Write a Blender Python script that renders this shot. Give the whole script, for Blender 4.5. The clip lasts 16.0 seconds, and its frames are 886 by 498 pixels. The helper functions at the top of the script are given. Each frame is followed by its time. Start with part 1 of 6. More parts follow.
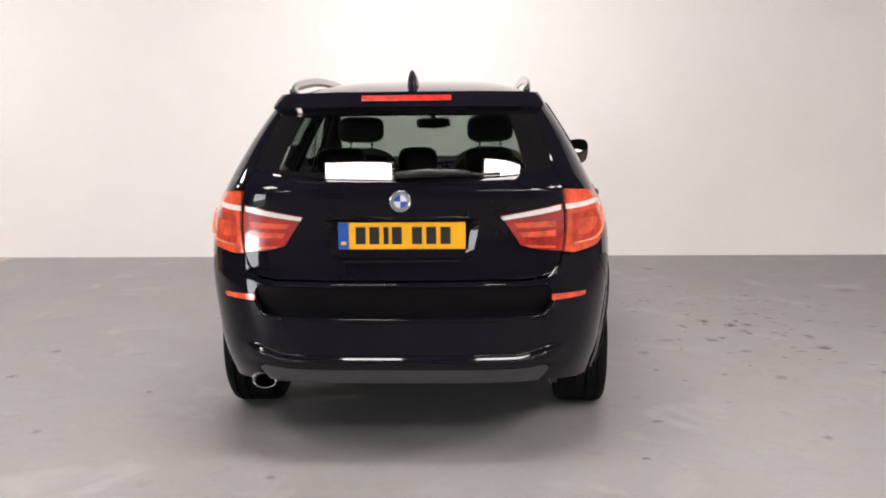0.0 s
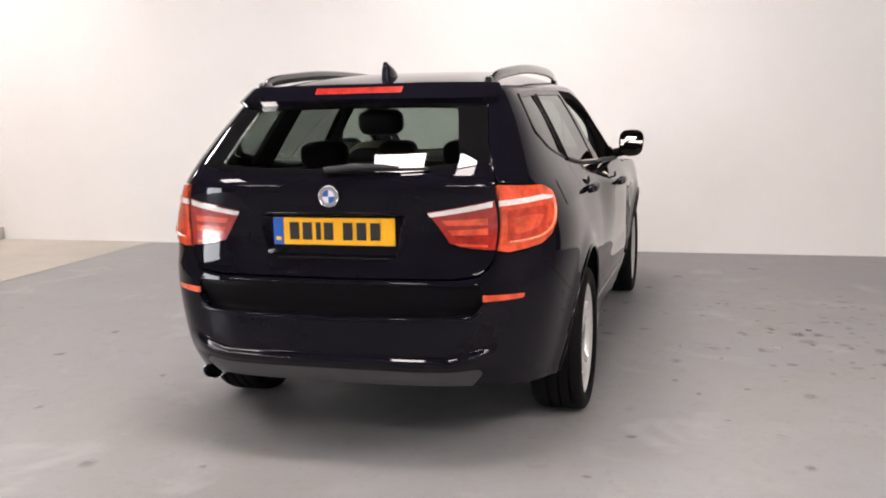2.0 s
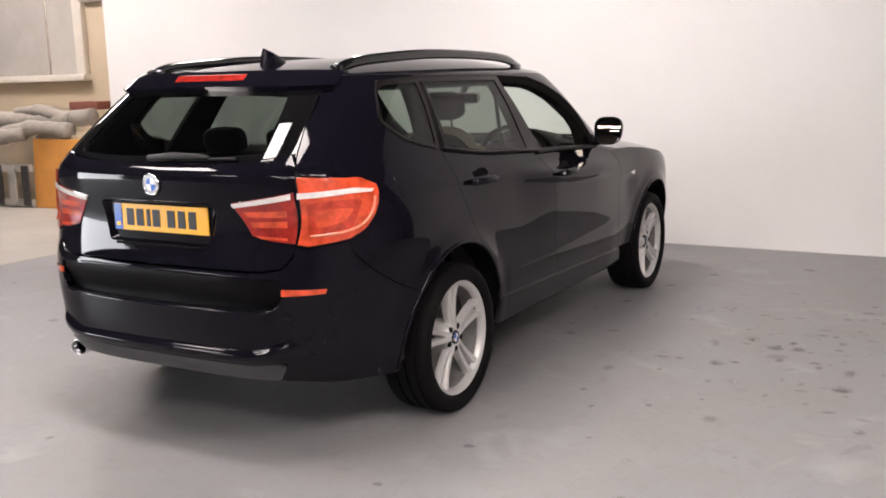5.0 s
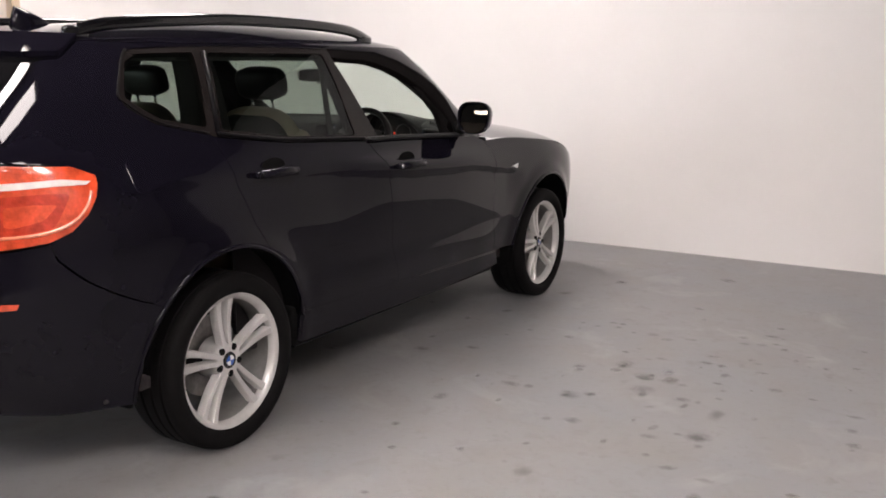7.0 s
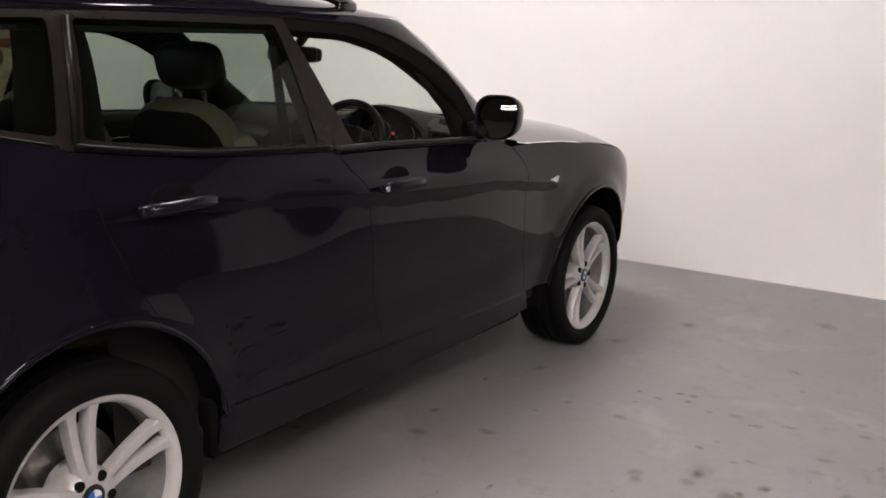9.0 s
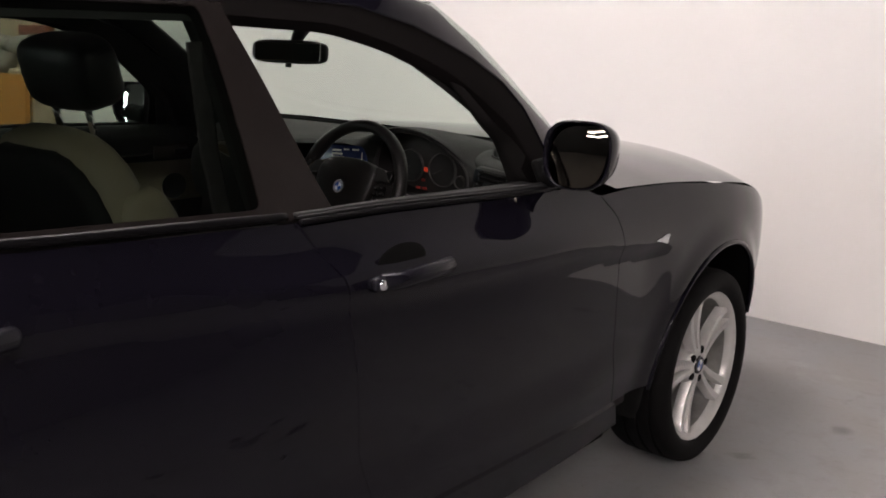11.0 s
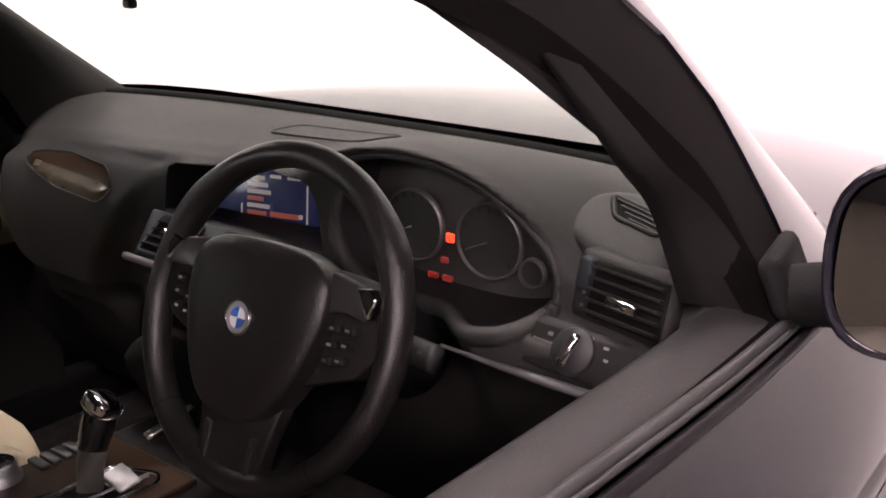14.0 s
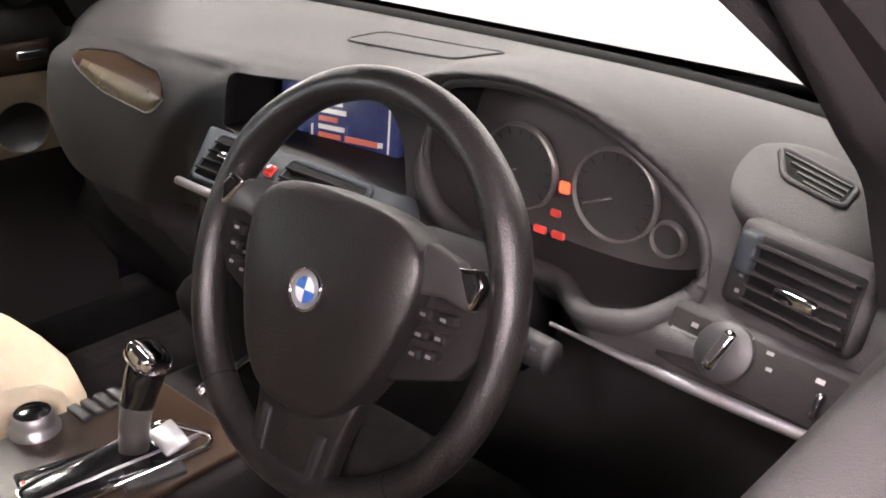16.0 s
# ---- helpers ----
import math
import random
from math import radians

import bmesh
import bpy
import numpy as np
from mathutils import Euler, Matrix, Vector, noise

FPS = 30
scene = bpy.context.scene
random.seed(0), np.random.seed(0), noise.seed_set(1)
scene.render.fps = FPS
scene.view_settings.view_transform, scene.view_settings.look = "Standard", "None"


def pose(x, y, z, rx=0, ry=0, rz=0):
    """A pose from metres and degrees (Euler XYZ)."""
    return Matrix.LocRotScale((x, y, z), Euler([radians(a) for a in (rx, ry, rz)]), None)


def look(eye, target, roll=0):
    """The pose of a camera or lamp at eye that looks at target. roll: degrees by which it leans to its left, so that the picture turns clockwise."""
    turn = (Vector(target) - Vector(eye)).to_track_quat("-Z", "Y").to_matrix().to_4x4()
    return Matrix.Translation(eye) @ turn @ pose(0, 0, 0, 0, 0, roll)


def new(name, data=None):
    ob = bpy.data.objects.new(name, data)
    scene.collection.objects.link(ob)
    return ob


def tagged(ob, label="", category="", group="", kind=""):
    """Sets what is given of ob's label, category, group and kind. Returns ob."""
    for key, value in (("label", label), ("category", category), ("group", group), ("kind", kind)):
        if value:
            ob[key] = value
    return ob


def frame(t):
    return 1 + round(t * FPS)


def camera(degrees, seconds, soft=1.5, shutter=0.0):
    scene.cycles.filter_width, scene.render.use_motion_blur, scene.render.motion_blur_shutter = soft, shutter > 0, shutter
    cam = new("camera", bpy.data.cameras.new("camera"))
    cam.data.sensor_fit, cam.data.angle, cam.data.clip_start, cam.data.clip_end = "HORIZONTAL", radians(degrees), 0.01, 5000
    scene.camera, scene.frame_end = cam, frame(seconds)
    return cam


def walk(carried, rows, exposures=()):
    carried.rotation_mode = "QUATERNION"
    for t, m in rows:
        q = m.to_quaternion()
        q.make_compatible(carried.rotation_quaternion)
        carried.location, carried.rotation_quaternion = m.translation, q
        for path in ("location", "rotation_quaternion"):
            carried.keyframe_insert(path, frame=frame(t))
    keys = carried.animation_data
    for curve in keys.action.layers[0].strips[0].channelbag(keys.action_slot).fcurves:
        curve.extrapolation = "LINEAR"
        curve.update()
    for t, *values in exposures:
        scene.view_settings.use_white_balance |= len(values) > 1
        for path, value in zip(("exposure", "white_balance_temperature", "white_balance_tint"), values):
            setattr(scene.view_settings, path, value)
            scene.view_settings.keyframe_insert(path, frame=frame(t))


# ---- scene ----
cam = camera(49.5, 16.0, soft=1.8)
PATH = [
    (0, (0.338, -4.704, 1.478), (0.251, -2.728, 1.179), -0.6),
    (0.5, (0.591, -4.624, 1.495), (0.45, -2.654, 1.183), -1.1),
    (1, (0.929, -4.584, 1.48), (0.624, -2.629, 1.184), -0.1),
    (1.5, (1.197, -4.495, 1.455), (0.785, -2.561, 1.155), -1.5),
    (2, (1.466, -4.382, 1.472), (0.924, -2.482, 1.158), -1.4),
    (2.5, (1.773, -4.299, 1.469), (1.143, -2.425, 1.167), -2.2),
    (3, (2.039, -4.191, 1.46), (1.343, -2.341, 1.153), -1.4),
    (5.5, (3.092, -3.399, 1.485), (2.071, -1.713, 1.145), -1.9),
    (6, (3.247, -3.139, 1.481), (2.205, -1.461, 1.167), -1.7),
    (6.5, (3.341, -2.858, 1.481), (2.316, -1.18, 1.114), 0.2),
    (7, (3.307, -2.547, 1.454), (2.316, -0.854, 1.063), 0.4),
    (7.5, (3.202, -2.204, 1.435), (2.22, -0.511, 1.023), 0.2),
    (8, (3.106, -1.877, 1.447), (2.088, -0.212, 1.011), 0.7),
    (8.5, (2.921, -1.586, 1.45), (1.878, 0.063, 1.012), 1.3),
    (11, (2.121, -0.173, 1.448), (0.901, 1.344, 0.989), 1.8),
    (11.5, (1.925, 0.097, 1.43), (0.678, 1.589, 0.964), 3.1),
    (12, (1.706, 0.342, 1.436), (0.46, 1.823, 0.928), 1.9),
    (12.5, (1.541, 0.574, 1.427), (0.273, 2.025, 0.891), 1.3),
    (13, (1.388, 0.773, 1.421), (0.076, 2.167, 0.844), 2.3),
    (13.5, (1.212, 0.901, 1.4), (-0.037, 2.343, 0.798), 1.5),
    (14, (1.087, 0.971, 1.394), (-0.072, 2.481, 0.781), 0.3),
    (14.5, (1.044, 1.036, 1.378), (-0.075, 2.53, 0.658), 1.1),
    (15, (1.025, 1.101, 1.375), (-0.16, 2.529, 0.63), 2.6),
    (15.5, (0.967, 1.122, 1.383), (-0.227, 2.527, 0.608), 2.3),
    (16, (0.915, 1.114, 1.383), (-0.29, 2.48, 0.558), 1.5),
]
EXPOSURES = [(0.0, 0.20, 6600, 13), (3.2, 0.13, 6600, 13), (5.5, 0.08, 6600, 14), (8.7, 0.07, 6600, 14), (11.0, 0.0, 6650, 14), (12.0, 0.35, 6650, 13), (12.5, 0.95, 6700, 19), (13.0, 1.40, 6780, 27), (13.5, 1.48, 6850, 29), (14.0, 1.6, 6850, 31), (14.5, 1.95, 6850, 32), (15.0, 2.62, 6770, 29), (15.5, 2.92, 6720, 28), (16.0, 3.05, 6650, 27)]
walk(cam, [(t, look(eye, target, roll)) for t, eye, target, roll in PATH], EXPOSURES)

# ---- light: a closed hall lit by ceiling tubes and skylights ----
world = bpy.data.worlds.new("world")
scene.world = world
world.use_nodes = True
world.node_tree.nodes["Background"].inputs["Color"].default_value = (0.9, 0.95, 1.0, 1)
world.node_tree.nodes["Background"].inputs["Strength"].default_value = 0.15

# ---- materials ----
def node(tree, kind, **values):
    n = tree.nodes.new(kind)
    for key, value in values.items():
        n.inputs[key.replace("_", " ")].default_value = value
    return n


def material(name, colour, rough=0.5, metal=0.0, coat=0.0, vary=0.12, scale=8.0, grain=0.0, grain_scale=300.0, spec=0.5, rough_vary=0.08, emit=0.0, piece=0.0, coat_ior=1.5, coat_rough=0.03):
    """A principled surface whose colour and gloss vary at two scales, with a fine relief."""
    m = bpy.data.materials.new(name)
    m.use_nodes = True
    t = m.node_tree
    b = t.nodes["Principled BSDF"]
    b.inputs["Metallic"].default_value, b.inputs["Coat Weight"].default_value = metal, coat
    b.inputs["Coat Roughness"].default_value, b.inputs["Coat IOR"].default_value = coat_rough, coat_ior
    b.inputs["Specular IOR Level"].default_value = spec
    where = t.nodes.new("ShaderNodeTexCoord").outputs["Object"]
    big = node(t, "ShaderNodeTexNoise", Scale=scale, Detail=5.0, Roughness=0.6)
    fine = node(t, "ShaderNodeTexNoise", Scale=grain_scale, Detail=2.0)
    t.links.new(where, big.inputs["Vector"]), t.links.new(where, fine.inputs["Vector"])
    ramp = t.nodes.new("ShaderNodeValToRGB")
    ramp.color_ramp.elements[0].position, ramp.color_ramp.elements[1].position = 0.3, 0.7
    ramp.color_ramp.elements[0].color = (*[c * (1 - vary) for c in colour], 1)
    ramp.color_ramp.elements[1].color = (*[min(1, c * (1 + vary)) for c in colour], 1)
    t.links.new(big.outputs["Fac"], ramp.inputs["Fac"])
    out = ramp.outputs["Color"]
    if piece:
        info, hsv = t.nodes.new("ShaderNodeObjectInfo"), t.nodes.new("ShaderNodeHueSaturation")
        scaled = t.nodes.new("ShaderNodeMapRange")
        scaled.inputs["To Min"].default_value, scaled.inputs["To Max"].default_value = 1 - piece, 1 + piece
        t.links.new(info.outputs["Random"], scaled.inputs["Value"]), t.links.new(scaled.outputs["Result"], hsv.inputs["Value"])
        t.links.new(out, hsv.inputs["Color"])
        out = hsv.outputs["Color"]
    t.links.new(out, b.inputs["Base Color"])
    span = t.nodes.new("ShaderNodeMapRange")
    span.inputs["To Min"].default_value, span.inputs["To Max"].default_value = max(0.0, rough - rough_vary), min(1.0, rough + rough_vary)
    t.links.new(big.outputs["Fac"], span.inputs["Value"]), t.links.new(span.outputs["Result"], b.inputs["Roughness"])
    if grain:
        bump = node(t, "ShaderNodeBump", Strength=grain, Distance=0.002)
        t.links.new(fine.outputs["Fac"], bump.inputs["Height"]), t.links.new(bump.outputs["Normal"], b.inputs["Normal"])
    if emit:
        t.links.new(out, b.inputs["Emission Color"])
        b.inputs["Emission Strength"].default_value = emit
    return m


def glass(name, tint, rough=0.0):
    """A thin pane: tinted see-through, with a gloss that grows towards grazing angles."""
    m = bpy.data.materials.new(name)
    m.use_nodes = True
    t = m.node_tree
    t.nodes.remove(t.nodes["Principled BSDF"])
    clear, shine = t.nodes.new("ShaderNodeBsdfTransparent"), t.nodes.new("ShaderNodeBsdfGlossy")
    clear.inputs["Color"].default_value, shine.inputs["Roughness"].default_value = (*tint, 1), rough
    mix, lean = t.nodes.new("ShaderNodeMixShader"), node(t, "ShaderNodeLayerWeight", Blend=0.5)
    power, span = t.nodes.new("ShaderNodeMath"), t.nodes.new("ShaderNodeMapRange")
    power.operation, power.inputs[1].default_value = "POWER", 5.0
    span.inputs["To Min"].default_value, span.inputs["To Max"].default_value = 0.055, 1.0
    t.links.new(lean.outputs["Facing"], power.inputs[0]), t.links.new(power.outputs[0], span.inputs["Value"])
    t.links.new(span.outputs["Result"], mix.inputs[0]), t.links.new(clear.outputs[0], mix.inputs[1]), t.links.new(shine.outputs[0], mix.inputs[2])
    t.links.new(mix.outputs[0], t.nodes["Material Output"].inputs["Surface"])
    return m


def floor_material():
    """Grey painted concrete with scuffs, drips and dark spots."""
    m = material("painted_concrete", (0.232, 0.228, 0.229), rough=0.5, vary=0.11, scale=1.7, grain=0.12, grain_scale=60, rough_vary=0.15)
    t = m.node_tree
    b = t.nodes["Principled BSDF"]
    base = b.inputs["Base Color"].links[0].from_socket
    where = t.nodes.new("ShaderNodeTexCoord").outputs["Object"]
    for scale, low, high, dark, strength in ((1.3, 0.44, 0.70, (0.205, 0.215, 0.232), 0.55), (3.1, 0.46, 0.68, (0.222, 0.205, 0.190), 0.5), (9.0, 0.55, 0.72, (0.185, 0.178, 0.17), 0.45), (24.0, 0.56, 0.70, (0.18, 0.172, 0.165), 0.4), (5.0, 0.66, 0.74, (0.17, 0.165, 0.16), 0.75), (2.2, 0.58, 0.74, (0.36, 0.355, 0.35), 0.5), (16.0, 0.71, 0.76, (0.12, 0.11, 0.10), 0.7), (0.5, 0.45, 0.75, (0.24, 0.24, 0.245), 0.5)):
        n = node(t, "ShaderNodeTexNoise", Scale=scale, Detail=4.0, Roughness=0.55, Distortion=0.6)
        ramp = t.nodes.new("ShaderNodeValToRGB")
        ramp.color_ramp.elements[0].position, ramp.color_ramp.elements[1].position = low, high
        ramp.color_ramp.elements[1].color = (strength, strength, strength, 1)
        mix = t.nodes.new("ShaderNodeMix")
        mix.data_type = "RGBA"
        t.links.new(where, n.inputs["Vector"]), t.links.new(n.outputs["Fac"], ramp.inputs["Fac"]), t.links.new(ramp.outputs["Color"], mix.inputs[0])
        t.links.new(base, mix.inputs[6])
        mix.inputs[7].default_value = (*dark, 1)
        base = mix.outputs[2]
    t.links.new(base, b.inputs["Base Color"])
    return m


def brick_paint():
    """White paint over blockwork: faint courses and roller texture."""
    m = material("white_wall_paint", (0.80, 0.785, 0.765), rough=0.65, vary=0.02, scale=1.2, grain=0.25, grain_scale=45)
    t = m.node_tree
    b = t.nodes["Principled BSDF"]
    where = t.nodes.new("ShaderNodeTexCoord").outputs["Object"]
    turn = t.nodes.new("ShaderNodeMapping")
    turn.inputs["Rotation"].default_value = (radians(90), 0, 0)
    brick = node(t, "ShaderNodeTexBrick", Scale=1.0, Mortar_Size=0.006, Brick_Width=0.44, Row_Height=0.215, Mortar_Smooth=0.6)
    bump = node(t, "ShaderNodeBump", Strength=0.06, Distance=0.003)
    t.links.new(where, turn.inputs["Vector"]), t.links.new(turn.outputs["Vector"], brick.inputs["Vector"])
    t.links.new(brick.outputs["Fac"], bump.inputs["Height"])
    bump.invert = True
    old = b.inputs["Normal"].links[0].from_socket
    t.links.new(old, bump.inputs["Normal"]), t.links.new(bump.outputs["Normal"], b.inputs["Normal"])
    return m


PAINT = material("black_sapphire_paint", (0.0052, 0.0046, 0.0080), coat_ior=1.29, coat_rough=0.045, rough=0.5, metal=0.0, coat=1.0, vary=0.15, scale=3, spec=0.0, rough_vary=0.03)
HANDLE = material("dulled_black_paint", (0.006, 0.0055, 0.009), rough=0.26, vary=0.15, scale=12, spec=0.2, rough_vary=0.04)
SATIN = material("satin_black_window_frame", (0.0045, 0.0042, 0.005), spec=0.08, rough=0.38, vary=0.15, scale=12, rough_vary=0.05)
PILLAR = material("gloss_black_pillar", (0.0125, 0.0102, 0.0098), coat_ior=1.30, coat_rough=0.22, rough=0.5, coat=1.0, vary=0.15, scale=9, spec=0.0, rough_vary=0.03)
EDGE_GLASS = material("black_glass_border", (0.005, 0.005, 0.0055), rough=0.02, spec=0.4, vary=0.1, scale=20, rough_vary=0.01)
BUMPER_GREY = material("dark_grey_bumper_trim", (0.040, 0.039, 0.043), spec=0.5, rough=0.34, vary=0.12, scale=14, grain=0.1, grain_scale=500, rough_vary=0.06)
FRAME_BLACK = material("matt_black_door_frame", (0.0055, 0.0047, 0.0047), spec=0.02, rough=0.85, vary=0.15, scale=12, rough_vary=0.05)
GLOSS = material("gloss_black_trim", (0.006, 0.006, 0.007), rough=0.12, coat=0.6, vary=0.2, scale=20, rough_vary=0.05)
PLASTIC = material("black_plastic", (0.012, 0.012, 0.0125), spec=0.35, rough=0.5, vary=0.2, scale=15, grain=0.2, grain_scale=900)
LINER = material("wheel_arch_liner", (0.006, 0.006, 0.006), spec=0.08, rough=0.9, vary=0.3, scale=20, grain=0.3)
RUBBER = material("tyre_rubber", (0.005, 0.0046, 0.0048), spec=0.1, rough=0.7, vary=0.25, scale=30, grain=0.2, grain_scale=400)
ALLOY = material("silver_alloy", (0.56, 0.55, 0.535), rough=0.33, metal=0.35, vary=0.06, scale=25, grain=0.03)
CHROME = material("chrome", (0.75, 0.75, 0.76), rough=0.08, metal=1.0, vary=0.04, scale=30, rough_vary=0.04)
BARREL = material("shaded_rim_barrel", (0.22, 0.215, 0.205), rough=0.45, metal=0.3, vary=0.15, scale=25)
STEEL = material("brake_steel", (0.25, 0.24, 0.23), rough=0.35, metal=0.9, vary=0.25, scale=40)
RED_LENS = material("orange_red_lamp_lens", (0.66, 0.075, 0.026), rough=0.16, coat=1.0, vary=0.35, scale=22, rough_vary=0.05, grain=0.5, grain_scale=110)
RED_DEEP = material("deep_red_lamp_lens", (0.34, 0.018, 0.012), rough=0.16, coat=1.0, vary=0.35, scale=25, rough_vary=0.05, grain=0.5, grain_scale=130)
RED_MID = material("mid_red_lamp_lens", (0.50, 0.042, 0.018), rough=0.16, coat=1.0, vary=0.35, scale=25, rough_vary=0.05, grain=0.5, grain_scale=120)
LIGHT_PIPE = material("pale_red_light_pipe", (0.80, 0.24, 0.13), rough=0.15, coat=1.0, vary=0.25, scale=40)
WHITE_LENS = material("clear_lamp_strip", (0.78, 0.72, 0.68), rough=0.15, coat=1.0, vary=0.1, scale=40)
YELLOW = material("yellow_plate", (0.95, 0.47, 0.012), rough=0.35, vary=0.04, scale=30, coat=0.3)
BLUE = material("blue_enamel", (0.015, 0.10, 0.42), rough=0.3, coat=0.5, vary=0.1, scale=40)
WHITE = material("white_enamel", (0.8, 0.8, 0.8), rough=0.3, coat=0.5, vary=0.04, scale=40)
INK = material("black_print", (0.012, 0.011, 0.010), rough=0.5, vary=0.1, scale=40)
DASH = material("dark_grey_soft_dash", (0.020, 0.0193, 0.0193), spec=0.22, rough=0.62, vary=0.10, scale=6, grain=0.35, grain_scale=700)
DASH_LOW = material("black_lower_dash", (0.0125, 0.0115, 0.0118), spec=0.2, rough=0.6, vary=0.12, scale=8, grain=0.3, grain_scale=700)
LEATHER_BLACK = material("black_leather", (0.009, 0.008, 0.0078), spec=0.4, rough=0.38, vary=0.2, scale=18, grain=0.3, grain_scale=500)
LEATHER_CREAM = material("cream_leather", (0.36, 0.30, 0.215), rough=0.5, vary=0.07, scale=10, grain=0.25, grain_scale=400)
FABRIC = material("dark_carpet", (0.045, 0.040, 0.041), spec=0.1, rough=0.95, vary=0.3, scale=30, grain=0.5, grain_scale=600)
HEADLINER = material("grey_headliner", (0.06, 0.06, 0.057), rough=0.95, vary=0.05, scale=10, grain=0.3, grain_scale=800)
WOOD = material("dark_walnut_trim", (0.024, 0.0135, 0.008), rough=0.3, coat=0.35, vary=0.4, scale=14)
# beige that paints the cream seat's reflection onto the polished trim
SEAT_REFLECTION = material("beige_trim_reflection", (0.085, 0.066, 0.040), rough=0.25, coat=0.6, vary=0.35, scale=22)
SILVER_TRIM = material("satin_silver_trim", (0.34, 0.34, 0.35), rough=0.40, metal=0.85, vary=0.05, scale=30)
PANE = glass("clear_glass", (0.66, 0.74, 0.68))
PRIVACY = glass("privacy_glass", (0.34, 0.385, 0.35))
REAR_PANE = glass("tinted_rear_glass", (0.36, 0.40, 0.38))
# right mirror's glass, darkened in colour to give a dimmer reflection of the hall
DIM_MIRROR = material("darkened_mirror_glass", (0.15, 0.138, 0.118), rough=0.01, metal=1.0, vary=0.03, scale=10, rough_vary=0.01)
MIRROR = material("mirror_glass", (0.85, 0.87, 0.87), rough=0.01, metal=1.0, vary=0.01, scale=10, rough_vary=0.01)
# ---- mesh helpers ----
def part(name, bm, mat, parent=None, label="", smooth=True):
    """One mesh object from a bmesh, under a thing or a part."""
    me = bpy.data.meshes.new(name)
    bm.to_mesh(me)
    bm.free()
    return part_from(name, me, mat, parent, label, smooth)


def part_from(name, me, mat, parent=None, label="", smooth=True):
    for m in mat if isinstance(mat, (list, tuple)) else [mat]:
        me.materials.append(m)
    if smooth:
        me.polygons.foreach_set("use_smooth", [True] * len(me.polygons))
    ob = new(name, me)
    ob.parent = parent
    return tagged(ob, label)


def empty(name, label, category, group="", kind=""):
    ob = new(name)
    ob.empty_display_size = 0.1
    return tagged(ob, label, category, group, kind)


def sharpen(me, degrees=35):
    me.set_sharp_from_angle(angle=radians(degrees))


def box(cx, cy, cz, sx, sy, sz, bevel=0.0, turn=None, segments=2, bm=None):
    """A bevelled block by centre and size; turn: a matrix applied about the centre."""
    own = bmesh.new()
    bmesh.ops.create_cube(own, size=1.0)
    bmesh.ops.scale(own, vec=(sx, sy, sz), verts=own.verts)
    if bevel:
        bmesh.ops.bevel(own, geom=own.edges[:], offset=bevel, segments=segments, profile=0.5, affect="EDGES")
    m = Matrix.Translation((cx, cy, cz)) @ (turn or Matrix())
    bmesh.ops.transform(own, matrix=m, verts=own.verts)
    return merge(bm, own)


def merge(bm, own):
    if bm is None:
        return own
    me = bpy.data.meshes.new("tmp")
    own.to_mesh(me)
    own.free()
    bm.from_mesh(me)
    bpy.data.meshes.remove(me)
    return bm


def lathe(profile, steps=64, axis="X", bm=None, closed=False, cap=False):
    """Turn a profile of (along, radius) round an axis through the origin."""
    own = bmesh.new()
    rings = []
    for k in range(steps):
        c, s = math.cos(2 * math.pi * k / steps), math.sin(2 * math.pi * k / steps)
        rings.append([own.verts.new((h, r * c, r * s) if axis == "X" else (r * c, h, r * s) if axis == "Y" else (r * c, r * s, h)) for h, r in profile])
    count = len(profile)
    for k in range(steps):
        a, b = rings[k], rings[(k + 1) % steps]
        for i in range(count if closed else count - 1):
            j = (i + 1) % count
            own.faces.new((a[i], a[j], b[j], b[i]))
    if cap:
        for i in (0, count - 1):
            own.faces.new([r[i] for r in rings])
    bmesh.ops.recalc_face_normals(own, faces=own.faces)
    return merge(bm, own)


def tube(points, radius, steps=10, bm=None, closed=False, flat=1.0, radii=None):
    """A round bar along points. flat: the bar's height over its width."""
    own = bmesh.new()
    pts = [Vector(p) for p in points]
    rings = []
    up = Vector((0, 0, 1))
    for i, p in enumerate(pts):
        if closed:
            d = pts[(i + 1) % len(pts)] - pts[i - 1]
        else:
            d = pts[min(i + 1, len(pts) - 1)] - pts[max(i - 1, 0)]
        d.normalize()
        if abs(d.dot(up)) > 0.95:
            side = d.cross(Vector((1, 0, 0))).normalized()
        else:
            side = d.cross(up).normalized()
        over = side.cross(d)
        r = radii[i] if radii else radius
        rings.append([own.verts.new(p + side * r * math.cos(2 * math.pi * k / steps) + over * r * flat * math.sin(2 * math.pi * k / steps)) for k in range(steps)])
    for i in range(len(rings) if closed else len(rings) - 1):
        a, b = rings[i], rings[(i + 1) % len(rings)]
        for k in range(steps):
            own.faces.new((a[k], a[(k + 1) % steps], b[(k + 1) % steps], b[k]))
    if not closed:
        own.faces.new(rings[0][::-1]), own.faces.new(rings[-1])
    bmesh.ops.recalc_face_normals(own, faces=own.faces)
    return merge(bm, own)


def smooth_path(points, steps=8, closed=False):
    """Catmull-Rom through the points."""
    pts = [Vector(p) for p in points]
    n, out = len(pts), []
    for i in range(n if closed else n - 1):
        p0 = pts[i - 1] if closed or i else pts[0]
        p1, p2 = pts[i], pts[(i + 1) % n]
        p3 = pts[(i + 2) % n] if closed or i + 2 < n else pts[-1]
        for k in range(steps):
            s = k / steps
            out.append(0.5 * (2 * p1 + (p2 - p0) * s + (2 * p0 - 5 * p1 + 4 * p2 - p3) * s * s + (3 * p1 - p0 - 3 * p2 + p3) * s**3))
    if not closed:
        out.append(pts[-1])
    return out


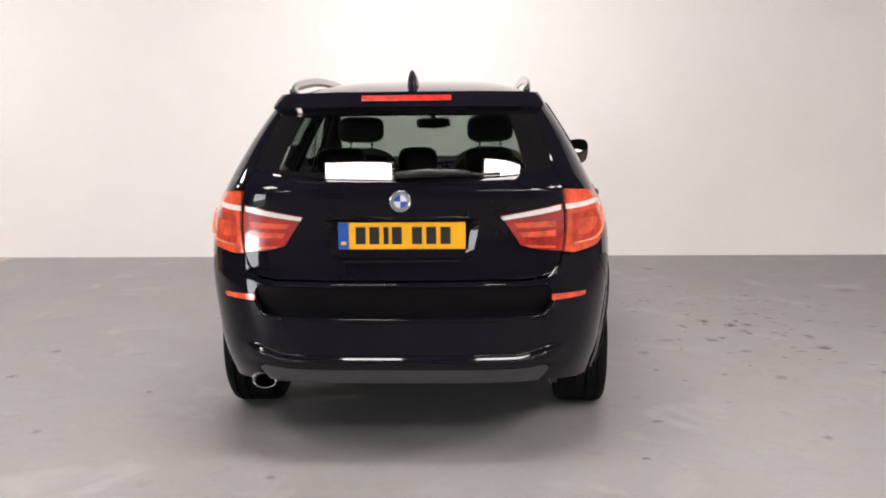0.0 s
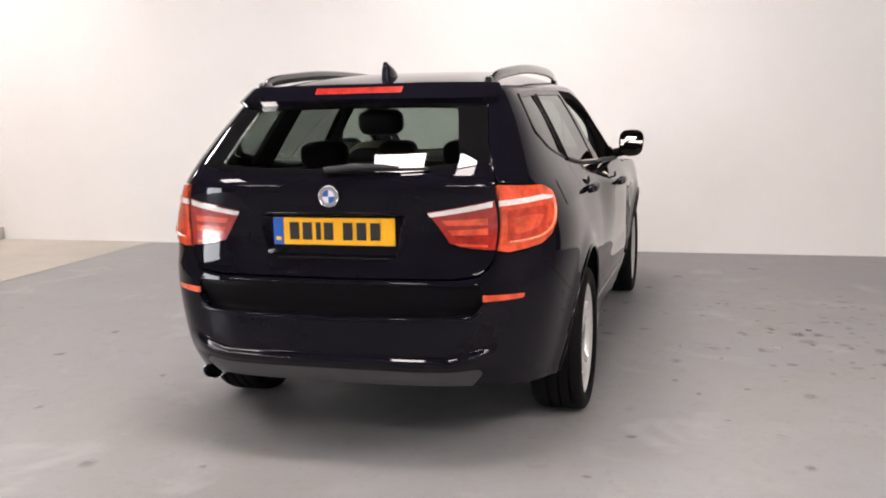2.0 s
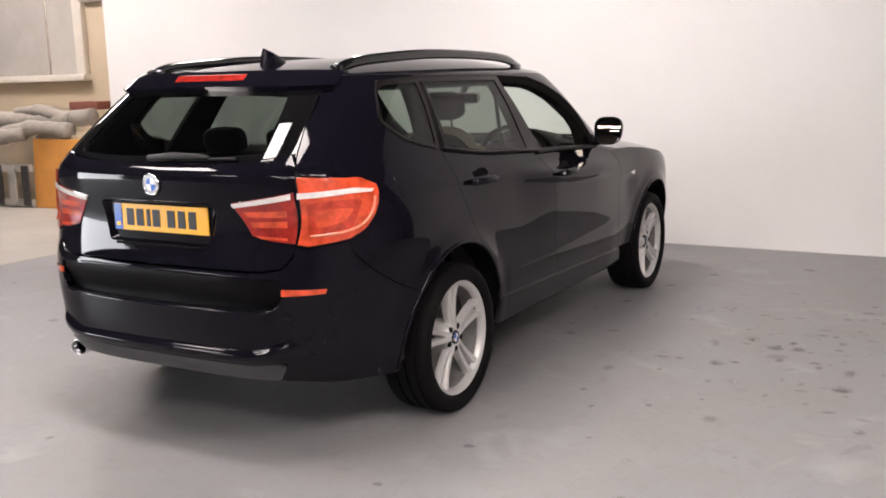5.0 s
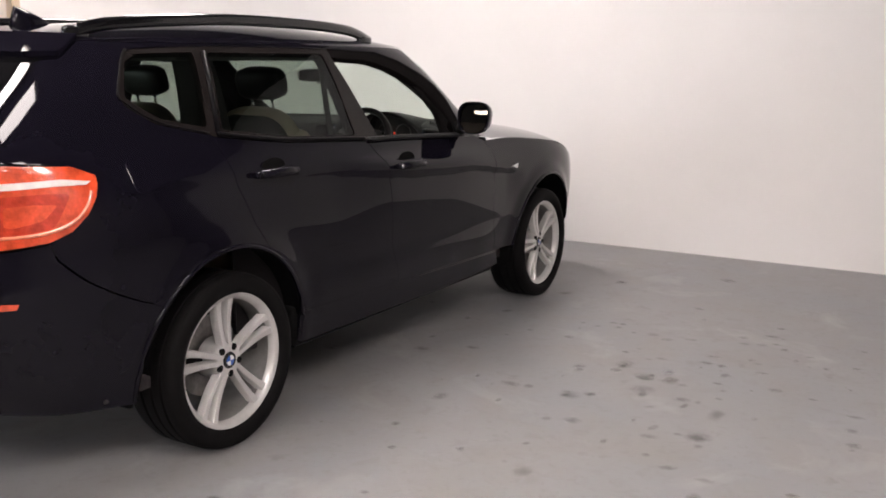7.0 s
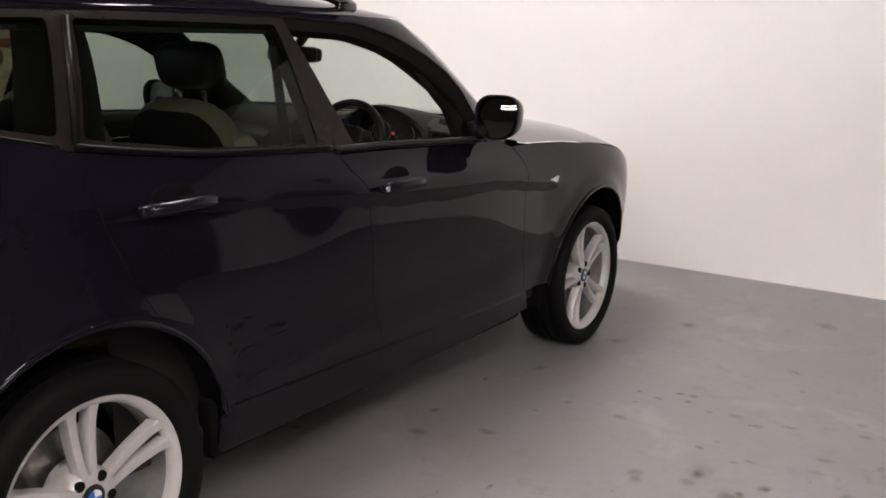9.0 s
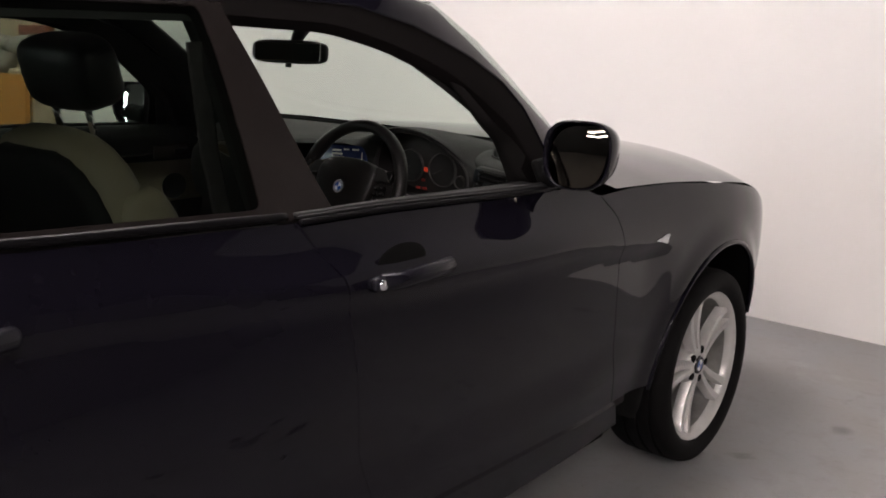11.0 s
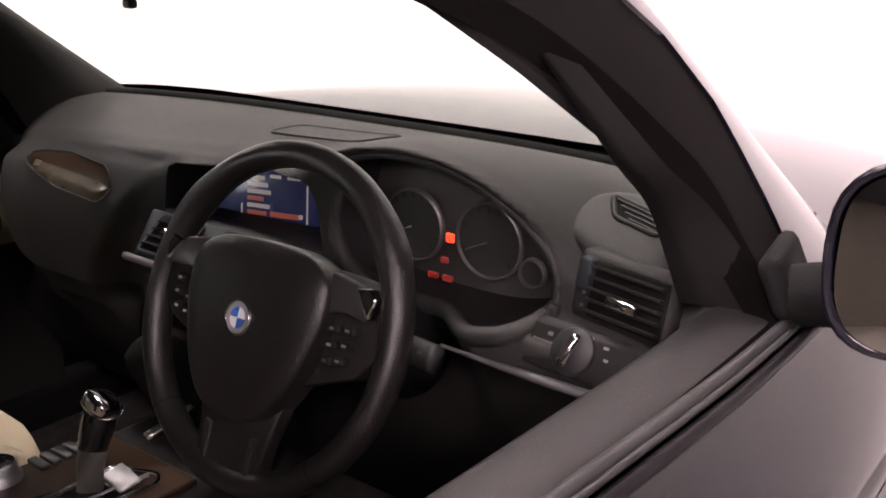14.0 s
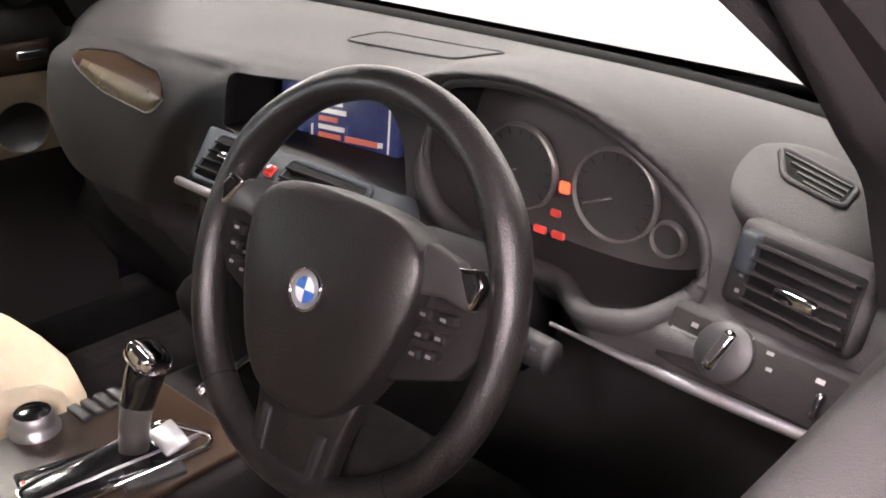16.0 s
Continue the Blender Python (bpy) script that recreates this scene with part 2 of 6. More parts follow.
def curve(tab, v):
    """Smooth interpolation in a table of (place, value)."""
    if v <= tab[0][0]:
        return tab[0][1]
    if v >= tab[-1][0]:
        return tab[-1][1]
    i = 0
    while tab[i + 1][0] < v:
        i += 1

    def slope(k):
        a, b = tab[max(k - 1, 0)], tab[min(k + 1, len(tab) - 1)]
        return (b[1] - a[1]) / (b[0] - a[0])

    h = tab[i + 1][0] - tab[i][0]
    s = (v - tab[i][0]) / h
    return (2 * s**3 - 3 * s**2 + 1) * tab[i][1] + (s**3 - 2 * s**2 + s) * h * slope(i) + (-2 * s**3 + 3 * s**2) * tab[i + 1][1] + (s**3 - s**2) * h * slope(i + 1)


def rounded(poly, radius, steps=5):
    """Round the corners of an outline; radius: one number or one for each corner."""
    out, n = [], len(poly)
    for i in range(n):
        p0, p1, p2 = Vector(poly[i - 1]), Vector(poly[i]), Vector(poly[(i + 1) % n])
        r = radius[i] if isinstance(radius, (list, tuple)) else radius
        r = min(r, (p0 - p1).length * 0.49, (p2 - p1).length * 0.49)
        if r < 1e-4:
            out.append(tuple(p1))
            continue
        a, b = p1 + (p0 - p1).normalized() * r, p1 + (p2 - p1).normalized() * r
        for k in range(steps + 1):
            s = k / steps
            out.append(tuple((1 - s) ** 2 * a + 2 * s * (1 - s) * p1 + s * s * b))
    return out


def densify(poly, step):
    out, n = [], len(poly)
    for i in range(n):
        a, b = Vector(poly[i]), Vector(poly[(i + 1) % n])
        k = max(1, math.ceil((b - a).length / step))
        out += [tuple(a.lerp(b, j / k)) for j in range(k)]
    return out


def area2(poly):
    return sum(poly[i - 1][0] * poly[i][1] - poly[i][0] * poly[i - 1][1] for i in range(len(poly)))


def inset(poly, d):
    """Offset an outline inwards by d."""
    if area2(poly) < 0:
        poly = poly[::-1]
    out, n = [], len(poly)
    for i in range(n):
        p0, p1, p2 = Vector(poly[i - 1]), Vector(poly[i]), Vector(poly[(i + 1) % n])
        e1, e2 = (p1 - p0), (p2 - p1)
        if e1.length < 1e-6 or e2.length < 1e-6:
            continue
        e1.normalize(), e2.normalize()
        n1, n2 = Vector((-e1.y, e1.x)), Vector((-e2.y, e2.x))
        m = n1 + n2
        m = m / max(0.3, m.dot(n1)) if m.length > 1e-6 else n1
        out.append(tuple(p1 + m * d))
    return out


def inside(poly, pts):
    """Which of the points (an array) lie in an outline."""
    x, y = pts[:, 0], pts[:, 1]
    odd = np.zeros(len(pts), bool)
    n = len(poly)
    for i in range(n):
        (x1, y1), (x2, y2) = poly[i - 1], poly[i]
        if y1 != y2:
            odd ^= ((y1 > y) != (y2 > y)) & (x < (x2 - x1) * (y - y1) / (y2 - y1) + x1)
    return odd


def near(poly, pts):
    """How far the points lie from an outline."""
    best = np.full(len(pts), 1e9)
    for i in range(len(poly)):
        a, b = np.array(poly[i - 1]), np.array(poly[i])
        ab = b - a
        s = np.clip(((pts - a) @ ab) / max(ab @ ab, 1e-12), 0, 1)[:, None]
        best = np.minimum(best, np.hypot(*(pts - a - s * ab).T))
    return best


def sheet(name, surf, outline, mat, parent=None, holes=(), step=0.04, thick=0.012, gap=0.0, label="", mirror=False, lift=0.0, two=False):
    """A curved panel: an outline in the surface's own two coordinates, filled with a fine net, laid on surf(a, b), with its edge folded in by thick."""
    from mathutils.geometry import delaunay_2d_cdt

    if area2(outline) < 0:
        outline = outline[::-1]
    if gap:
        outline = inset(outline, gap)
    outline = densify(outline, step)
    holes = [densify(h, step) for h in holes]
    lo, hi = np.min(outline, 0), np.max(outline, 0)
    gx, gy = np.meshgrid(np.arange(lo[0] + step / 2, hi[0], step), np.arange(lo[1] + step / 2, hi[1], step))
    gx = gx + (np.arange(gx.shape[0])[:, None] % 2) * step / 2
    grid = np.stack([gx.ravel(), gy.ravel()], 1)
    if len(grid):
        ok = inside(outline, grid) & (near(outline, grid) > step * 0.45)
        for h in holes:
            ok &= ~inside(h, grid) & (near(h, grid) > step * 0.45)
        grid = grid[ok]
    pts, edges = [], []
    for loop in (outline, *holes):
        first = len(pts)
        pts += [Vector(p) for p in loop]
        edges += [(first + i, first + (i + 1) % len(loop)) for i in range(len(loop))]
    pts += [Vector(p) for p in grid]
    verts, _, faces, *_ = delaunay_2d_cdt(pts, edges, [], 0, 1e-6)
    flat = np.array([tuple(v) for v in verts])
    faces = [f for f in faces]
    mid = np.array([flat[list(f)].mean(0) for f in faces])
    keep = inside(outline, mid)
    for h in holes:
        keep &= ~inside(h, mid)
    faces = [tuple(f) for f, k in zip(faces, keep) if k]
    sign = -1.0 if mirror else 1.0

    def place(a, b):
        p = surf(a, b)
        return Vector((p[0] * sign, p[1], p[2]))

    e = 0.009
    places, normals = [], []
    for a, b in flat:
        du, dv = Vector(surf(a + e, b)) - Vector(surf(a - e, b)), Vector(surf(a, b + e)) - Vector(surf(a, b - e))
        n = du.cross(dv)
        n = n.normalized() if n.length > 1e-12 else Vector((0, 0, 1))
        if mirror:
            n.x = -n.x
        p = place(a, b)
        places.append(p + n * lift), normals.append(n)
    if mirror:
        faces = [f[::-1] for f in faces]
    seen = {}
    for f in faces:
        for i in range(len(f)):
            seen[(f[i - 1], f[i])] = 1
    rim = [(a, b) for a, b in seen if (b, a) not in seen]
    if thick:
        own = {}
        for a, b in rim:
            for v in (a, b):
                if v not in own:
                    own[v] = (len(places), len(places) + 1)
                    places += [places[v] - normals[v] * 0.0004, places[v] - normals[v] * thick]
                    normals += [normals[v], normals[v]]
        side = []
        for a, b in rim:
            side.append((b, a, own[a][0], own[b][0]))
            side.append((own[b][0], own[a][0], own[a][1], own[b][1]))
        faces = faces + side
    me = bpy.data.meshes.new(name)
    me.from_pydata([tuple(p) for p in places], [], faces)
    me.polygons.foreach_set("use_smooth", [True] * len(me.polygons))
    me.normals_split_custom_set_from_vertices([tuple(n) for n in normals])
    return part_from(name, me, mat, parent, label)


# ---- the car's shape: x to its right, y ahead from the rear axle, z up from the floor ----
HALF = [(0.2, 0.785), (0.27, 0.843), (0.35, 0.863), (0.45, 0.880), (0.6, 0.897), (0.72, 0.907), (0.82, 0.912), (0.90, 0.909), (0.96, 0.899), (1.02, 0.878), (1.08, 0.849), (1.15, 0.811), (1.25, 0.760), (1.35, 0.707), (1.44, 0.652), (1.5, 0.608), (1.56, 0.54)]
TAIL = [(0.25, -0.79), (0.32, -0.83), (0.38, -0.87), (0.45, -0.895), (0.57, -0.90), (0.69, -0.89), (0.765, -0.875), (0.82, -0.855), (0.95, -0.845), (1.05, -0.86), (1.13, -0.865), (1.17, -0.84), (1.30, -0.70), (1.44, -0.535), (1.56, -0.40)]
NOSE = [(0.2, 3.52), (0.35, 3.62), (0.55, 3.67), (0.72, 3.65), (0.86, 3.58), (0.94, 3.45), (1.0, 3.22), (1.05, 2.95)]
SQUARE = [(0.2, 4.0), (0.5, 4.3), (0.8, 4.7), (1.0, 4.7), (1.25, 5.5), (1.55, 6.0)]
SCREEN = [(1.0, 2.36), (1.06, 2.28), (1.15, 2.18), (1.25, 2.08), (1.35, 1.98), (1.44, 1.88), (1.5, 1.79), (1.56, 1.55)]
Y0, Y1, YC, B0, BF, BC = 0.3, 2.2, 0.9, 0.92, 1.4, 1.2
S1 = 2 * B0
S2, SC = S1 + Y1 - Y0, S1 + YC - Y0
AXLES = (0.03, 2.81)


def wrap(w, n):
    """A point of the unit superellipse: w 0 at its side, 1 at the corner, 2 at its end."""
    if w <= 1:
        k = (1 + w**n) ** (-1 / n)
        return k, w * k
    q = 2 - w
    k = (1 + max(q, 0.0) ** n) ** (-1 / n)
    return q * k, k


def flare(y, z):
    """How far the wheel arches stand out."""
    out = 0.0
    for c in AXLES:
        d = math.hypot(y - c, z - 0.345)
        out += 0.015 * math.exp(-(((d - 0.43) / 0.055) ** 2)) if z > 0.2 else 0.0
    return out


def ring(s, z, front_y, front_b, front_tab, front_n, s_front):
    side, s = (1.0 if s >= 0 else -1.0), abs(s)
    a = curve(HALF, z)
    if s < S1:
        x, v = wrap(2 - s / B0, curve(SQUARE, z))
        x, y = a * x, Y0 - (Y0 - curve(TAIL, z)) * v
    elif s < s_front:
        x, y = a, Y0 + s - S1
    else:
        x, v = wrap(min(2.0, (s - s_front) / front_b), front_n)
        x, y = a * x, front_y + (curve(front_tab, z) - front_y) * v
    return side, x, y


SHOULDER = [(0.1, 1.035), (0.46, 1.020), (0.9, 0.985), (1.16, 0.960), (1.42, 0.941), (1.85, 0.920), (2.2, 0.872), (2.5, 0.845)]


def step_up(v):
    v = min(1.0, max(0.0, v))
    return v * v * (3 - 2 * v)


def crease(y, z):
    """The swell of the shoulder, the hollow under its line and the ledge along the foot of the doors."""
    fade = step_up((y + 0.40) / 0.65) * step_up((2.50 - y) / 0.25)
    d = curve(SHOULDER, y) - z
    out = -0.017 * step_up(d / 0.055) * math.exp(-((max(0.0, d - 0.055) / 0.15) ** 2)) * fade
    high = curve(SHOULDER, y)
    full = 0.034 * step_up((y - 0.62) / 0.50) * step_up((2.50 - y) / 0.9)
    out += full * ((1 - step_up((z - high) / max(0.05, 1.046 - high))) if z > high else math.exp(-(((high - z) / 0.26) ** 2)))
    foot = step_up((y - 0.42) / 0.15) * step_up((2.34 - y) / 0.40)
    return out + 0.017 * step_up((0.60 - z) / 0.13) * foot


def body(s, z):
    """The lower body: s runs from the middle of the tail along the right side to the nose."""
    side, x, y = ring(s, z, Y1, BF, NOSE, 4.6, S2)
    bump = flare(y, z) if z < 1.0 and x > 0.6 else 0.0
    if -0.4 < y < 2.5 and x > 0.7:
        bump += crease(y, z)
    return (side * (x + bump), y, z)


def cabin(s, z):
    """The upper body, from the belt line to the roof's edge, with the windscreen at its front."""
    side, x, y = ring(s, z, YC, BC, SCREEN, 7.0, SC)
    if z < 1.04 and y < 0.9 and x > 0.6:
        x += (flare(y, z) if z < 1.0 else 0.0) + (crease(y, z) if y > -0.4 else 0.0)
    return (side * x, y, z)


def along(y, z, upper=False):
    """The s of a point of the side at y and z."""
    if y <= Y0:
        n, v = curve(SQUARE, z), (Y0 - y) / (Y0 - curve(TAIL, z))
        v = min(v, 0.985)
        w = v / (1 - v**n) ** (1 / n)
        if w > 1:
            xx = (1 - v**n) ** (1 / n)
            w = 2 - xx / v
        return B0 * (2 - w)
    yf, tab, n, b, sf = (YC, SCREEN, 7.0, BC, SC) if upper else (Y1, NOSE, 4.6, BF, S2)
    if y <= yf:
        return S1 + y - Y0
    v = min((y - yf) / (curve(tab, z) - yf), 0.995)
    xx = (1 - v**n) ** (1 / n)
    w = v / xx if v < xx else 2 - xx / v
    return sf + b * w


def across(x, z):
    """The s of a point of the tail at x and z."""
    n, v = curve(SQUARE, z), abs(x) / curve(HALF, z)
    v = min(v, 0.985)
    yy = (1 - v**n) ** (1 / n)
    w = 2 - v / yy if v < yy else yy / v
    return math.copysign(B0 * (2 - w), x)


# ---- the hall ----
FLOOR = floor_material()
WALL = brick_paint()
BEIGE_FLOOR = material("beige_floor", (0.38, 0.35, 0.305), rough=0.6, vary=0.1, scale=1.5, grain=0.1, grain_scale=40)
BEIGE_WALL = material("beige_wall_paint", (0.56, 0.46, 0.33), rough=0.7, vary=0.05, scale=1.5, grain=0.15, grain_scale=60)
GREY_PANEL = material("grey_panel_paint", (0.46, 0.43, 0.39), rough=0.6, vary=0.10, scale=2.0, grain=0.1, grain_scale=30)
CREAM_FRAME = material("cream_frame_paint", (0.68, 0.63, 0.55), rough=0.5, vary=0.06, scale=6.0)
# greys of unseen walls, picked for what they reflect and bounce
BACK_WALL = material("unseen_grey_wall", (0.11, 0.102, 0.098), rough=0.8, vary=0.15, scale=0.8)
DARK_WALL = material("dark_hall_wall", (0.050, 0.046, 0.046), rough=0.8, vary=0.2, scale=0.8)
EAST_WALL = material("pale_bounce_wall", (0.22, 0.21, 0.205), rough=0.8, vary=0.12, scale=0.8)
CEILING = material("dark_ceiling", (0.035, 0.036, 0.04), rough=0.9, vary=0.2, scale=0.7)
LIT_PANEL = material("lit_panel", (1.0, 0.925, 0.895), rough=0.5, vary=0.0, emit=40.0)
DAYLIGHT = material("daylit_doorway", (0.92, 0.96, 1.0), rough=0.5, vary=0.0, emit=20.0)
ORANGE = material("orange_board", (0.62, 0.27, 0.06), rough=0.6, vary=0.10, scale=5.0)
HOSE = material("grey_padding", (0.30, 0.27, 0.235), rough=0.85, vary=0.15, scale=12.0, grain=0.3, grain_scale=80)
BRICK_RED = material("dull_red_card", (0.22, 0.075, 0.05), rough=0.7, vary=0.12, scale=10.0)
YW, XL, XR, YB, ZC = 4.6, -6.38, 7.0, -10.0, 4.2


def slab(name, x0, x1, y0, y1, z0, z1, mat, label, category="wall"):
    ob = part(name, box((x0 + x1) / 2, (y0 + y1) / 2, (z0 + z1) / 2, x1 - x0, y1 - y0, z1 - z0), mat, None, label, smooth=False)
    return tagged(ob, label, category, kind="structure")


ground = slab("floor", -14, XR + 0.3, YB - 0.3, 9.0, -0.2, 0.0, FLOOR, "scuffed grey painted concrete floor with dark stains", "floor")
slab("bay_floor", -13.9, -4.36, -1.2, 5.4, 0.0, 0.004, BEIGE_FLOOR, "bare beige concrete floor of the side bay", "floor")
slab("wall_north", XL, 5.4, YW, YW + 0.2, 0.0, ZC, WALL, "white painted blockwork wall behind the car")
# the next three are unseen, added to set reflections and light on the car
slab("wall_north_end", 5.402, XR, YW, YW + 0.2, 0.0, ZC, DARK_WALL, "unseen dark wall end, added for dark reflections in the paint")
slab("wall_east", XR, XR + 0.2, YB, YW + 0.2, 0.0, ZC, EAST_WALL, "unseen side wall, paled to bounce light into the cabin")
slab("wall_south", -14, XR, YB - 0.2, YB, 0.0, ZC, BACK_WALL, "unseen dull grey wall, added to close the back of the hall")
slab("wall_west", -14.2, -14.0, YB, 9.0, 0.0, ZC, DARK_WALL, "dark wall of the side bay")
slab("wall_bay", -14.0, XL - 0.002, 5.4, 5.6, 0.0, ZC, BEIGE_WALL, "beige painted wall of the side bay")
slab("wall_return", XL, XL + 0.2, YW + 0.2, 5.398, 0.0, ZC, BEIGE_WALL, "beige return of the white wall")
slab("ceiling", -14, XR + 0.2, YB, 9.0, ZC, ZC + 0.15, CEILING, "dark ceiling of the hall", "ceiling")


def ceiling_panel(x0, x1, y0, y1):
    x, y = (x0 + x1) / 2, (y0 + y1) / 2
    lamp = part("ceiling_light", box(x, y, ZC - 0.03, x1 - x0, y1 - y0, 0.06, 0.01), CREAM_FRAME, None, smooth=False)
    tagged(lamp, "lit white panel light fixed to the ceiling", "ceiling light", "ceiling panel lights")
    part("diffuser", box(x, y, ZC - 0.064, x1 - x0 - 0.05, y1 - y0 - 0.05, 0.012), LIT_PANEL, lamp, "glowing white diffuser", smooth=False)


for x0, x1, y0, y1 in ((-3.7, -2.6, -2.9, -2.1), (-0.90, -0.30, -1.45, -0.65), (0.42, 1.14, -1.5, -0.6), (0.6, 3.4, -6.05, -5.87), (0.6, 3.4, -5.5, -5.35), (3.8, 6.6, -6.05, -5.87), (3.8, 6.6, -5.5, -5.35), (2.2, 3.4, -7.2, -6.9), (-4.5, -3.0, -6.0, -5.6), (-1.05, 0.50, 2.1, 2.75), (-5.9, -4.95, 2.0, 2.9), (4.7, 6.1, -1.7, -0.85), (-9.0, -7.5, 3.0, 3.8), (3.0, 4.2, -5.2, -4.2), (3.9, 4.8, -2.7, -1.8)):
    ceiling_panel(x0, x1, y0, y1)


# daylit doorway on the far side of the hall
door = tagged(part("doorway_1", box(-8.05, -6.2, 1.25, 0.06, 3.2, 2.5), DAYLIGHT, None, smooth=False), "bright daylit doorway in the hall's side", "doorway", kind="structure")
for y in (-7.9, -4.5):
    slab("door_post", -8.12, -7.95, y - 0.1, y + 0.1, 0.0, 3.1, DARK_WALL, "dark post of the doorway", "door frame")
slab("door_head", -8.12, -7.95, -8.0, -4.4, 2.52, 2.8, DARK_WALL, "dark head of the doorway", "door frame")

# side bay: a grey boarded window, shelf ledge, stored padding and boards
board = tagged(part("window_1", box(-10.3, 5.385, 2.75, 5.0, 0.05, 2.20), GREY_PANEL, None, smooth=False), "tall boarded-over window with grey panels", "window", kind="structure")
part("window_frame", box(-7.71, 5.37, 2.75, 0.17, 0.10, 2.30, 0.01), CREAM_FRAME, board)
part("window_sill", box(-10.2, 5.34, 1.605, 5.2, 0.16, 0.09, 0.012), CREAM_FRAME, board)
for x in (-8.35, -9.6):
    part("panel_joint", box(x, 5.355, 2.75, 0.03, 0.02, 2.2), CREAM_FRAME, board)
slab("lintel", -7.62, XL - 0.01, 5.30, 5.398, 2.58, 2.86, GREY_PANEL, "grey lintel over the bay wall", "lintel")
bench_board = part("board", box(-6.98, 4.32, 0.43, 1.05, 0.05, 0.86, 0.004, pose(0, 0, 0, -3, 0, 0)), ORANGE, None, smooth=False)
tagged(bench_board, "orange painted board standing on the floor", "board")
crate = empty("pallet", "weathered wooden pallet standing below the padding", "pallet")
for k in range(5):
    part("slat", box(-8.6 + 0.26 * k, 4.20, 0.28, 0.12, 0.03, 0.50, 0.004), GREY_PANEL if k % 2 else DARK_WALL, crate, smooth=False)
for z in (0.06, 0.50):
    part("rail", box(-8.1, 4.23, z, 1.25, 0.05, 0.09, 0.004), GREY_PANEL, crate, smooth=False)
shelf = part("shelf", box(-8.1, 4.75, 0.45, 3.2, 0.70, 0.90, 0.02), BEIGE_WALL, None, smooth=False)
tagged(shelf, "low beige shelf stacked with padding", "shelf")
random.seed(4)
for pts, r in (([(-9.3, 4.4, 1.02), (-8.5, 4.42, 1.10), (-7.8, 4.45, 1.06), (-7.2, 4.5, 1.08), (-6.7, 4.6, 1.12)], 0.13), ([(-9.1, 4.2, 0.85), (-8.5, 4.15, 0.97), (-8.0, 4.2, 0.92), (-7.4, 4.3, 1.00), (-6.9, 4.4, 0.95)], 0.11), ([(-8.3, 4.10, 0.30), (-8.15, 4.02, 0.62), (-7.85, 4.05, 0.86), (-7.5, 4.2, 0.93)], 0.10), ([(-9.0, 4.1, 0.62), (-8.6, 4.05, 0.72), (-8.25, 4.1, 0.74)], 0.12), ([(-8.0, 4.5, 1.16), (-7.5, 4.45, 1.20), (-7.0, 4.5, 1.10)], 0.09)):
    line = smooth_path(pts, 7)
    roll = part("padding_roll", tube(line, r, 14, radii=[r * (0.85 + 0.3 * noise.noise(Vector((k * 0.6, r * 50, 0)))) for k in range(len(line))]), HOSE, None)
    tagged(roll, "limp grey roll of padding lying on the heap", "padding roll", "heap of padding")
tagged(part("red_box", box(-7.0, 4.85, 1.25, 0.50, 0.3, 0.10, 0.01), BRICK_RED, None), "flat dull red box on the heap", "box")
tagged(part("kerb_block", box(-6.38, 4.50, 0.07, 0.30, 0.22, 0.14, 0.015), GREY_PANEL, None), "grey concrete block at the wall's foot", "block")

# soft-edged marks on the floor, each a thin round blot
def mark_material(name, colour, strength):
    """A stain that thins out unevenly towards its rim."""
    m = material(name, colour, rough=0.55, vary=0.2, scale=40.0)
    t = m.node_tree
    b = t.nodes["Principled BSDF"]
    spot = t.nodes.new("ShaderNodeTexCoord")
    flat = t.nodes.new("ShaderNodeMapping")
    flat.inputs["Location"].default_value, flat.inputs["Scale"].default_value = (-1, -1, 0), (2, 2, 0)
    ball = t.nodes.new("ShaderNodeTexGradient")
    ball.gradient_type = "SPHERICAL"
    cloud = node(t, "ShaderNodeTexNoise", Scale=45.0, Detail=3.0)
    both = t.nodes.new("ShaderNodeMath")
    both.operation = "MULTIPLY"
    span = t.nodes.new("ShaderNodeMapRange")
    span.inputs["From Min"].default_value, span.inputs["From Max"].default_value, span.inputs["To Max"].default_value = 0.02, 0.42, strength
    t.links.new(spot.outputs["Generated"], flat.inputs["Vector"]), t.links.new(flat.outputs["Vector"], ball.inputs["Vector"])
    t.links.new(spot.outputs["Object"], cloud.inputs["Vector"])
    t.links.new(ball.outputs["Fac"], both.inputs[0]), t.links.new(cloud.outputs["Fac"], both.inputs[1])
    t.links.new(both.outputs[0], span.inputs["Value"]), t.links.new(span.outputs["Result"], b.inputs["Alpha"])
    return m


MARK = mark_material("dark_floor_mark", (0.10, 0.09, 0.078), 0.35)
MARK_SOFT = mark_material("faint_floor_mark", (0.14, 0.128, 0.120), 0.28)
MARK_BROWN = mark_material("rusty_floor_mark", (0.20, 0.125, 0.085), 0.40)
MARK_PALE = mark_material("pale_floor_mark", (0.36, 0.355, 0.35), 0.35)


def blot(x, y, r, mat):
    bm = bmesh.new()
    a0, lean = random.uniform(0, 3.1), random.uniform(0.38, 0.85)
    rim = []
    for k in range(18):
        a = 2 * math.pi * k / 18
        dx, dy = r * math.cos(a), r * lean * math.sin(a)
        rim.append(bm.verts.new((x + dx * math.cos(a0) - dy * math.sin(a0), y + dx * math.sin(a0) + dy * math.cos(a0), random.uniform(0.0006, 0.0016))))
    bm.faces.new(rim)
    part("stain", bm, mat, ground, smooth=False)


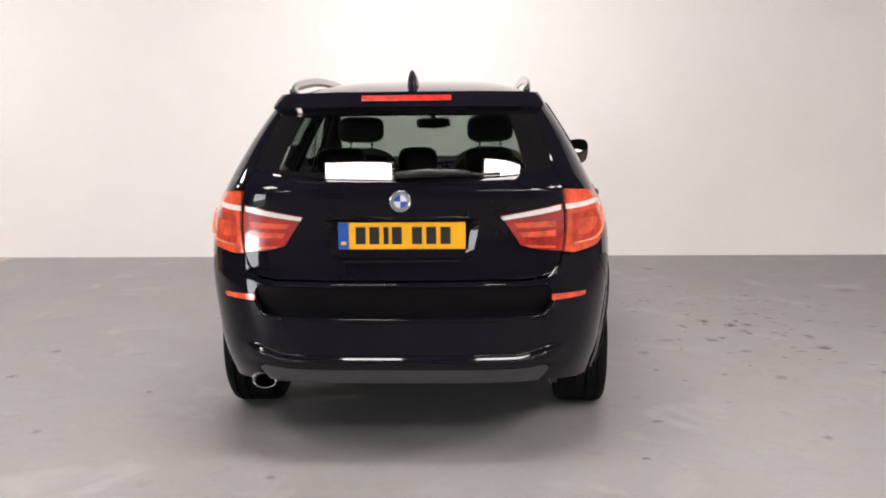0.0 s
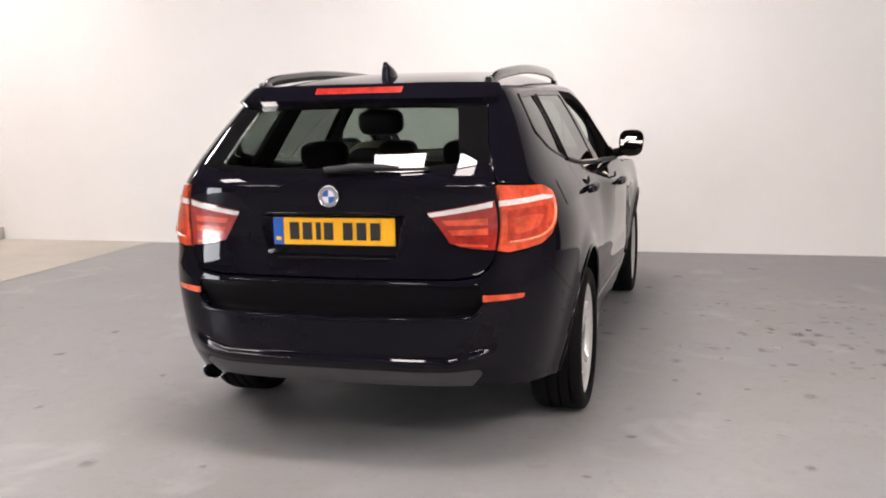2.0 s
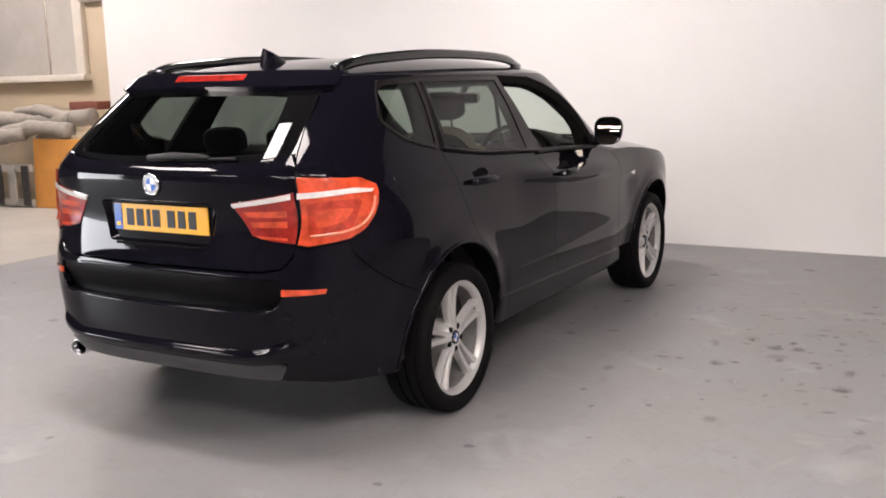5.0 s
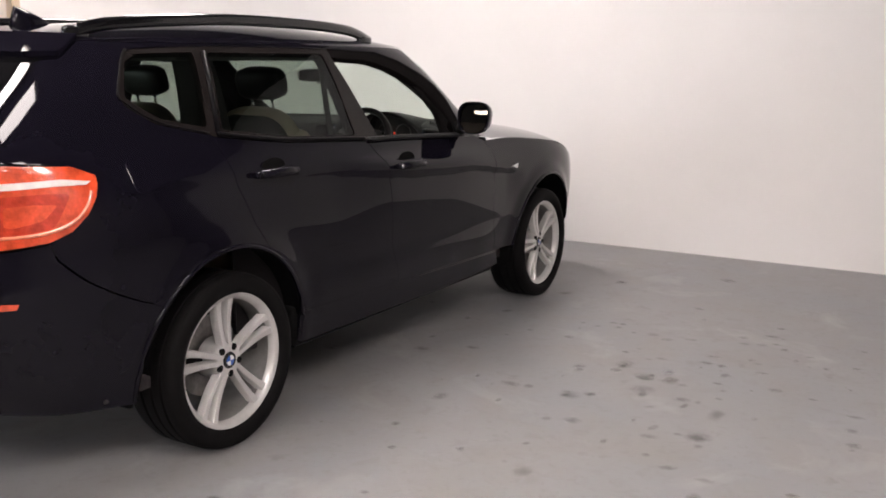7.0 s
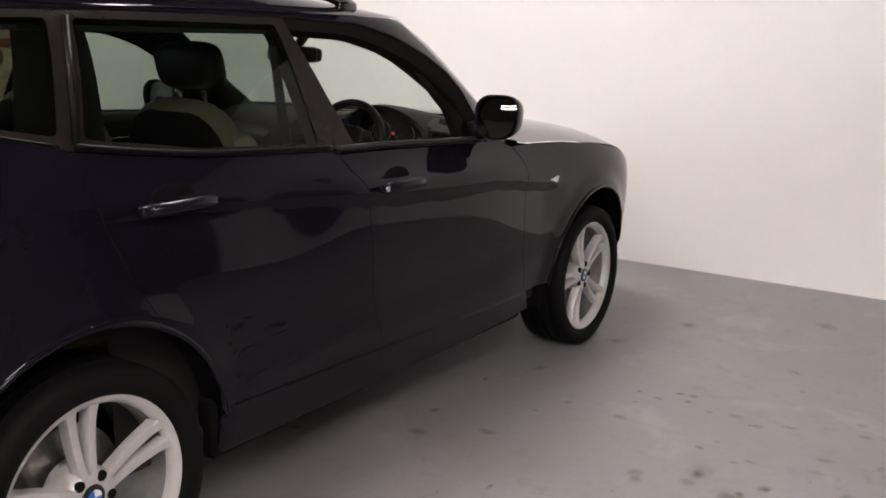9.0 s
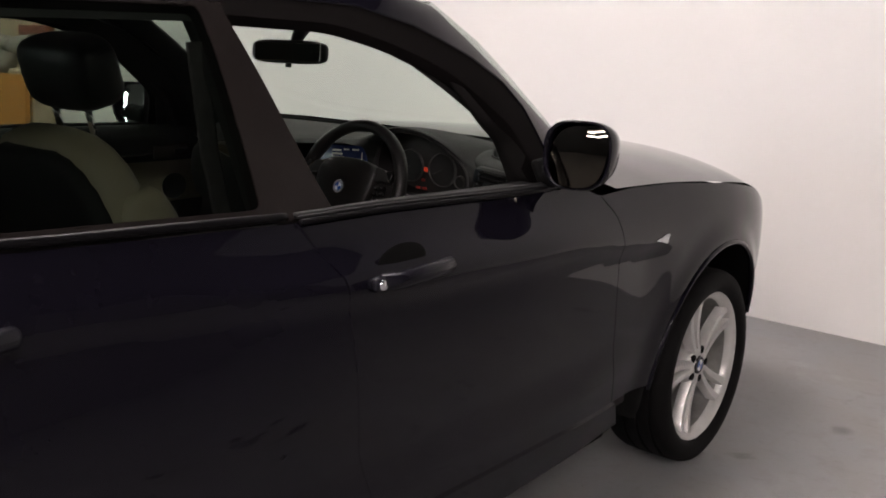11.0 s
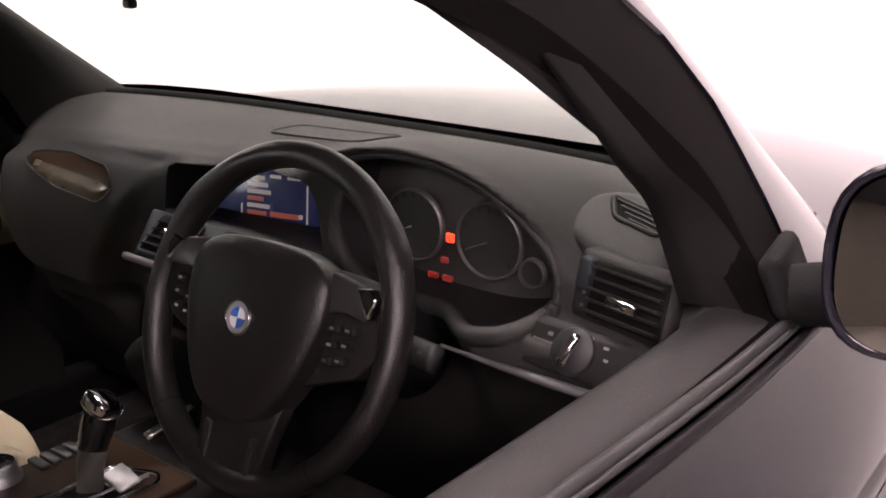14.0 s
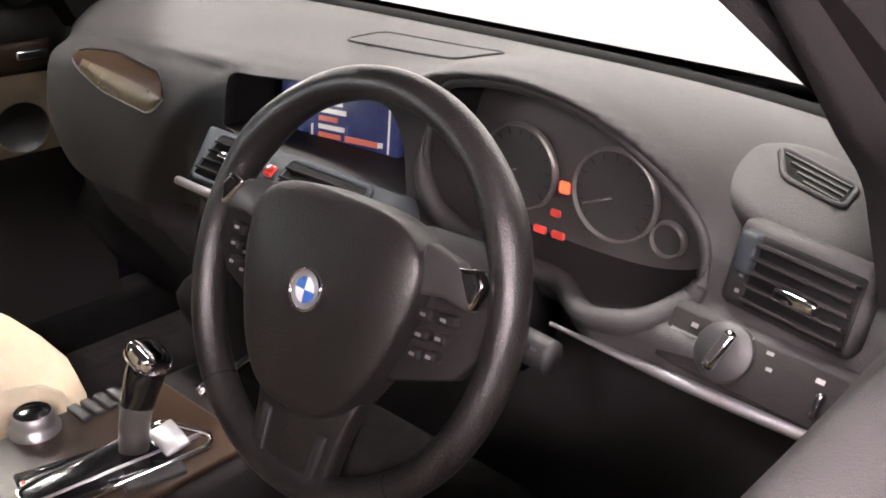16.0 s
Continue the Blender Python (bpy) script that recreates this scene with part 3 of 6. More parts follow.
random.seed(11)
for x, y, r in ((1.82, 1.72, 0.018), (1.89, 1.89, 0.012), (2.04, 1.75, 0.017), (2.08, 1.61, 0.026), (1.97, 1.60, 0.023), (2.03, 1.38, 0.020), (2.20, 1.41, 0.020), (2.23, 1.34, 0.021), (2.27, 1.41, 0.010), (2.10, 1.07, 0.010), (1.74, 1.20, 0.012), (2.38, 2.48, 0.014), (2.57, 2.34, 0.012), (2.67, 2.19, 0.012), (2.79, 2.58, 0.014), (1.56, 2.43, 0.013), (1.29, 0.53, 0.013), (1.83, 0.62, 0.010), (-1.42, 0.09, 0.02), (1.14, -0.35, 0.02), (1.85, -0.56, 0.02), (1.01, -0.83, 0.015)):
    blot(x, y, r * 2.3, MARK)
for x, y, r in ((2.38, 1.31, 0.024), (1.66, 1.56, 0.012), (2.20, 2.52, 0.012), (2.32, 2.43, 0.012), (2.33, 2.14, 0.012), (2.52, 2.24, 0.012), (1.79, 3.83, 0.035), (1.00, 2.93, 0.022), (0.88, 2.35, 0.018), (2.38, 1.01, 0.018), (2.89, 1.41, 0.013), (1.94, 1.93, 0.012), (3.16, 2.81, 0.03), (-1.73, -0.53, 0.015), (1.93, 0.38, 0.02), (1.28, 0.90, 0.02), (1.47, 1.21, 0.022), (1.76, 1.21, 0.022), (1.64, 1.61, 0.016), (2.15, 2.10, 0.016), (1.87, 2.27, 0.014), (1.77, 2.32, 0.014), (1.83, 2.99, 0.018), (2.01, 1.45, 0.026), (1.96, 1.63, 0.026), (1.82, 1.75, 0.026), (2.38, 1.03, 0.026)):
    blot(x, y, r * 3.0, MARK_SOFT)
for x, y, r in ((1.83, 1.27, 0.020), (1.41, 0.32, 0.012), (1.64, 0.44, 0.015), (-1.02, -1.13, 0.03), (1.52, 0.99, 0.015)):
    blot(x, y, r * 2.2, MARK_PALE)
for x, y, r in ((2.08, 1.65, 0.05), (2.80, 0.68, 0.035), (1.98, 1.66, 0.03)):
    blot(x, y, r, MARK_BROWN)
for k in range(60):
    blot(random.gauss(2.1, 0.6), random.gauss(1.6, 0.75), random.uniform(0.014, 0.055), random.choice((MARK_SOFT, MARK_SOFT, MARK_PALE)))
for k in range(40):
    blot(random.uniform(-4.0, 5.0), random.uniform(-3.0, 4.2), random.uniform(0.015, 0.06), random.choice((MARK_SOFT, MARK_PALE)))
# ---- the car ----
car = empty("car", "black four-wheel-drive estate car with silver alloy wheels, driver's window lowered", "car")
HUB = 0.345
ARCH = 0.42


def U(y, z):
    return (along(y, z), z)


def C(y, z):
    return (along(y, z, True), z)


def X(x, z):
    return (across(x, z), z)


def arc(y, a0, a1, r=ARCH, count=32):
    return [(y + r * math.cos(radians(a0 + (a1 - a0) * k / count)), HUB + r * math.sin(radians(a0 + (a1 - a0) * k / count))) for k in range(count + 1)]


def flank(points):
    return [U(y, z) for y, z in points]


BELT = [(0.067, 1.165), (0.25, 1.140), (0.461, 1.116), (0.75, 1.100), (0.985, 1.088)]
B_GAP = [(0.985, 1.088), (1.038, 0.985), (1.065, 0.82), (1.095, 0.62), (1.165, 0.42)]
DOOR_FRONT = [(2.17, 0.392), (2.125, 0.55), (2.105, 0.70), (2.095, 0.88), (2.07, 0.96), (2.02, 1.020), (1.94, 1.048)]
BELT_FRONT = [(1.94, 1.048), (1.80, 1.056), (1.64, 1.065), (1.40, 1.076), (1.20, 1.083), (0.985, 1.088)]
LAMP_EDGE = [(-0.49, 1.080), (-0.492, 1.052), (-0.508, 1.012), (-0.545, 0.962), (-0.598, 0.915), (-0.66, 0.886)]
LAMP_BODY = [X(0.659, 1.13)] + [U(-0.56, 1.112)] + [U(y, z) for y, z in LAMP_EDGE] + [X(0.70, 0.866), X(0.659, 0.873)]
LAMP_GATE = [X(0.398, 1.030), X(0.52, 1.050), X(0.652, 1.074), X(0.652, 0.876), X(0.56, 0.886), X(0.482, 0.905)]
DLO = [C(y, z) for y, z in [(1.865, 1.060), (1.872, 1.16), (1.856, 1.250), (1.802, 1.312), (1.70, 1.372), (1.53, 1.440), (1.36, 1.479), (1.05, 1.490), (0.6, 1.494), (0.25, 1.493), (-0.05, 1.485), (-0.165, 1.476), (-0.21, 1.44), (-0.29, 1.325), (-0.275, 1.285), (-0.18, 1.223), (-0.04, 1.190), (0.067, 1.168), (0.25, 1.143), (0.461, 1.119), (0.75, 1.103), (1.01, 1.091), (1.20, 1.086), (1.40, 1.079), (1.64, 1.068)]]


A_LINE = [C(1.645, 1.485), C(1.705, 1.43), C(1.80, 1.34), C(1.90, 1.25), C(2.0, 1.16), C(2.087, 1.08)]


def right_left(build):
    return [build(1.0), build(-1.0)]


# doors, wings and side frames
rear_door_line = flank(BELT + B_GAP[1:] + [(0.80, 0.428), (0.462, 0.437)] + arc(AXLES[0], 13, 60)[1:] + [(0.16, 0.84), (0.105, 0.98)])
front_door_line = flank(B_GAP + [(1.6, 0.408)] + DOOR_FRONT + BELT_FRONT[1:-1])
wing_line = flank([(2.02, 1.020), (2.07, 0.96), (2.095, 0.88), (2.105, 0.70), (2.125, 0.55), (2.17, 0.392)] + arc(2.81, 174, 28) + [(3.30, 0.62), (3.36, 0.80), (3.14, 0.915), (2.8, 0.972), (2.45, 1.008), (2.2, 1.022)])
side_line = [X(0.661, 1.140), X(0.634, 1.20), X(0.600, 1.30), X(0.565, 1.43), X(0.540, 1.498)]
side_line += [C(y, 1.502) for y in (-0.36, -0.2, 0.0, 0.3, 0.7, 1.0, 1.2, 1.4)] + [C(1.58, 1.500)] + A_LINE + [C(2.04, 1.034), C(1.95, 1.050), C(1.862, 1.060)]
side_line += DLO[1:18] + flank([(0.105, 0.98), (0.16, 0.84)] + arc(AXLES[0], 60, 140)) + flank([(-0.44, 0.68), (-0.56, 0.75), (-0.643, 0.83)]) + [U(-0.660, 0.884)] + [U(y, z) for y, z in LAMP_EDGE[::-1][1:]] + [U(-0.56, 1.114)]
for flip in (False, True):
    sheet("rear_door", body, rear_door_line, PAINT, car, gap=0.0022, step=0.021, mirror=flip, label="" if flip else "glossy black rear passenger door")
    sheet("front_door", body, front_door_line, PAINT, car, gap=0.0022, step=0.021, mirror=flip, label="" if flip else "glossy black driver's door")
    sheet("front_wing", body, wing_line, PAINT, car, gap=0.0022, step=0.021, mirror=flip)
    sheet("body_side", cabin, side_line, PAINT, car, gap=0.001, step=0.02, mirror=flip, thick=0.012)
    sheet("sill_skirt", body, flank([(0.452, 0.432), (1.165, 0.414), (2.19, 0.386), (2.235, 0.305), (1.6, 0.292), (0.45, 0.300)]), PAINT, car, lift=0.006, thick=0.05, mirror=flip)

# rolled lips of the wheel arches
for c, a0, a1 in ((AXLES[0], 10, 186), (AXLES[1], 12, 176)):
    for sgn in (1.0, -1.0):
        lip = [Vector(body(*U(y, z))) for y, z in arc(c, a0, a1, ARCH + 0.006)]
        part("arch_lip", tube([(sgn * (p.x - 0.001), p.y, p.z) for p in lip], 0.009, 8), PAINT, car)

sheet("fuel_flap", cabin, rounded([C(-0.37, 1.112), C(-0.185, 1.112), C(-0.175, 1.008), C(-0.36, 1.008)], 0.02), PAINT, car, lift=0.0022, thick=0.004, step=0.02, label="black fuel filler flap")

# window frames, with a bright lower edge, and panes
QUARTER = rounded([C(-0.19, 1.437), C(-0.12, 1.463), C(0.155, 1.470), C(0.060, 1.198), C(-0.15, 1.240), C(-0.262, 1.318)], 0.02)
REAR_PANE_LINE = rounded([C(0.225, 1.470), C(0.945, 1.468), C(0.925, 1.118), C(0.46, 1.142), C(0.125, 1.187)], 0.02)
FRONT_OPEN = rounded([C(0.998, 1.452), C(1.28, 1.440), C(1.45, 1.398), C(1.62, 1.325), C(1.765, 1.205), C(1.80, 1.074), C(1.40, 1.084), C(1.090, 1.093)], [0.0, 0.06, 0.08, 0.08, 0.03, 0.02, 0.02, 0.0])
top = next(k for k, p in enumerate(DLO) if p == C(1.05, 1.490))
foot = next(k for k, p in enumerate(DLO) if p == C(1.01, 1.091))
PILLAR_LINE = [C(1.0, 1.4905)] + DLO[top + 1:foot + 1] + [C(1.088, 1.0892), C(1.090, 1.095), C(0.998, 1.452)]
DOOR_FRAME_LINE = [C(1.088, 1.0892)] + DLO[foot + 1:] + DLO[:top + 1] + [C(1.0, 1.4905)] + FRONT_OPEN
for flip in (False, True):
    sheet("window_frame", cabin, PILLAR_LINE, PILLAR, car, holes=[QUARTER, REAR_PANE_LINE], step=0.035, thick=0.03, lift=-0.004, mirror=flip)
    sheet("door_frame", cabin, DOOR_FRAME_LINE, FRAME_BLACK, car, step=0.03, thick=0.035, lift=-0.004, mirror=flip)
    sheet("quarter_pane", cabin, QUARTER, PRIVACY, car, step=0.06, thick=0, lift=-0.008, mirror=flip)
    sheet("rear_door_pane", cabin, REAR_PANE_LINE, PRIVACY, car, step=0.06, thick=0, lift=-0.008, mirror=flip)
    if flip:
        sheet("front_door_pane", cabin, FRONT_OPEN, PANE, car, step=0.06, thick=0, lift=-0.010, mirror=True)
    sgn = -1 if flip else 1
    rail = [Vector(cabin(*C(y, z))) for y, z in [(0.99, 1.090), (1.20, 1.086), (1.40, 1.078), (1.64, 1.067), (1.83, 1.060)]]
    part("belt_trim", tube([(sgn * (p.x + 0.010), p.y, p.z - 0.002) for p in smooth_path(rail, 8)], 0.006, 8), SATIN, car)
    part("belt_seal", tube([(sgn * (p.x - 0.006), p.y, p.z + 0.008) for p in smooth_path(rail, 8)], 0.006, 8), PLASTIC, car)
    part("seal_lip", tube([(sgn * (p.x + 0.002), p.y, p.z + 0.006) for p in smooth_path(rail, 8)], 0.003, 6), PLASTIC, car)
    rail = [Vector(cabin(*C(y, z))) for y, z in [(0.965, 1.100), (0.75, 1.112), (0.461, 1.128), (0.25, 1.151), (0.09, 1.174)]]
    part("belt_trim", tube([(sgn * (p.x + 0.004), p.y, p.z) for p in smooth_path(rail, 8)], 0.008, 8), SATIN, car)
    rail = [Vector(cabin(*C(y, z))) for y, z in [(0.05, 1.178), (-0.17, 1.230), (-0.268, 1.295), (-0.283, 1.33), (-0.20, 1.445), (-0.165, 1.476)]]
    part("quarter_trim", tube([(sgn * (p.x + 0.002), p.y, p.z) for p in smooth_path(rail, 6)], 0.0035, 8), SATIN, car)
    # divider between quarter pane and rear door
    a, b = Vector(cabin(*C(0.205, 1.472))), Vector(cabin(*C(0.095, 1.180)))
    part("door_divider", tube([(sgn * (p.x + 0.003), p.y, p.z) for p in (a, a.lerp(b, 0.5) + Vector((0.004, 0, 0)), b)], 0.009, 8, flat=0.5), SATIN, car)

# roof and bonnet
ROOF = [(-0.47, 1.503), (-0.3, 1.538), (0.0, 1.572), (0.5, 1.596), (1.0, 1.593), (1.35, 1.568), (1.60, 1.540), (1.785, 1.504)]


def roof_half(y):
    if y <= Y0:
        n = curve(SQUARE, 1.5)
        v = min(1.0, (Y0 - y) / (Y0 - curve(TAIL, 1.5)))
    elif y <= YC:
        return curve(HALF, 1.5)
    else:
        n, v = 7.0, min(1.0, (y - YC) / (curve(SCREEN, 1.5) - YC))
    return curve(HALF, 1.5) * max(0.0, 1 - v**n) ** (1 / n)


def roof_at(u, y, drop=0.0):
    h = roof_half(y)
    return (u * h, y, 1.503 + (curve(ROOF, y) - 1.503) * (1 - abs(u) ** 4.5) - drop)


def net(rows, cols, at, close=False):
    bm = bmesh.new()
    grid = [[bm.verts.new(at(i / (rows - 1), j / (cols - 1))) for j in range(cols)] for i in range(rows)]
    for i in range(rows - 1):
        for j in range(cols - 1):
            bm.faces.new((grid[i][j], grid[i][j + 1], grid[i + 1][j + 1], grid[i + 1][j]))
    return bm


def ease(t):
    return 0.5 - 0.5 * math.cos(math.pi * t)


part("roof", net(48, 33, lambda a, b: roof_at(math.sin((b - 0.5) * math.pi), -0.468 + 2.25 * ease(a))), PAINT, car)
part("headliner", net(40, 21, lambda a, b: roof_at(0.97 * math.sin((b - 0.5) * math.pi), -0.44 + 2.16 * ease(a), 0.045)), HEADLINER, car)
BONNET_EDGE = [(2.1, 1.026), (2.2, 1.022), (2.45, 1.008), (2.8, 0.972), (3.14, 0.915), (3.36, 0.80), (3.45, 0.72)]
BONNET_MID = [(2.1, 1.075), (2.45, 1.085), (2.8, 1.066), (3.1, 1.025), (3.36, 0.94), (3.5, 0.84), (3.6, 0.72)]


def bonnet_at(a, b):
    y = 2.12 + 1.24 * a
    edge = curve(BONNET_EDGE, y)
    x = body(*U(y, edge))[0] - 0.004
    u = 2 * b - 1
    return (u * x, y + 0.22 * (1 - u * u) * (0.4 + a), edge + (curve(BONNET_MID, y) - edge) * (1 - abs(u) ** 3.0) * (1 - 0.35 * a))


part("bonnet", net(30, 31, bonnet_at), PAINT, car)
part("front_bumper", net(16, 41, lambda a, b: (lambda p: (p[0] if b >= 0.5 else -p[0], p[1], p[2]))(body(S2 + BF * (2.0 - 1.22 * abs(2 * b - 1)), 0.24 + 0.60 * a))), PAINT, car)

# tailgate, rear window and spoiler
SILL = [(0.0, 1.172), (0.3, 1.178), (0.5, 1.192), (0.62, 1.212)]
gate_half = [X(x, curve(SILL, abs(x))) for x in (0.0, 0.15, 0.3, 0.42, 0.52, 0.612)] + [X(0.646, 1.168), X(0.656, 1.12), X(0.656, 0.87), X(0.640, 0.83), X(0.60, 0.785), X(0.52, 0.772), X(0.0, 0.768)]
gate_line = gate_half + [(-s, z) for s, z in gate_half[-2:0:-1]]
plate_hole = rounded([X(-0.318, 1.017), X(0.318, 1.017), X(0.282, 0.848), X(-0.282, 0.848)], 0.02)
tailgate = sheet("tailgate", body, gate_line, PAINT, car, holes=[plate_hole, LAMP_GATE, [(-s, z) for s, z in LAMP_GATE]], step=0.03, gap=0.002, thick=0.02, label="glossy black tailgate")
bm = bmesh.new()
outer = [Vector(body(*p)) for p in densify(plate_hole, 0.03)]
mid = Vector((0, 0, 0.932))
inner = [Vector((p.x * 0.90, -0.826, mid.z + (p.z - mid.z) * 0.90)) for p in outer]
ring_a, ring_b = [bm.verts.new(p) for p in outer], [bm.verts.new(p) for p in inner]
for i in range(len(outer)):
    bm.faces.new((ring_a[i - 1], ring_a[i], ring_b[i], ring_b[i - 1]))
bm.faces.new(ring_b)
bmesh.ops.recalc_face_normals(bm, faces=bm.faces)
part("plate_recess", bm, PAINT, tailgate, smooth=False)
part("handle_strip", box(0, -0.846, 1.022, 0.56, 0.03, 0.012, 0.005), PAINT, tailgate)
part("grip_strip", box(0, -0.846, 0.842, 0.48, 0.03, 0.010, 0.004), LINER, tailgate)
frame_half = [X(x, curve(SILL, x) + 0.003) for x in (0.0, 0.3, 0.5, 0.625)] + [X(0.628, 1.20), X(0.597, 1.30), X(0.560, 1.43), X(0.552, 1.462), X(0.3, 1.464), X(0.0, 1.466)]
pane_half = [X(x, curve(SILL, x) + 0.025) for x in (0.0, 0.3, 0.45, 0.510)] + [X(0.485, 1.30), X(0.445, 1.432), X(0.3, 1.438), X(0.0, 1.44)]
whole = lambda half: half + [(-s, z) for s, z in half[-2:0:-1]]  # noqa: E731
pane_line = rounded(whole(pane_half), 0.015)
sheet("rear_window_frame", cabin, whole(frame_half), EDGE_GLASS, car, holes=[pane_line], step=0.03, gap=0.002, thick=0.012, lift=-0.003)
sheet("rear_window", cabin, pane_line, REAR_PANE, car, step=0.05, thick=0, lift=-0.0035, label="dark tinted rear window glass")
spoiler_half = [X(0.0, 1.452), X(0.3, 1.450), X(0.50, 1.448), X(0.585, 1.452), X(0.565, 1.508), X(0.3, 1.516), X(0.0, 1.516)]
lamp_hole = [X(-0.196, 1.476), X(0.196, 1.476), X(0.196, 1.503), X(-0.196, 1.503)]
spoiler = sheet("spoiler", cabin, whole(spoiler_half), PAINT, car, holes=[lamp_hole], step=0.03, lift=0.022, thick=0.045)
sheet("brake_light", cabin, lamp_hole, RED_DEEP, spoiler, step=0.03, lift=0.020, thick=0.02, label="red high brake light strip")

# tail lamps: red lens, a pale strip, and inner bars
for flip in (False, True):
    lamp = sheet("tail_light", body, LAMP_BODY, RED_LENS, car, gap=0.002, step=0.02, lift=0.008, thick=0.03, mirror=flip, label="red tail light lens with a pale strip")
    sheet("lens_strip", body, [X(0.664, 1.048), X(0.664, 1.070), U(-0.60, 1.074), U(-0.515, 1.062), U(-0.53, 1.053), U(-0.62, 1.055)], WHITE_LENS, lamp, step=0.02, lift=0.0115, thick=0.006, mirror=flip)
    sheet("lens_bowl", body, rounded([X(0.69, 1.03), U(-0.66, 1.035), U(-0.585, 1.03), U(-0.645, 0.93), X(0.72, 0.905), X(0.69, 0.91)], 0.02), RED_MID, lamp, step=0.02, lift=0.0105, thick=0.004, mirror=flip)
    sheet("lens_core", body, rounded([X(0.715, 1.0), U(-0.685, 1.005), U(-0.625, 1.0), U(-0.665, 0.955), X(0.735, 0.935), X(0.715, 0.94)], 0.015), RED_LENS, lamp, step=0.02, lift=0.0125, thick=0.003, mirror=flip)
    sgn = -1 if flip else 1
    pipe = [Vector(body(*p)) for p in (U(-0.515, 1.036), U(-0.535, 0.998), U(-0.575, 0.956), U(-0.630, 0.928), U(-0.690, 0.914), X(0.70, 0.906))]
    part("light_pipe", tube([(sgn * (p.x + 0.008), p.y - 0.008, p.z) for p in smooth_path(pipe, 5)], 0.0055, 8), LIGHT_PIPE, lamp, "pale curved light pipe inside the lens")
    lamp = sheet("tailgate_light", body, LAMP_GATE, RED_DEEP, tailgate, gap=0.002, step=0.02, lift=0.006, thick=0.03, mirror=flip, label="red tailgate lamp with a pale strip")
    sheet("lens_strip", body, [X(0.402, 1.028), X(0.52, 1.047), X(0.643, 1.069), X(0.643, 1.048), X(0.52, 1.028), X(0.410, 1.013)], WHITE_LENS, lamp, step=0.02, lift=0.0095, thick=0.006, mirror=flip)
    for k, zz in enumerate((0.985, 0.945)):
        sheet("lens_bar", body, [X(0.455 + 0.02 * k, zz + 0.014), X(0.625, zz + 0.02), X(0.625, zz - 0.006), X(0.47 + 0.02 * k, zz - 0.006)], RED_LENS, lamp, step=0.03, lift=0.0085, thick=0.005, mirror=flip)
    sheet("lens_base", body, [X(0.495, 0.908), X(0.625, 0.900), X(0.625, 0.890), X(0.52, 0.896)], RED_LENS, lamp, step=0.03, lift=0.0085, thick=0.005, mirror=flip)

# rear bumper with its dark inlay, reflectors, lower trim and tail pipe
side_half = [U(-0.662, 0.879), U(-0.645, 0.825), U(-0.56, 0.745), U(-0.44, 0.675)] + flank(arc(AXLES[0], 140, 188)) + [U(-0.41, 0.289), U(-0.62, 0.302), X(0.62, 0.322), X(0.48, 0.334), X(0.0, 0.338)]
top_half = [X(0.0, 0.762), X(0.52, 0.766), X(0.605, 0.779), X(0.648, 0.826), X(0.655, 0.868), X(0.70, 0.860)]
bump_half = top_half + side_half
inlay = rounded([X(-0.605, 0.742), X(0.605, 0.742), X(0.625, 0.69), X(0.58, 0.620), X(0.0, 0.608), X(-0.58, 0.620), X(-0.625, 0.69)], 0.015)
bumper = sheet("rear_bumper", body, whole(bump_half), PAINT, car, holes=[inlay], step=0.03, thick=0.03, gap=0.0009, label="glossy black rear bumper with dark inlay")


def sunk(s_at, z):
    """The bumper's surface, sinking towards the foot of the inlay."""
    p = body(s_at, z)
    return (p[0] * 0.995, p[1] + 0.004 + 0.040 * step_up((0.748 - z) / 0.125), p[2])


sheet("bumper_inlay", sunk, inlay, SATIN, bumper, step=0.03, thick=0)
bm = bmesh.new()
edge = densify(inlay, 0.03)
ra = [bm.verts.new(body(*p)) for p in edge]
rb = [bm.verts.new(sunk(*p)) for p in edge]
for i in range(len(edge)):
    bm.faces.new((ra[i - 1], ra[i], rb[i], rb[i - 1]))
part("inlay_edge", bm, SATIN, bumper, smooth=False)
sheet("loading_lip", body, [X(-0.60, 0.756), X(0.60, 0.756), X(0.60, 0.742), X(-0.60, 0.742)], PAINT, bumper, step=0.04, lift=0.006, thick=0.02)
part("lip_round", tube(smooth_path([Vector(body(*X(x, 0.748))) + Vector((0, -0.001, 0)) for x in (-0.60, -0.4, -0.2, 0.0, 0.2, 0.4, 0.60)], 5), 0.008, 10), PAINT, bumper)
ridge = [X(-0.60, 0.640), X(-0.54, 0.612), X(-0.3, 0.606), X(0.0, 0.604), X(0.3, 0.606), X(0.54, 0.612), X(0.60, 0.640)]
part("inlay_ridge", tube(smooth_path([Vector(body(*p)) + Vector((0, 0.006, 0)) for p in ridge], 6), 0.010, 10), PAINT, bumper)


def ledge_at(a, b):
    """A shelf across the foot of the bumper: it rolls out at its top and falls back to the trim below."""
    x = 0.70 * (2 * b - 1)
    rise = 0.030 * step_up((abs(x) - 0.46) / 0.20)
    z = 0.462 + 1.6 * rise - (0.062 + rise) * a
    out = 0.026 * step_up(a / 0.40) * (1 - 0.35 * step_up((a - 0.55) / 0.45)) * step_up((0.70 - abs(x)) / 0.12)
    p = body(across(x, z), z)
    return (p[0], p[1] - out - 0.001, p[2])


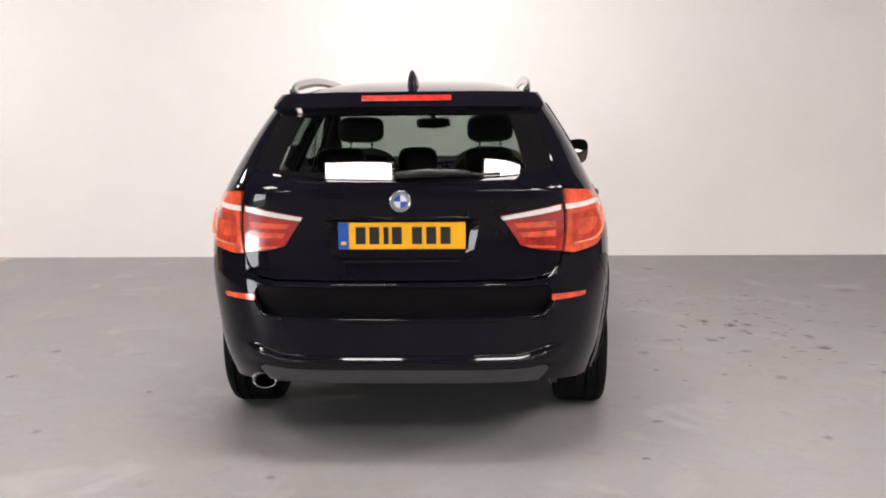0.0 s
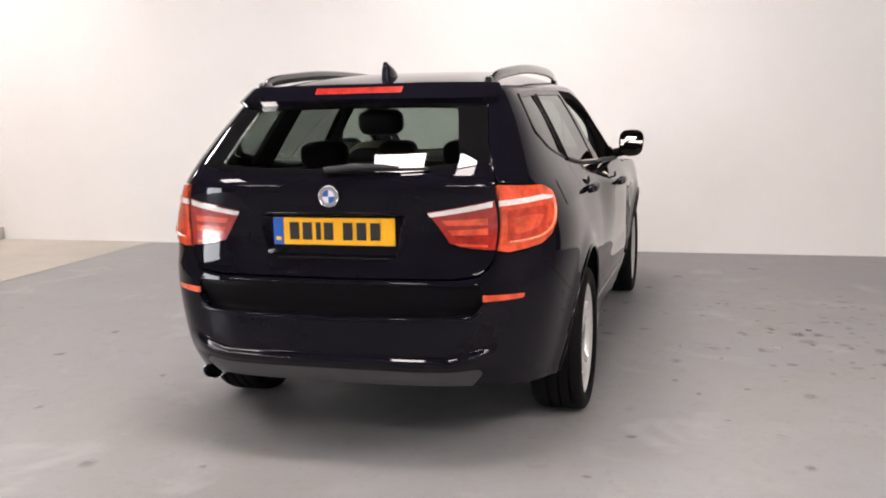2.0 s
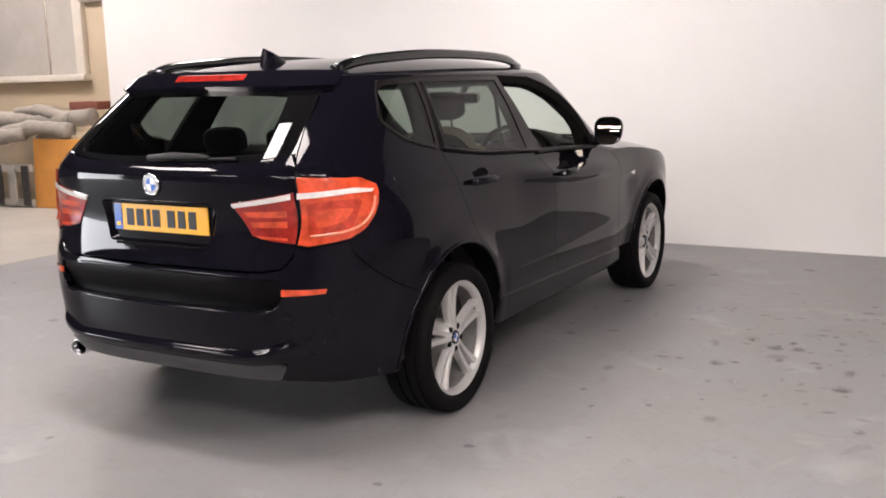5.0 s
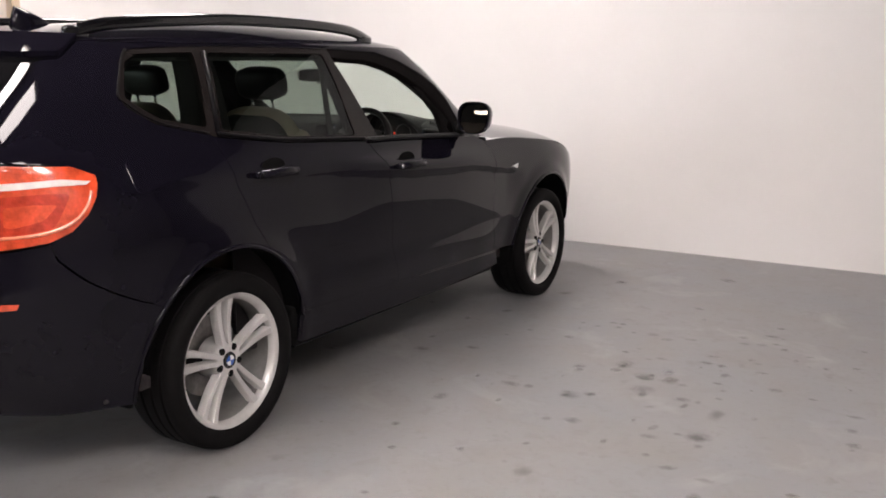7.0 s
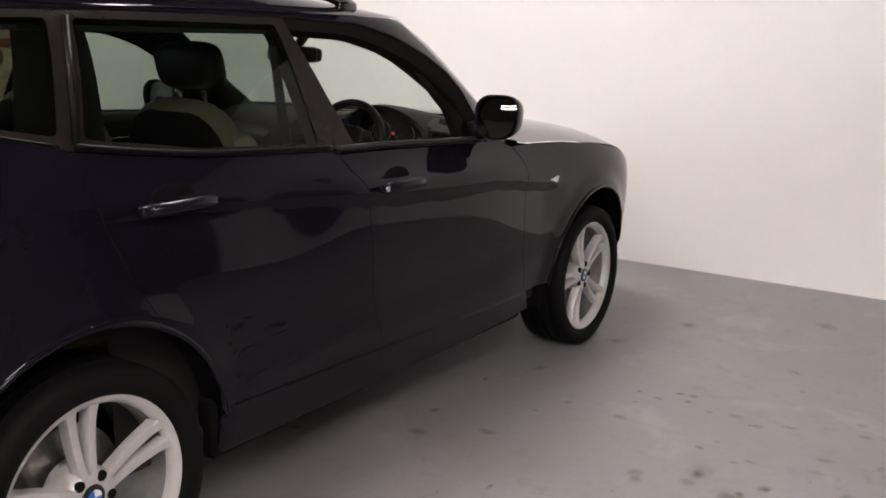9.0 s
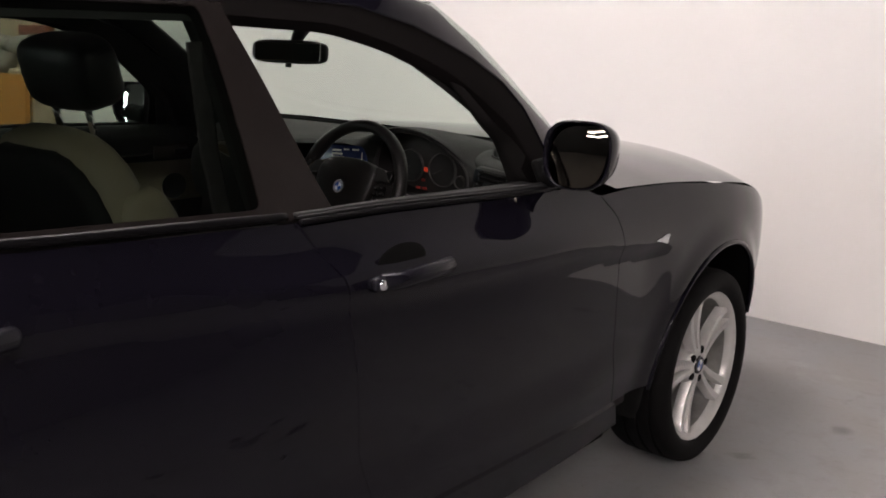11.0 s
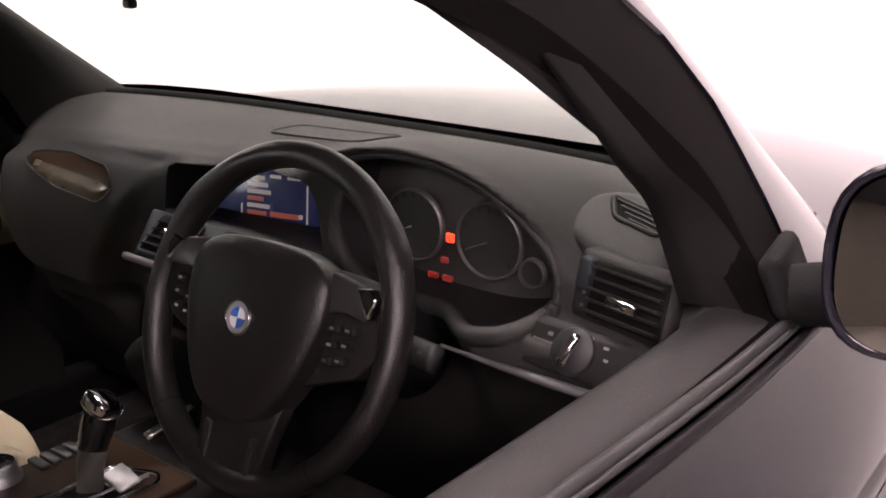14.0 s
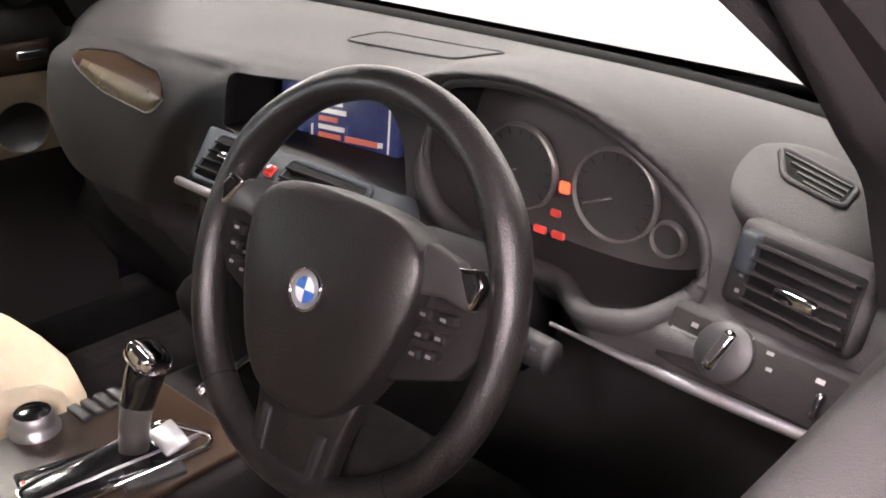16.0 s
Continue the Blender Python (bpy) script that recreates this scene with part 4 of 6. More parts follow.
part("lower_ledge", net(13, 49, ledge_at), PAINT, bumper)
sheet("rear_diffuser", body, rounded(whole([X(0.0, 0.402), X(0.46, 0.402), X(0.56, 0.412), X(0.60, 0.398), X(0.555, 0.340), X(0.0, 0.338)]), 0.012), BUMPER_GREY, bumper, step=0.03, lift=0.012, thick=0.03, label="dark grey plastic lower bumper trim")
for flip in (False, True):
    sheet("reflector", body, rounded([X(0.612, 0.682), X(0.612, 0.707), U(-0.748, 0.705), U(-0.752, 0.688)], 0.004), RED_LENS, bumper, step=0.02, lift=0.004, thick=0.01, mirror=flip, label="red bumper reflector")
bm = lathe([(-0.10, 0.036), (0.06, 0.038), (0.066, 0.040), (0.070, 0.0385), (0.066, 0.036), (-0.10, 0.033)], 32, "Y")
bmesh.ops.transform(bm, matrix=Matrix.Translation((-0.593, -0.745, 0.332)) @ Matrix.Diagonal((1.28, -1, 0.85, 1)), verts=bm.verts)
bmesh.ops.reverse_faces(bm, faces=bm.faces)
part("tail_pipe", bm, CHROME, car, "oval chrome tail pipe")
bm = lathe([(0.0, 0.0), (0.0, 0.035)], 24, "Y")
bmesh.ops.transform(bm, matrix=Matrix.Translation((-0.593, -0.69, 0.332)) @ Matrix.Diagonal((1.25, 1, 0.85, 1)), verts=bm.verts)
part("pipe_inside", bm, LINER, car)


def roundel(radius, depth, place, parent, tilt):
    """A round badge: bright ring, dark band and quartered enamel, all plain shapes."""
    at = Matrix.Translation(place) @ tilt
    bm = lathe([(0, radius * 0.86), (depth, radius * 0.88), (depth * 1.3, radius * 0.94), (depth, radius), (0, radius)], 40, "Z")
    bmesh.ops.transform(bm, matrix=at, verts=bm.verts)
    ringed = part("badge", bm, CHROME, parent, "round blue and white enamel badge with bright rim")
    bm = lathe([(depth * 0.8, radius * 0.60), (depth * 0.8, radius * 0.87)], 40, "Z")
    bmesh.ops.transform(bm, matrix=at, verts=bm.verts)
    part("badge_band", bm, SILVER_TRIM, ringed)
    for q in range(4):
        bm = bmesh.new()
        mid = bm.verts.new((0, 0, depth))
        rim = [bm.verts.new((radius * 0.6 * math.cos(q * math.pi / 2 + k * math.pi / 16), radius * 0.6 * math.sin(q * math.pi / 2 + k * math.pi / 16), depth * 0.9)) for k in range(9)]
        for k in range(8):
            bm.faces.new((mid, rim[k], rim[k + 1]))
        bmesh.ops.transform(bm, matrix=at, verts=bm.verts)
        part("badge_quarter", bm, BLUE if q % 2 else WHITE, ringed)
    return ringed


roundel(0.044, 0.008, (0, -0.866, 1.092), tailgate, pose(0, 0, 0, 92, 0, 0))

# number plate, its writing as plain bars
plate = part("number_plate", box(0, -0.8330, 0.948, 0.520, 0.006, 0.111, 0.002), YELLOW, car, "yellow rear number plate with blue end band", smooth=False)
part("plate_band", box(-0.238, -0.8375, 0.948, 0.043, 0.002, 0.109), BLUE, plate, smooth=False)
part("band_mark", box(-0.238, -0.8390, 0.918, 0.022, 0.001, 0.014), YELLOW, plate, smooth=False)
for k, x in enumerate((-0.168, -0.112, -0.064, -0.020, 0.062, 0.120, 0.178)):
    part("plate_bar", box(x, -0.8380, 0.949, 0.020 if k == 2 else 0.040, 0.002, 0.070, 0.0), INK, plate, smooth=False)

# rear wiper
wiper = part("rear_wiper", tube([(-0.02, -0.850, 1.196), (0.10, -0.846, 1.204), (0.22, -0.838, 1.203), (0.28, -0.834, 1.200)], 0.018, 10, flat=0.8, radii=[0.016, 0.021, 0.017, 0.011]), PLASTIC, car, "black rear wiper arm and blade")
part("wiper_blade", tube([(0.12, -0.838, 1.192), (0.28, -0.830, 1.194), (0.40, -0.818, 1.196)], 0.006, 8), PLASTIC, wiper)

# antenna fin
bm = bmesh.new()
prof = []
for k in range(17):
    a = k / 16
    y = -0.155 + 0.175 * a
    h = 0.088 * (1 - a) ** 0.75 * min(1.0, a * 9 + 0.05)
    w = 0.028 * math.sin(math.pi * (0.08 + 0.9 * a)) ** 0.6
    base = roof_at(0, y)[2] - 0.004
    prof.append([(w * math.cos(t), y, base + h * math.sin(t) ** 0.8 if math.sin(t) > 0 else base) for t in [math.pi * j / 12 for j in range(13)]])
rows = [[bm.verts.new(p) for p in r] for r in prof]
for i in range(16):
    for j in range(12):
        bm.faces.new((rows[i][j], rows[i][j + 1], rows[i + 1][j + 1], rows[i + 1][j]))
bm.faces.new(rows[0])
bmesh.ops.recalc_face_normals(bm, faces=bm.faces)
part("antenna_fin", bm, PAINT, car, "glossy black shark-fin antenna")

# roof rails
for sgn in (1, -1):
    line = smooth_path([(sgn * 0.525, -0.30, 1.530), (sgn * 0.536, -0.26, 1.553), (sgn * 0.543, -0.10, 1.578), (sgn * 0.546, 0.42, 1.606), (sgn * 0.543, 0.95, 1.603), (sgn * 0.535, 1.28, 1.585), (sgn * 0.520, 1.46, 1.545)], 8)
    rail = part("roof_rail", tube([(p[0], p[1], p[2] - 0.010) for p in line], 0.012, 10, flat=2.0), GLOSS, car, "gloss black roof rail")
    for y in (-0.29, 1.42):
        part("rail_foot", box(sgn * 0.528, y, 1.528, 0.03, 0.10, 0.05, 0.012), GLOSS, rail)

# windscreen and its wipers
SCREEN_LINE = [C(1.58, 1.500)] + A_LINE + [C(2.12, 1.05), (SC + BC * 2.0, 1.045), (SC + BC * 2.0, 1.500)]
for flip in (False, True):
    sheet("windscreen", cabin, SCREEN_LINE, PANE, car, step=0.08, thick=0, lift=-0.004, mirror=flip)
part("scuttle", net(6, 31, lambda a, b: (lambda x: (x, 2.40 - 0.30 * abs(x / 0.8) ** 4 - 0.12 * (1 - a), 1.045 - 0.012 * (1 - a)))((2 * b - 1) * 0.80)), PLASTIC, car)
for flip in (False, True):
    sheet("screen_border", cabin, [C(2.087, 1.078), C(2.12, 1.05), (SC + BC * 2.0, 1.045), (SC + BC * 2.0, 1.113), (SC + BC * 1.5, 1.112), C(2.10, 1.104)], EDGE_GLASS, car, step=0.05, thick=0, lift=-0.006, mirror=flip)
for x0, x1 in ((0.62, 0.05), (-0.05, -0.58)):
    part("windscreen_wiper", tube(smooth_path([(x0, 2.24 - 0.2 * abs(x0) ** 4, 1.062), ((x0 + x1) / 2, 2.25 - 0.2 * abs((x0 + x1) / 2) ** 4, 1.088), (x1, 2.26 - 0.2 * abs(x1) ** 4, 1.074)], 6), 0.008, 8), PLASTIC, car)


# door mirrors, handles, side badges
MX, MZ = 0.957, 1.154


def door_mirror(sgn):
    near_y, near_z = (1.755, MZ) if sgn > 0 else (1.83, MZ - 0.03)

    def shell(a, b):
        t = 2 * math.pi * b
        c, s = math.cos(t), math.sin(t)
        k = (abs(c) ** 3.0 + abs(s) ** 3.0) ** (-1 / 3.0)
        r = [1.0, 1.03, 0.99, 0.88, 0.64, 0.02][a]
        x, z = MX + 0.071 * k * c * r + (0.007 if c > 0 else -0.003) * s, near_z + 0.080 * k * s * r
        y = near_y + [0.0, 0.010, 0.036, 0.066, 0.092, 0.100][a] + (0.03 if sgn > 0 else -0.032) * c
        return (sgn * x, y, z)

    bm = bmesh.new()
    rings = [[bm.verts.new(shell(i, j / 40)) for j in range(40)] for i in range(6)]
    for i in range(5):
        for j in range(40):
            bm.faces.new((rings[i][j], rings[i][(j + 1) % 40], rings[i + 1][(j + 1) % 40], rings[i + 1][j]))
    lip = [bm.verts.new((sgn * MX + (v.co.x - sgn * MX) * 0.935, v.co.y + 0.012, near_z + (v.co.z - near_z) * 0.93)) for v in rings[0]]
    for j in range(40):
        bm.faces.new((rings[0][j], lip[j], lip[(j + 1) % 40], rings[0][(j + 1) % 40]))
    bmesh.ops.recalc_face_normals(bm, faces=bm.faces)
    house = part("door_mirror", bm, PAINT, car, "gloss black door mirror housing")
    bm = bmesh.new()
    rim = [shell(0, j / 40) for j in range(40)]

    def on_glass(p, r):
        dx, dz = (abs(p[0]) - MX) * 0.94 * r, (p[2] - near_z) * 0.935 * r
        y = near_y + 0.009 + (0.24 * dx + 0.20 * dz if sgn > 0 else -0.22 * dx + 0.09 * dz) + (dx * dx + dz * dz) / 1.6
        return (sgn * (MX + dx), y, near_z + dz)

    loops = [[bm.verts.new(on_glass(p, r)) for p in rim] for r in (0.25, 0.5, 0.75, 1.0)]
    bm.faces.new(loops[0])
    for low, high in zip(loops, loops[1:]):
        for j in range(40):
            bm.faces.new((low[j], low[(j + 1) % 40], high[(j + 1) % 40], high[j]))
    bmesh.ops.recalc_face_normals(bm, faces=bm.faces)
    part("mirror_glass", bm, DIM_MIRROR if sgn > 0 else MIRROR, house)
    arm = smooth_path([(sgn * 0.835, 1.815, 1.085), (sgn * 0.870, 1.815, 1.095), (sgn * 0.925, 1.805, 1.105)], 5)
    part("mirror_arm", tube(arm, 0.034, 14, flat=0.85), LINER, house)
    # black triangle of the door frame behind the arm
    part("mirror_base", box(sgn * 0.826, 1.835, 1.100, 0.022, 0.115, 0.060, 0.010, pose(0, 0, 0, 0, sgn * -24, sgn * 10)), LINER, house)


right_left(door_mirror)


def handle(sgn, y, z):
    """A pull handle over a flat black oval that paints the hollow's shade on the door, with its lock end."""
    def at(dy, dz, out):
        p = Vector(body(*U(y + dy, z + dz)))
        return (sgn * (p.x + out), p.y, p.z)

    cup = bmesh.new()
    bmesh.ops.create_uvsphere(cup, u_segments=24, v_segments=12, radius=1.0)
    p = at(0.09, 0.006, -0.0005)
    bmesh.ops.transform(cup, matrix=Matrix.Translation(p) @ Matrix.Diagonal((0.002, 0.072, 0.036, 1)), verts=cup.verts)
    pull = part("door_handle", tube(smooth_path([at(-0.005, -0.016, 0.012), at(0.03, -0.014, 0.030), at(0.09, -0.012, 0.036), at(0.15, -0.013, 0.031), at(0.205, -0.018, 0.010)], 6), 0.0165, 14, flat=1.05), HANDLE, car, "glossy black pull handle")
    part("handle_shade", cup, LINER, pull)
    part("lock_end", box(*at(-0.022, -0.014, 0.020), 0.028, 0.034, 0.028, 0.008), HANDLE, pull)
    if y > 1 and sgn > 0:
        bm = lathe([(0.0, 0.0), (0.0, 0.009), (-0.006, 0.010)], 20, "X")
        bmesh.ops.transform(bm, matrix=Matrix.Translation(at(-0.020, -0.014, 0.037)), verts=bm.verts)
        part("key_barrel", bm, CHROME, pull, "bright key barrel")


for sgn in (1, -1):
    handle(sgn, 1.115, 0.985)
    handle(sgn, 0.225, 1.030)
    out = [Vector(body(*U(y, z))) for y, z in ((2.30, 0.858), (2.375, 0.868), (2.365, 0.842))]
    bm = bmesh.new()
    top = [bm.verts.new((sgn * (p.x + 0.007), p.y, p.z)) for p in out]
    low = [bm.verts.new((sgn * (p.x - 0.002), p.y, p.z)) for p in out]
    bm.faces.new(top)
    for i in range(3):
        bm.faces.new((top[i - 1], top[i], low[i], low[i - 1]))
    bmesh.ops.recalc_face_normals(bm, faces=bm.faces)
    part("side_badge", bm, WHITE, car, "small pale triangular wing marker", smooth=False)


# wheels: a silver rim of five double spokes, tyre, disc and bolts
def rim_mesh():
    return lathe([(0.012, 0.232), (0.028, 0.236), (0.040, 0.246), (0.044, 0.257), (0.034, 0.263), (0.0, 0.256), (0.0, 0.242)], 72, "X", closed=True)


def barrel_mesh():
    return lathe([(-0.19, 0.230), (-0.03, 0.228), (0.010, 0.233), (0.010, 0.246), (-0.19, 0.248)], 72, "X", closed=True)


def hub_mesh():
    return lathe([(0.020, 0.030), (0.022, 0.036), (0.022, 0.056), (0.016, 0.066), (0.0, 0.072), (-0.070, 0.078)], 40, "X")


def spoke_mesh(side):
    """One of a pair of spokes, pointing along y."""
    bm = bmesh.new()
    rows = []
    for i in range(11):
        q = i / 10
        off = side * (0.0130 + 0.0205 * q**1.1)
        h = 0.022 - 0.006 * math.sin(math.pi * q) + 0.012 * q**3
        w = 0.0100 + 0.0030 * q + 0.006 * max(0.0, q - 0.85) / 0.15
        mid = Vector((h, 0.046 + 0.200 * q, off))
        rows.append([bm.verts.new(mid + Vector((d, 0, w * u))) for u, d in ((-1.15, -0.034), (-1.0, -0.003), (-0.8, 0.0), (0.8, 0.0), (1.0, -0.003), (1.15, -0.034))])
    for i in range(10):
        for j in range(5):
            bm.faces.new((rows[i][j], rows[i][j + 1], rows[i + 1][j + 1], rows[i + 1][j]))
    bmesh.ops.recalc_face_normals(bm, faces=bm.faces)
    return bm


def tyre_mesh():
    prof = [(0.036, 0.256), (0.052, 0.263), (0.062, 0.284), (0.060, 0.310), (0.050, 0.327), (0.034, 0.333)]
    for x in (0.0, -0.05, -0.10):
        prof += [(x + 0.018, 0.335), (x + 0.016, 0.327), (x + 0.006, 0.327), (x + 0.004, 0.335)]
    prof += [(-0.135, 0.333), (-0.160, 0.325), (-0.172, 0.308), (-0.170, 0.283), (-0.150, 0.257)]
    return lathe(prof, 80, "X")


def wheel(sgn, y, spin):
    base = Matrix.Translation((sgn * (0.852 if y < 1 else 0.838), y, 0.335)) @ (Matrix() if sgn > 0 else Matrix.Rotation(math.pi, 4, "Z"))
    turn = Matrix.Rotation(spin, 4, "X")
    w = part_from("wheel", WHEEL_DATA["rim"], [], car, "silver alloy wheel with five double spokes", smooth=False)
    w.matrix_basis = base @ turn
    for name, key in (("tyre", "tyre"), ("rim_barrel", "barrel"), ("wheel_hub", "hub"), ("brake_disc", "disc")):
        part_from(name, WHEEL_DATA[key], [], w, "", smooth=False)
    for k in range(5):
        for key in ("spoke_a", "spoke_b"):
            part_from("spoke", WHEEL_DATA[key], [], w, "", smooth=False).matrix_basis = Matrix.Rotation(2 * math.pi * k / 5 + math.pi / 2, 4, "X")
        a = 2 * math.pi * (k + 0.5) / 5 + math.pi / 2
        o = part_from("wheel_bolt", WHEEL_DATA["bolt"], [], w, "", smooth=False)
        o.matrix_basis = Matrix.Translation((0.018, 0.053 * math.cos(a), 0.053 * math.sin(a)))
    cap = part_from("hub_cap", WHEEL_DATA["cap"], [], w, "", smooth=False)
    for q in range(4):
        o = part_from("cap_quarter", WHEEL_DATA["quarter"] if q % 2 else WHEEL_DATA["quarter_white"], [], w, "", smooth=False)
        o.matrix_basis = Matrix.Translation((0.018, 0, 0)) @ Matrix.Rotation(q * math.pi / 2, 4, "X")
    return w


def data_of(name, bm, mat, angle=40):
    me = bpy.data.meshes.new(name)
    bm.to_mesh(me)
    bm.free()
    me.materials.append(mat)
    me.polygons.foreach_set("use_smooth", [True] * len(me.polygons))
    sharpen(me, angle)
    return me


def quarter_mesh():
    bm = bmesh.new()
    m = bm.verts.new((0.0105, 0, 0))
    r = [bm.verts.new((0.009, 0.020 * math.cos(k * math.pi / 12), 0.020 * math.sin(k * math.pi / 12))) for k in range(7)]
    for k in range(6):
        bm.faces.new((m, r[k], r[k + 1]))
    return bm


bolt = lathe([(0.005, 0.0), (0.005, 0.0135), (-0.01, 0.014)], 16, "X")
WHEEL_DATA = {
    "rim": data_of("rim", rim_mesh(), ALLOY), "barrel": data_of("barrel", barrel_mesh(), BARREL), "tyre": data_of("tyre", tyre_mesh(), RUBBER, 50), "hub": data_of("hub", hub_mesh(), ALLOY), "spoke_a": data_of("spoke", spoke_mesh(1), ALLOY), "spoke_b": data_of("spoke", spoke_mesh(-1), ALLOY),
    "disc": data_of("disc", lathe([(-0.085, 0.0), (-0.085, 0.155), (-0.10, 0.155), (-0.10, 0.0)], 48, "X"), STEEL), "bolt": data_of("bolt", bolt, LINER),
    "cap": data_of("cap", lathe([(0.020, 0.033), (0.026, 0.030), (0.026, 0.0)], 32, "X"), GLOSS),
    "quarter": data_of("quarter", quarter_mesh(), BLUE), "quarter_white": data_of("quarter_white", quarter_mesh(), WHITE),
}
for sgn in (1, -1):
    for y, spin in ((AXLES[0], 0.09), (AXLES[1], 0.30)):
        wheel(sgn, y, spin)
        # arch liner
        bm = bmesh.new()
        rows = []
        for k in range(33):
            a = math.pi * (-0.06 + 1.12 * k / 32)
            edge = body(*U(y + 0.42 * math.cos(a), max(0.26, HUB + 0.42 * math.sin(a))))[0] - 0.012
            rows.append([bm.verts.new((sgn * x, y + r * math.cos(a), HUB + r * math.sin(a))) for x, r in ((edge, 0.421), (edge - 0.012, 0.432), (0.60, 0.434), (0.60, 0.05))])
        for k in range(32):
            for j in range(3):
                bm.faces.new((rows[k][j], rows[k][j + 1], rows[k + 1][j + 1], rows[k + 1][j]))
        bmesh.ops.recalc_face_normals(bm, faces=bm.faces)
        part("arch_liner", bm, LINER, car)

# underside
under = box(0, 1.45, 0.285, 1.19, 3.75, 0.03, 0.01)
box(0, 1.35, 0.290, 1.66, 1.75, 0.03, 0.01, bm=under)
part("underbody", under, LINER, car)
for sgn in (1, -1):
    part("inner_sill", box(sgn * 0.815, 1.32, 0.36, 0.08, 1.76, 0.18, 0.02), LINER, car)
# ---- inside the car ----
def skin(name, rows, mat, parent, label="", close=False):
    """A smooth sheet through rows of points."""
    bm = bmesh.new()
    grid = [[bm.verts.new(p) for p in r] for r in rows]
    for i in range(len(grid) - 1):
        for j in range(len(grid[0]) - (0 if close else 1)):
            k = (j + 1) % len(grid[0])
            bm.faces.new((grid[i][j], grid[i][k], grid[i + 1][k], grid[i + 1][j]))
    bmesh.ops.recalc_face_normals(bm, faces=bm.faces)
    return part(name, bm, mat, parent, label)


def cushion(cx, cy, cz, sx, sy, sz, turn=None, power=3.0, rings=14, steps=32):
    """A stuffed block: a rounded superellipsoid."""
    bm = bmesh.new()

    def f(v, e):
        return math.copysign(abs(v) ** e, v)

    e = 2 / power
    rows = []
    for i in range(1, rings):
        a = -math.pi / 2 + math.pi * i / rings
        rows.append([bm.verts.new((sx / 2 * f(math.cos(a), e) * f(math.cos(2 * math.pi * k / steps), e), sy / 2 * f(math.cos(a), e) * f(math.sin(2 * math.pi * k / steps), e), sz / 2 * f(math.sin(a), e))) for k in range(steps)])
    for i in range(len(rows) - 1):
        for k in range(steps):
            bm.faces.new((rows[i][k], rows[i][(k + 1) % steps], rows[i + 1][(k + 1) % steps], rows[i + 1][k]))
    bm.faces.new(rows[0][::-1]), bm.faces.new(rows[-1])
    bmesh.ops.transform(bm, matrix=Matrix.Translation((cx, cy, cz)) @ (turn or Matrix()), verts=bm.verts)
    return bm


part("silencer", cushion(-0.36, -0.56, 0.345, 0.50, 0.24, 0.15, power=4.0), LINER, car, "dark exhaust silencer under the bumper")

# dashboard: one moulded sheet, hollowed for the dials and the display
LIP = [(-0.80, 1.99, 1.000), (-0.64, 1.916, 1.034), (-0.45, 1.876, 1.062), (-0.26, 1.864, 1.078), (-0.10, 1.856, 1.090), (0.12, 1.856, 1.108), (0.22, 1.834, 1.132), (0.29, 1.808, 1.157), (0.37, 1.800, 1.170), (0.434, 1.802, 1.166), (0.49, 1.808, 1.149), (0.54, 1.820, 1.121), (0.585, 1.838, 1.086), (0.62, 1.855, 1.064), (0.66, 1.875, 1.052), (0.80, 1.92, 1.036)]
LIP_Y, LIP_Z = [(a, b) for a, b, _ in LIP], [(a, c) for a, _, c in LIP]


def face_depth(x, z):
    """How far ahead the dashboard's face lies."""
    y = 1.822 + 0.10 * max(0.0, z - 1.0) + 0.35 * max(0.0, 0.95 - z)
    y -= 0.050 * step_up((x - 0.435) / 0.085) * step_up((1.006 - z) / 0.022)
    edge = -0.114 - 0.75 * max(0.0, 1.076 - z)
    if x < -0.06:
        y += 0.012 * step_up((-0.06 - x) / 0.04)
        k = step_up((edge + 0.012 - x) / 0.050)
        y += (1.802 + 2.5 * (z - 0.925) ** 2 + 1.6 * max(0.0, -x - 0.46) ** 2 - y) * k
    return y


def face_foot(x):
    """The height of the lower edge of the dashboard's face."""
    k = min(1.0, max(0.0, (-0.10 - x) / 0.05))
    return 0.948 - 0.115 * k * k * (3 - 2 * k) + 0.10 * max(0.0, -x - 0.50)


# near-black for small trim; also paints shade in the dial recess and by the pillar
HOOD = material("black_trim_and_shade", (0.0085, 0.0075, 0.0075), spec=0.15, rough=0.8, vary=0.15, scale=10, grain=0.2)
DASH_TOP = 1.40


def screen_foot(x):
    return 2.19 - 0.14 * abs(x / 0.78) ** 3


def dash_at(x, v):
    """The dashboard's skin: v is the height on its face, and runs on from the lip to the foot of the screen on its top."""
    lz, ly = curve(LIP_Z, x), curve(LIP_Y, x)
    d = v - lz
    round_off = 0.006 * math.exp(-((d / 0.02) ** 2))
    if d >= 0:
        t = d / (DASH_TOP - lz)
        return (x, ly + (screen_foot(x) - ly) * t, 1.096 + (lz - 1.096) * (1 - t) ** 1.3 + 0.016 * math.sin(math.pi * t) - round_off)
    face = face_depth(x, v)
    return (x, face + (ly - face) * math.exp(-((d / 0.018) ** 2)), v - round_off)


DIAL_MID = (0.425, 1.060)


EGG = smooth_path([(x, 0, z) for x, z in ((0.262, 1.045), (0.266, 1.090), (0.286, 1.134), (0.33, 1.151), (0.38, 1.156), (0.434, 1.150), (0.49, 1.130), (0.54, 1.100), (0.577, 1.066), (0.588, 1.032), (0.572, 1.000), (0.52, 0.982), (0.45, 0.977), (0.36, 0.981), (0.29, 1.001))], 5, closed=True)


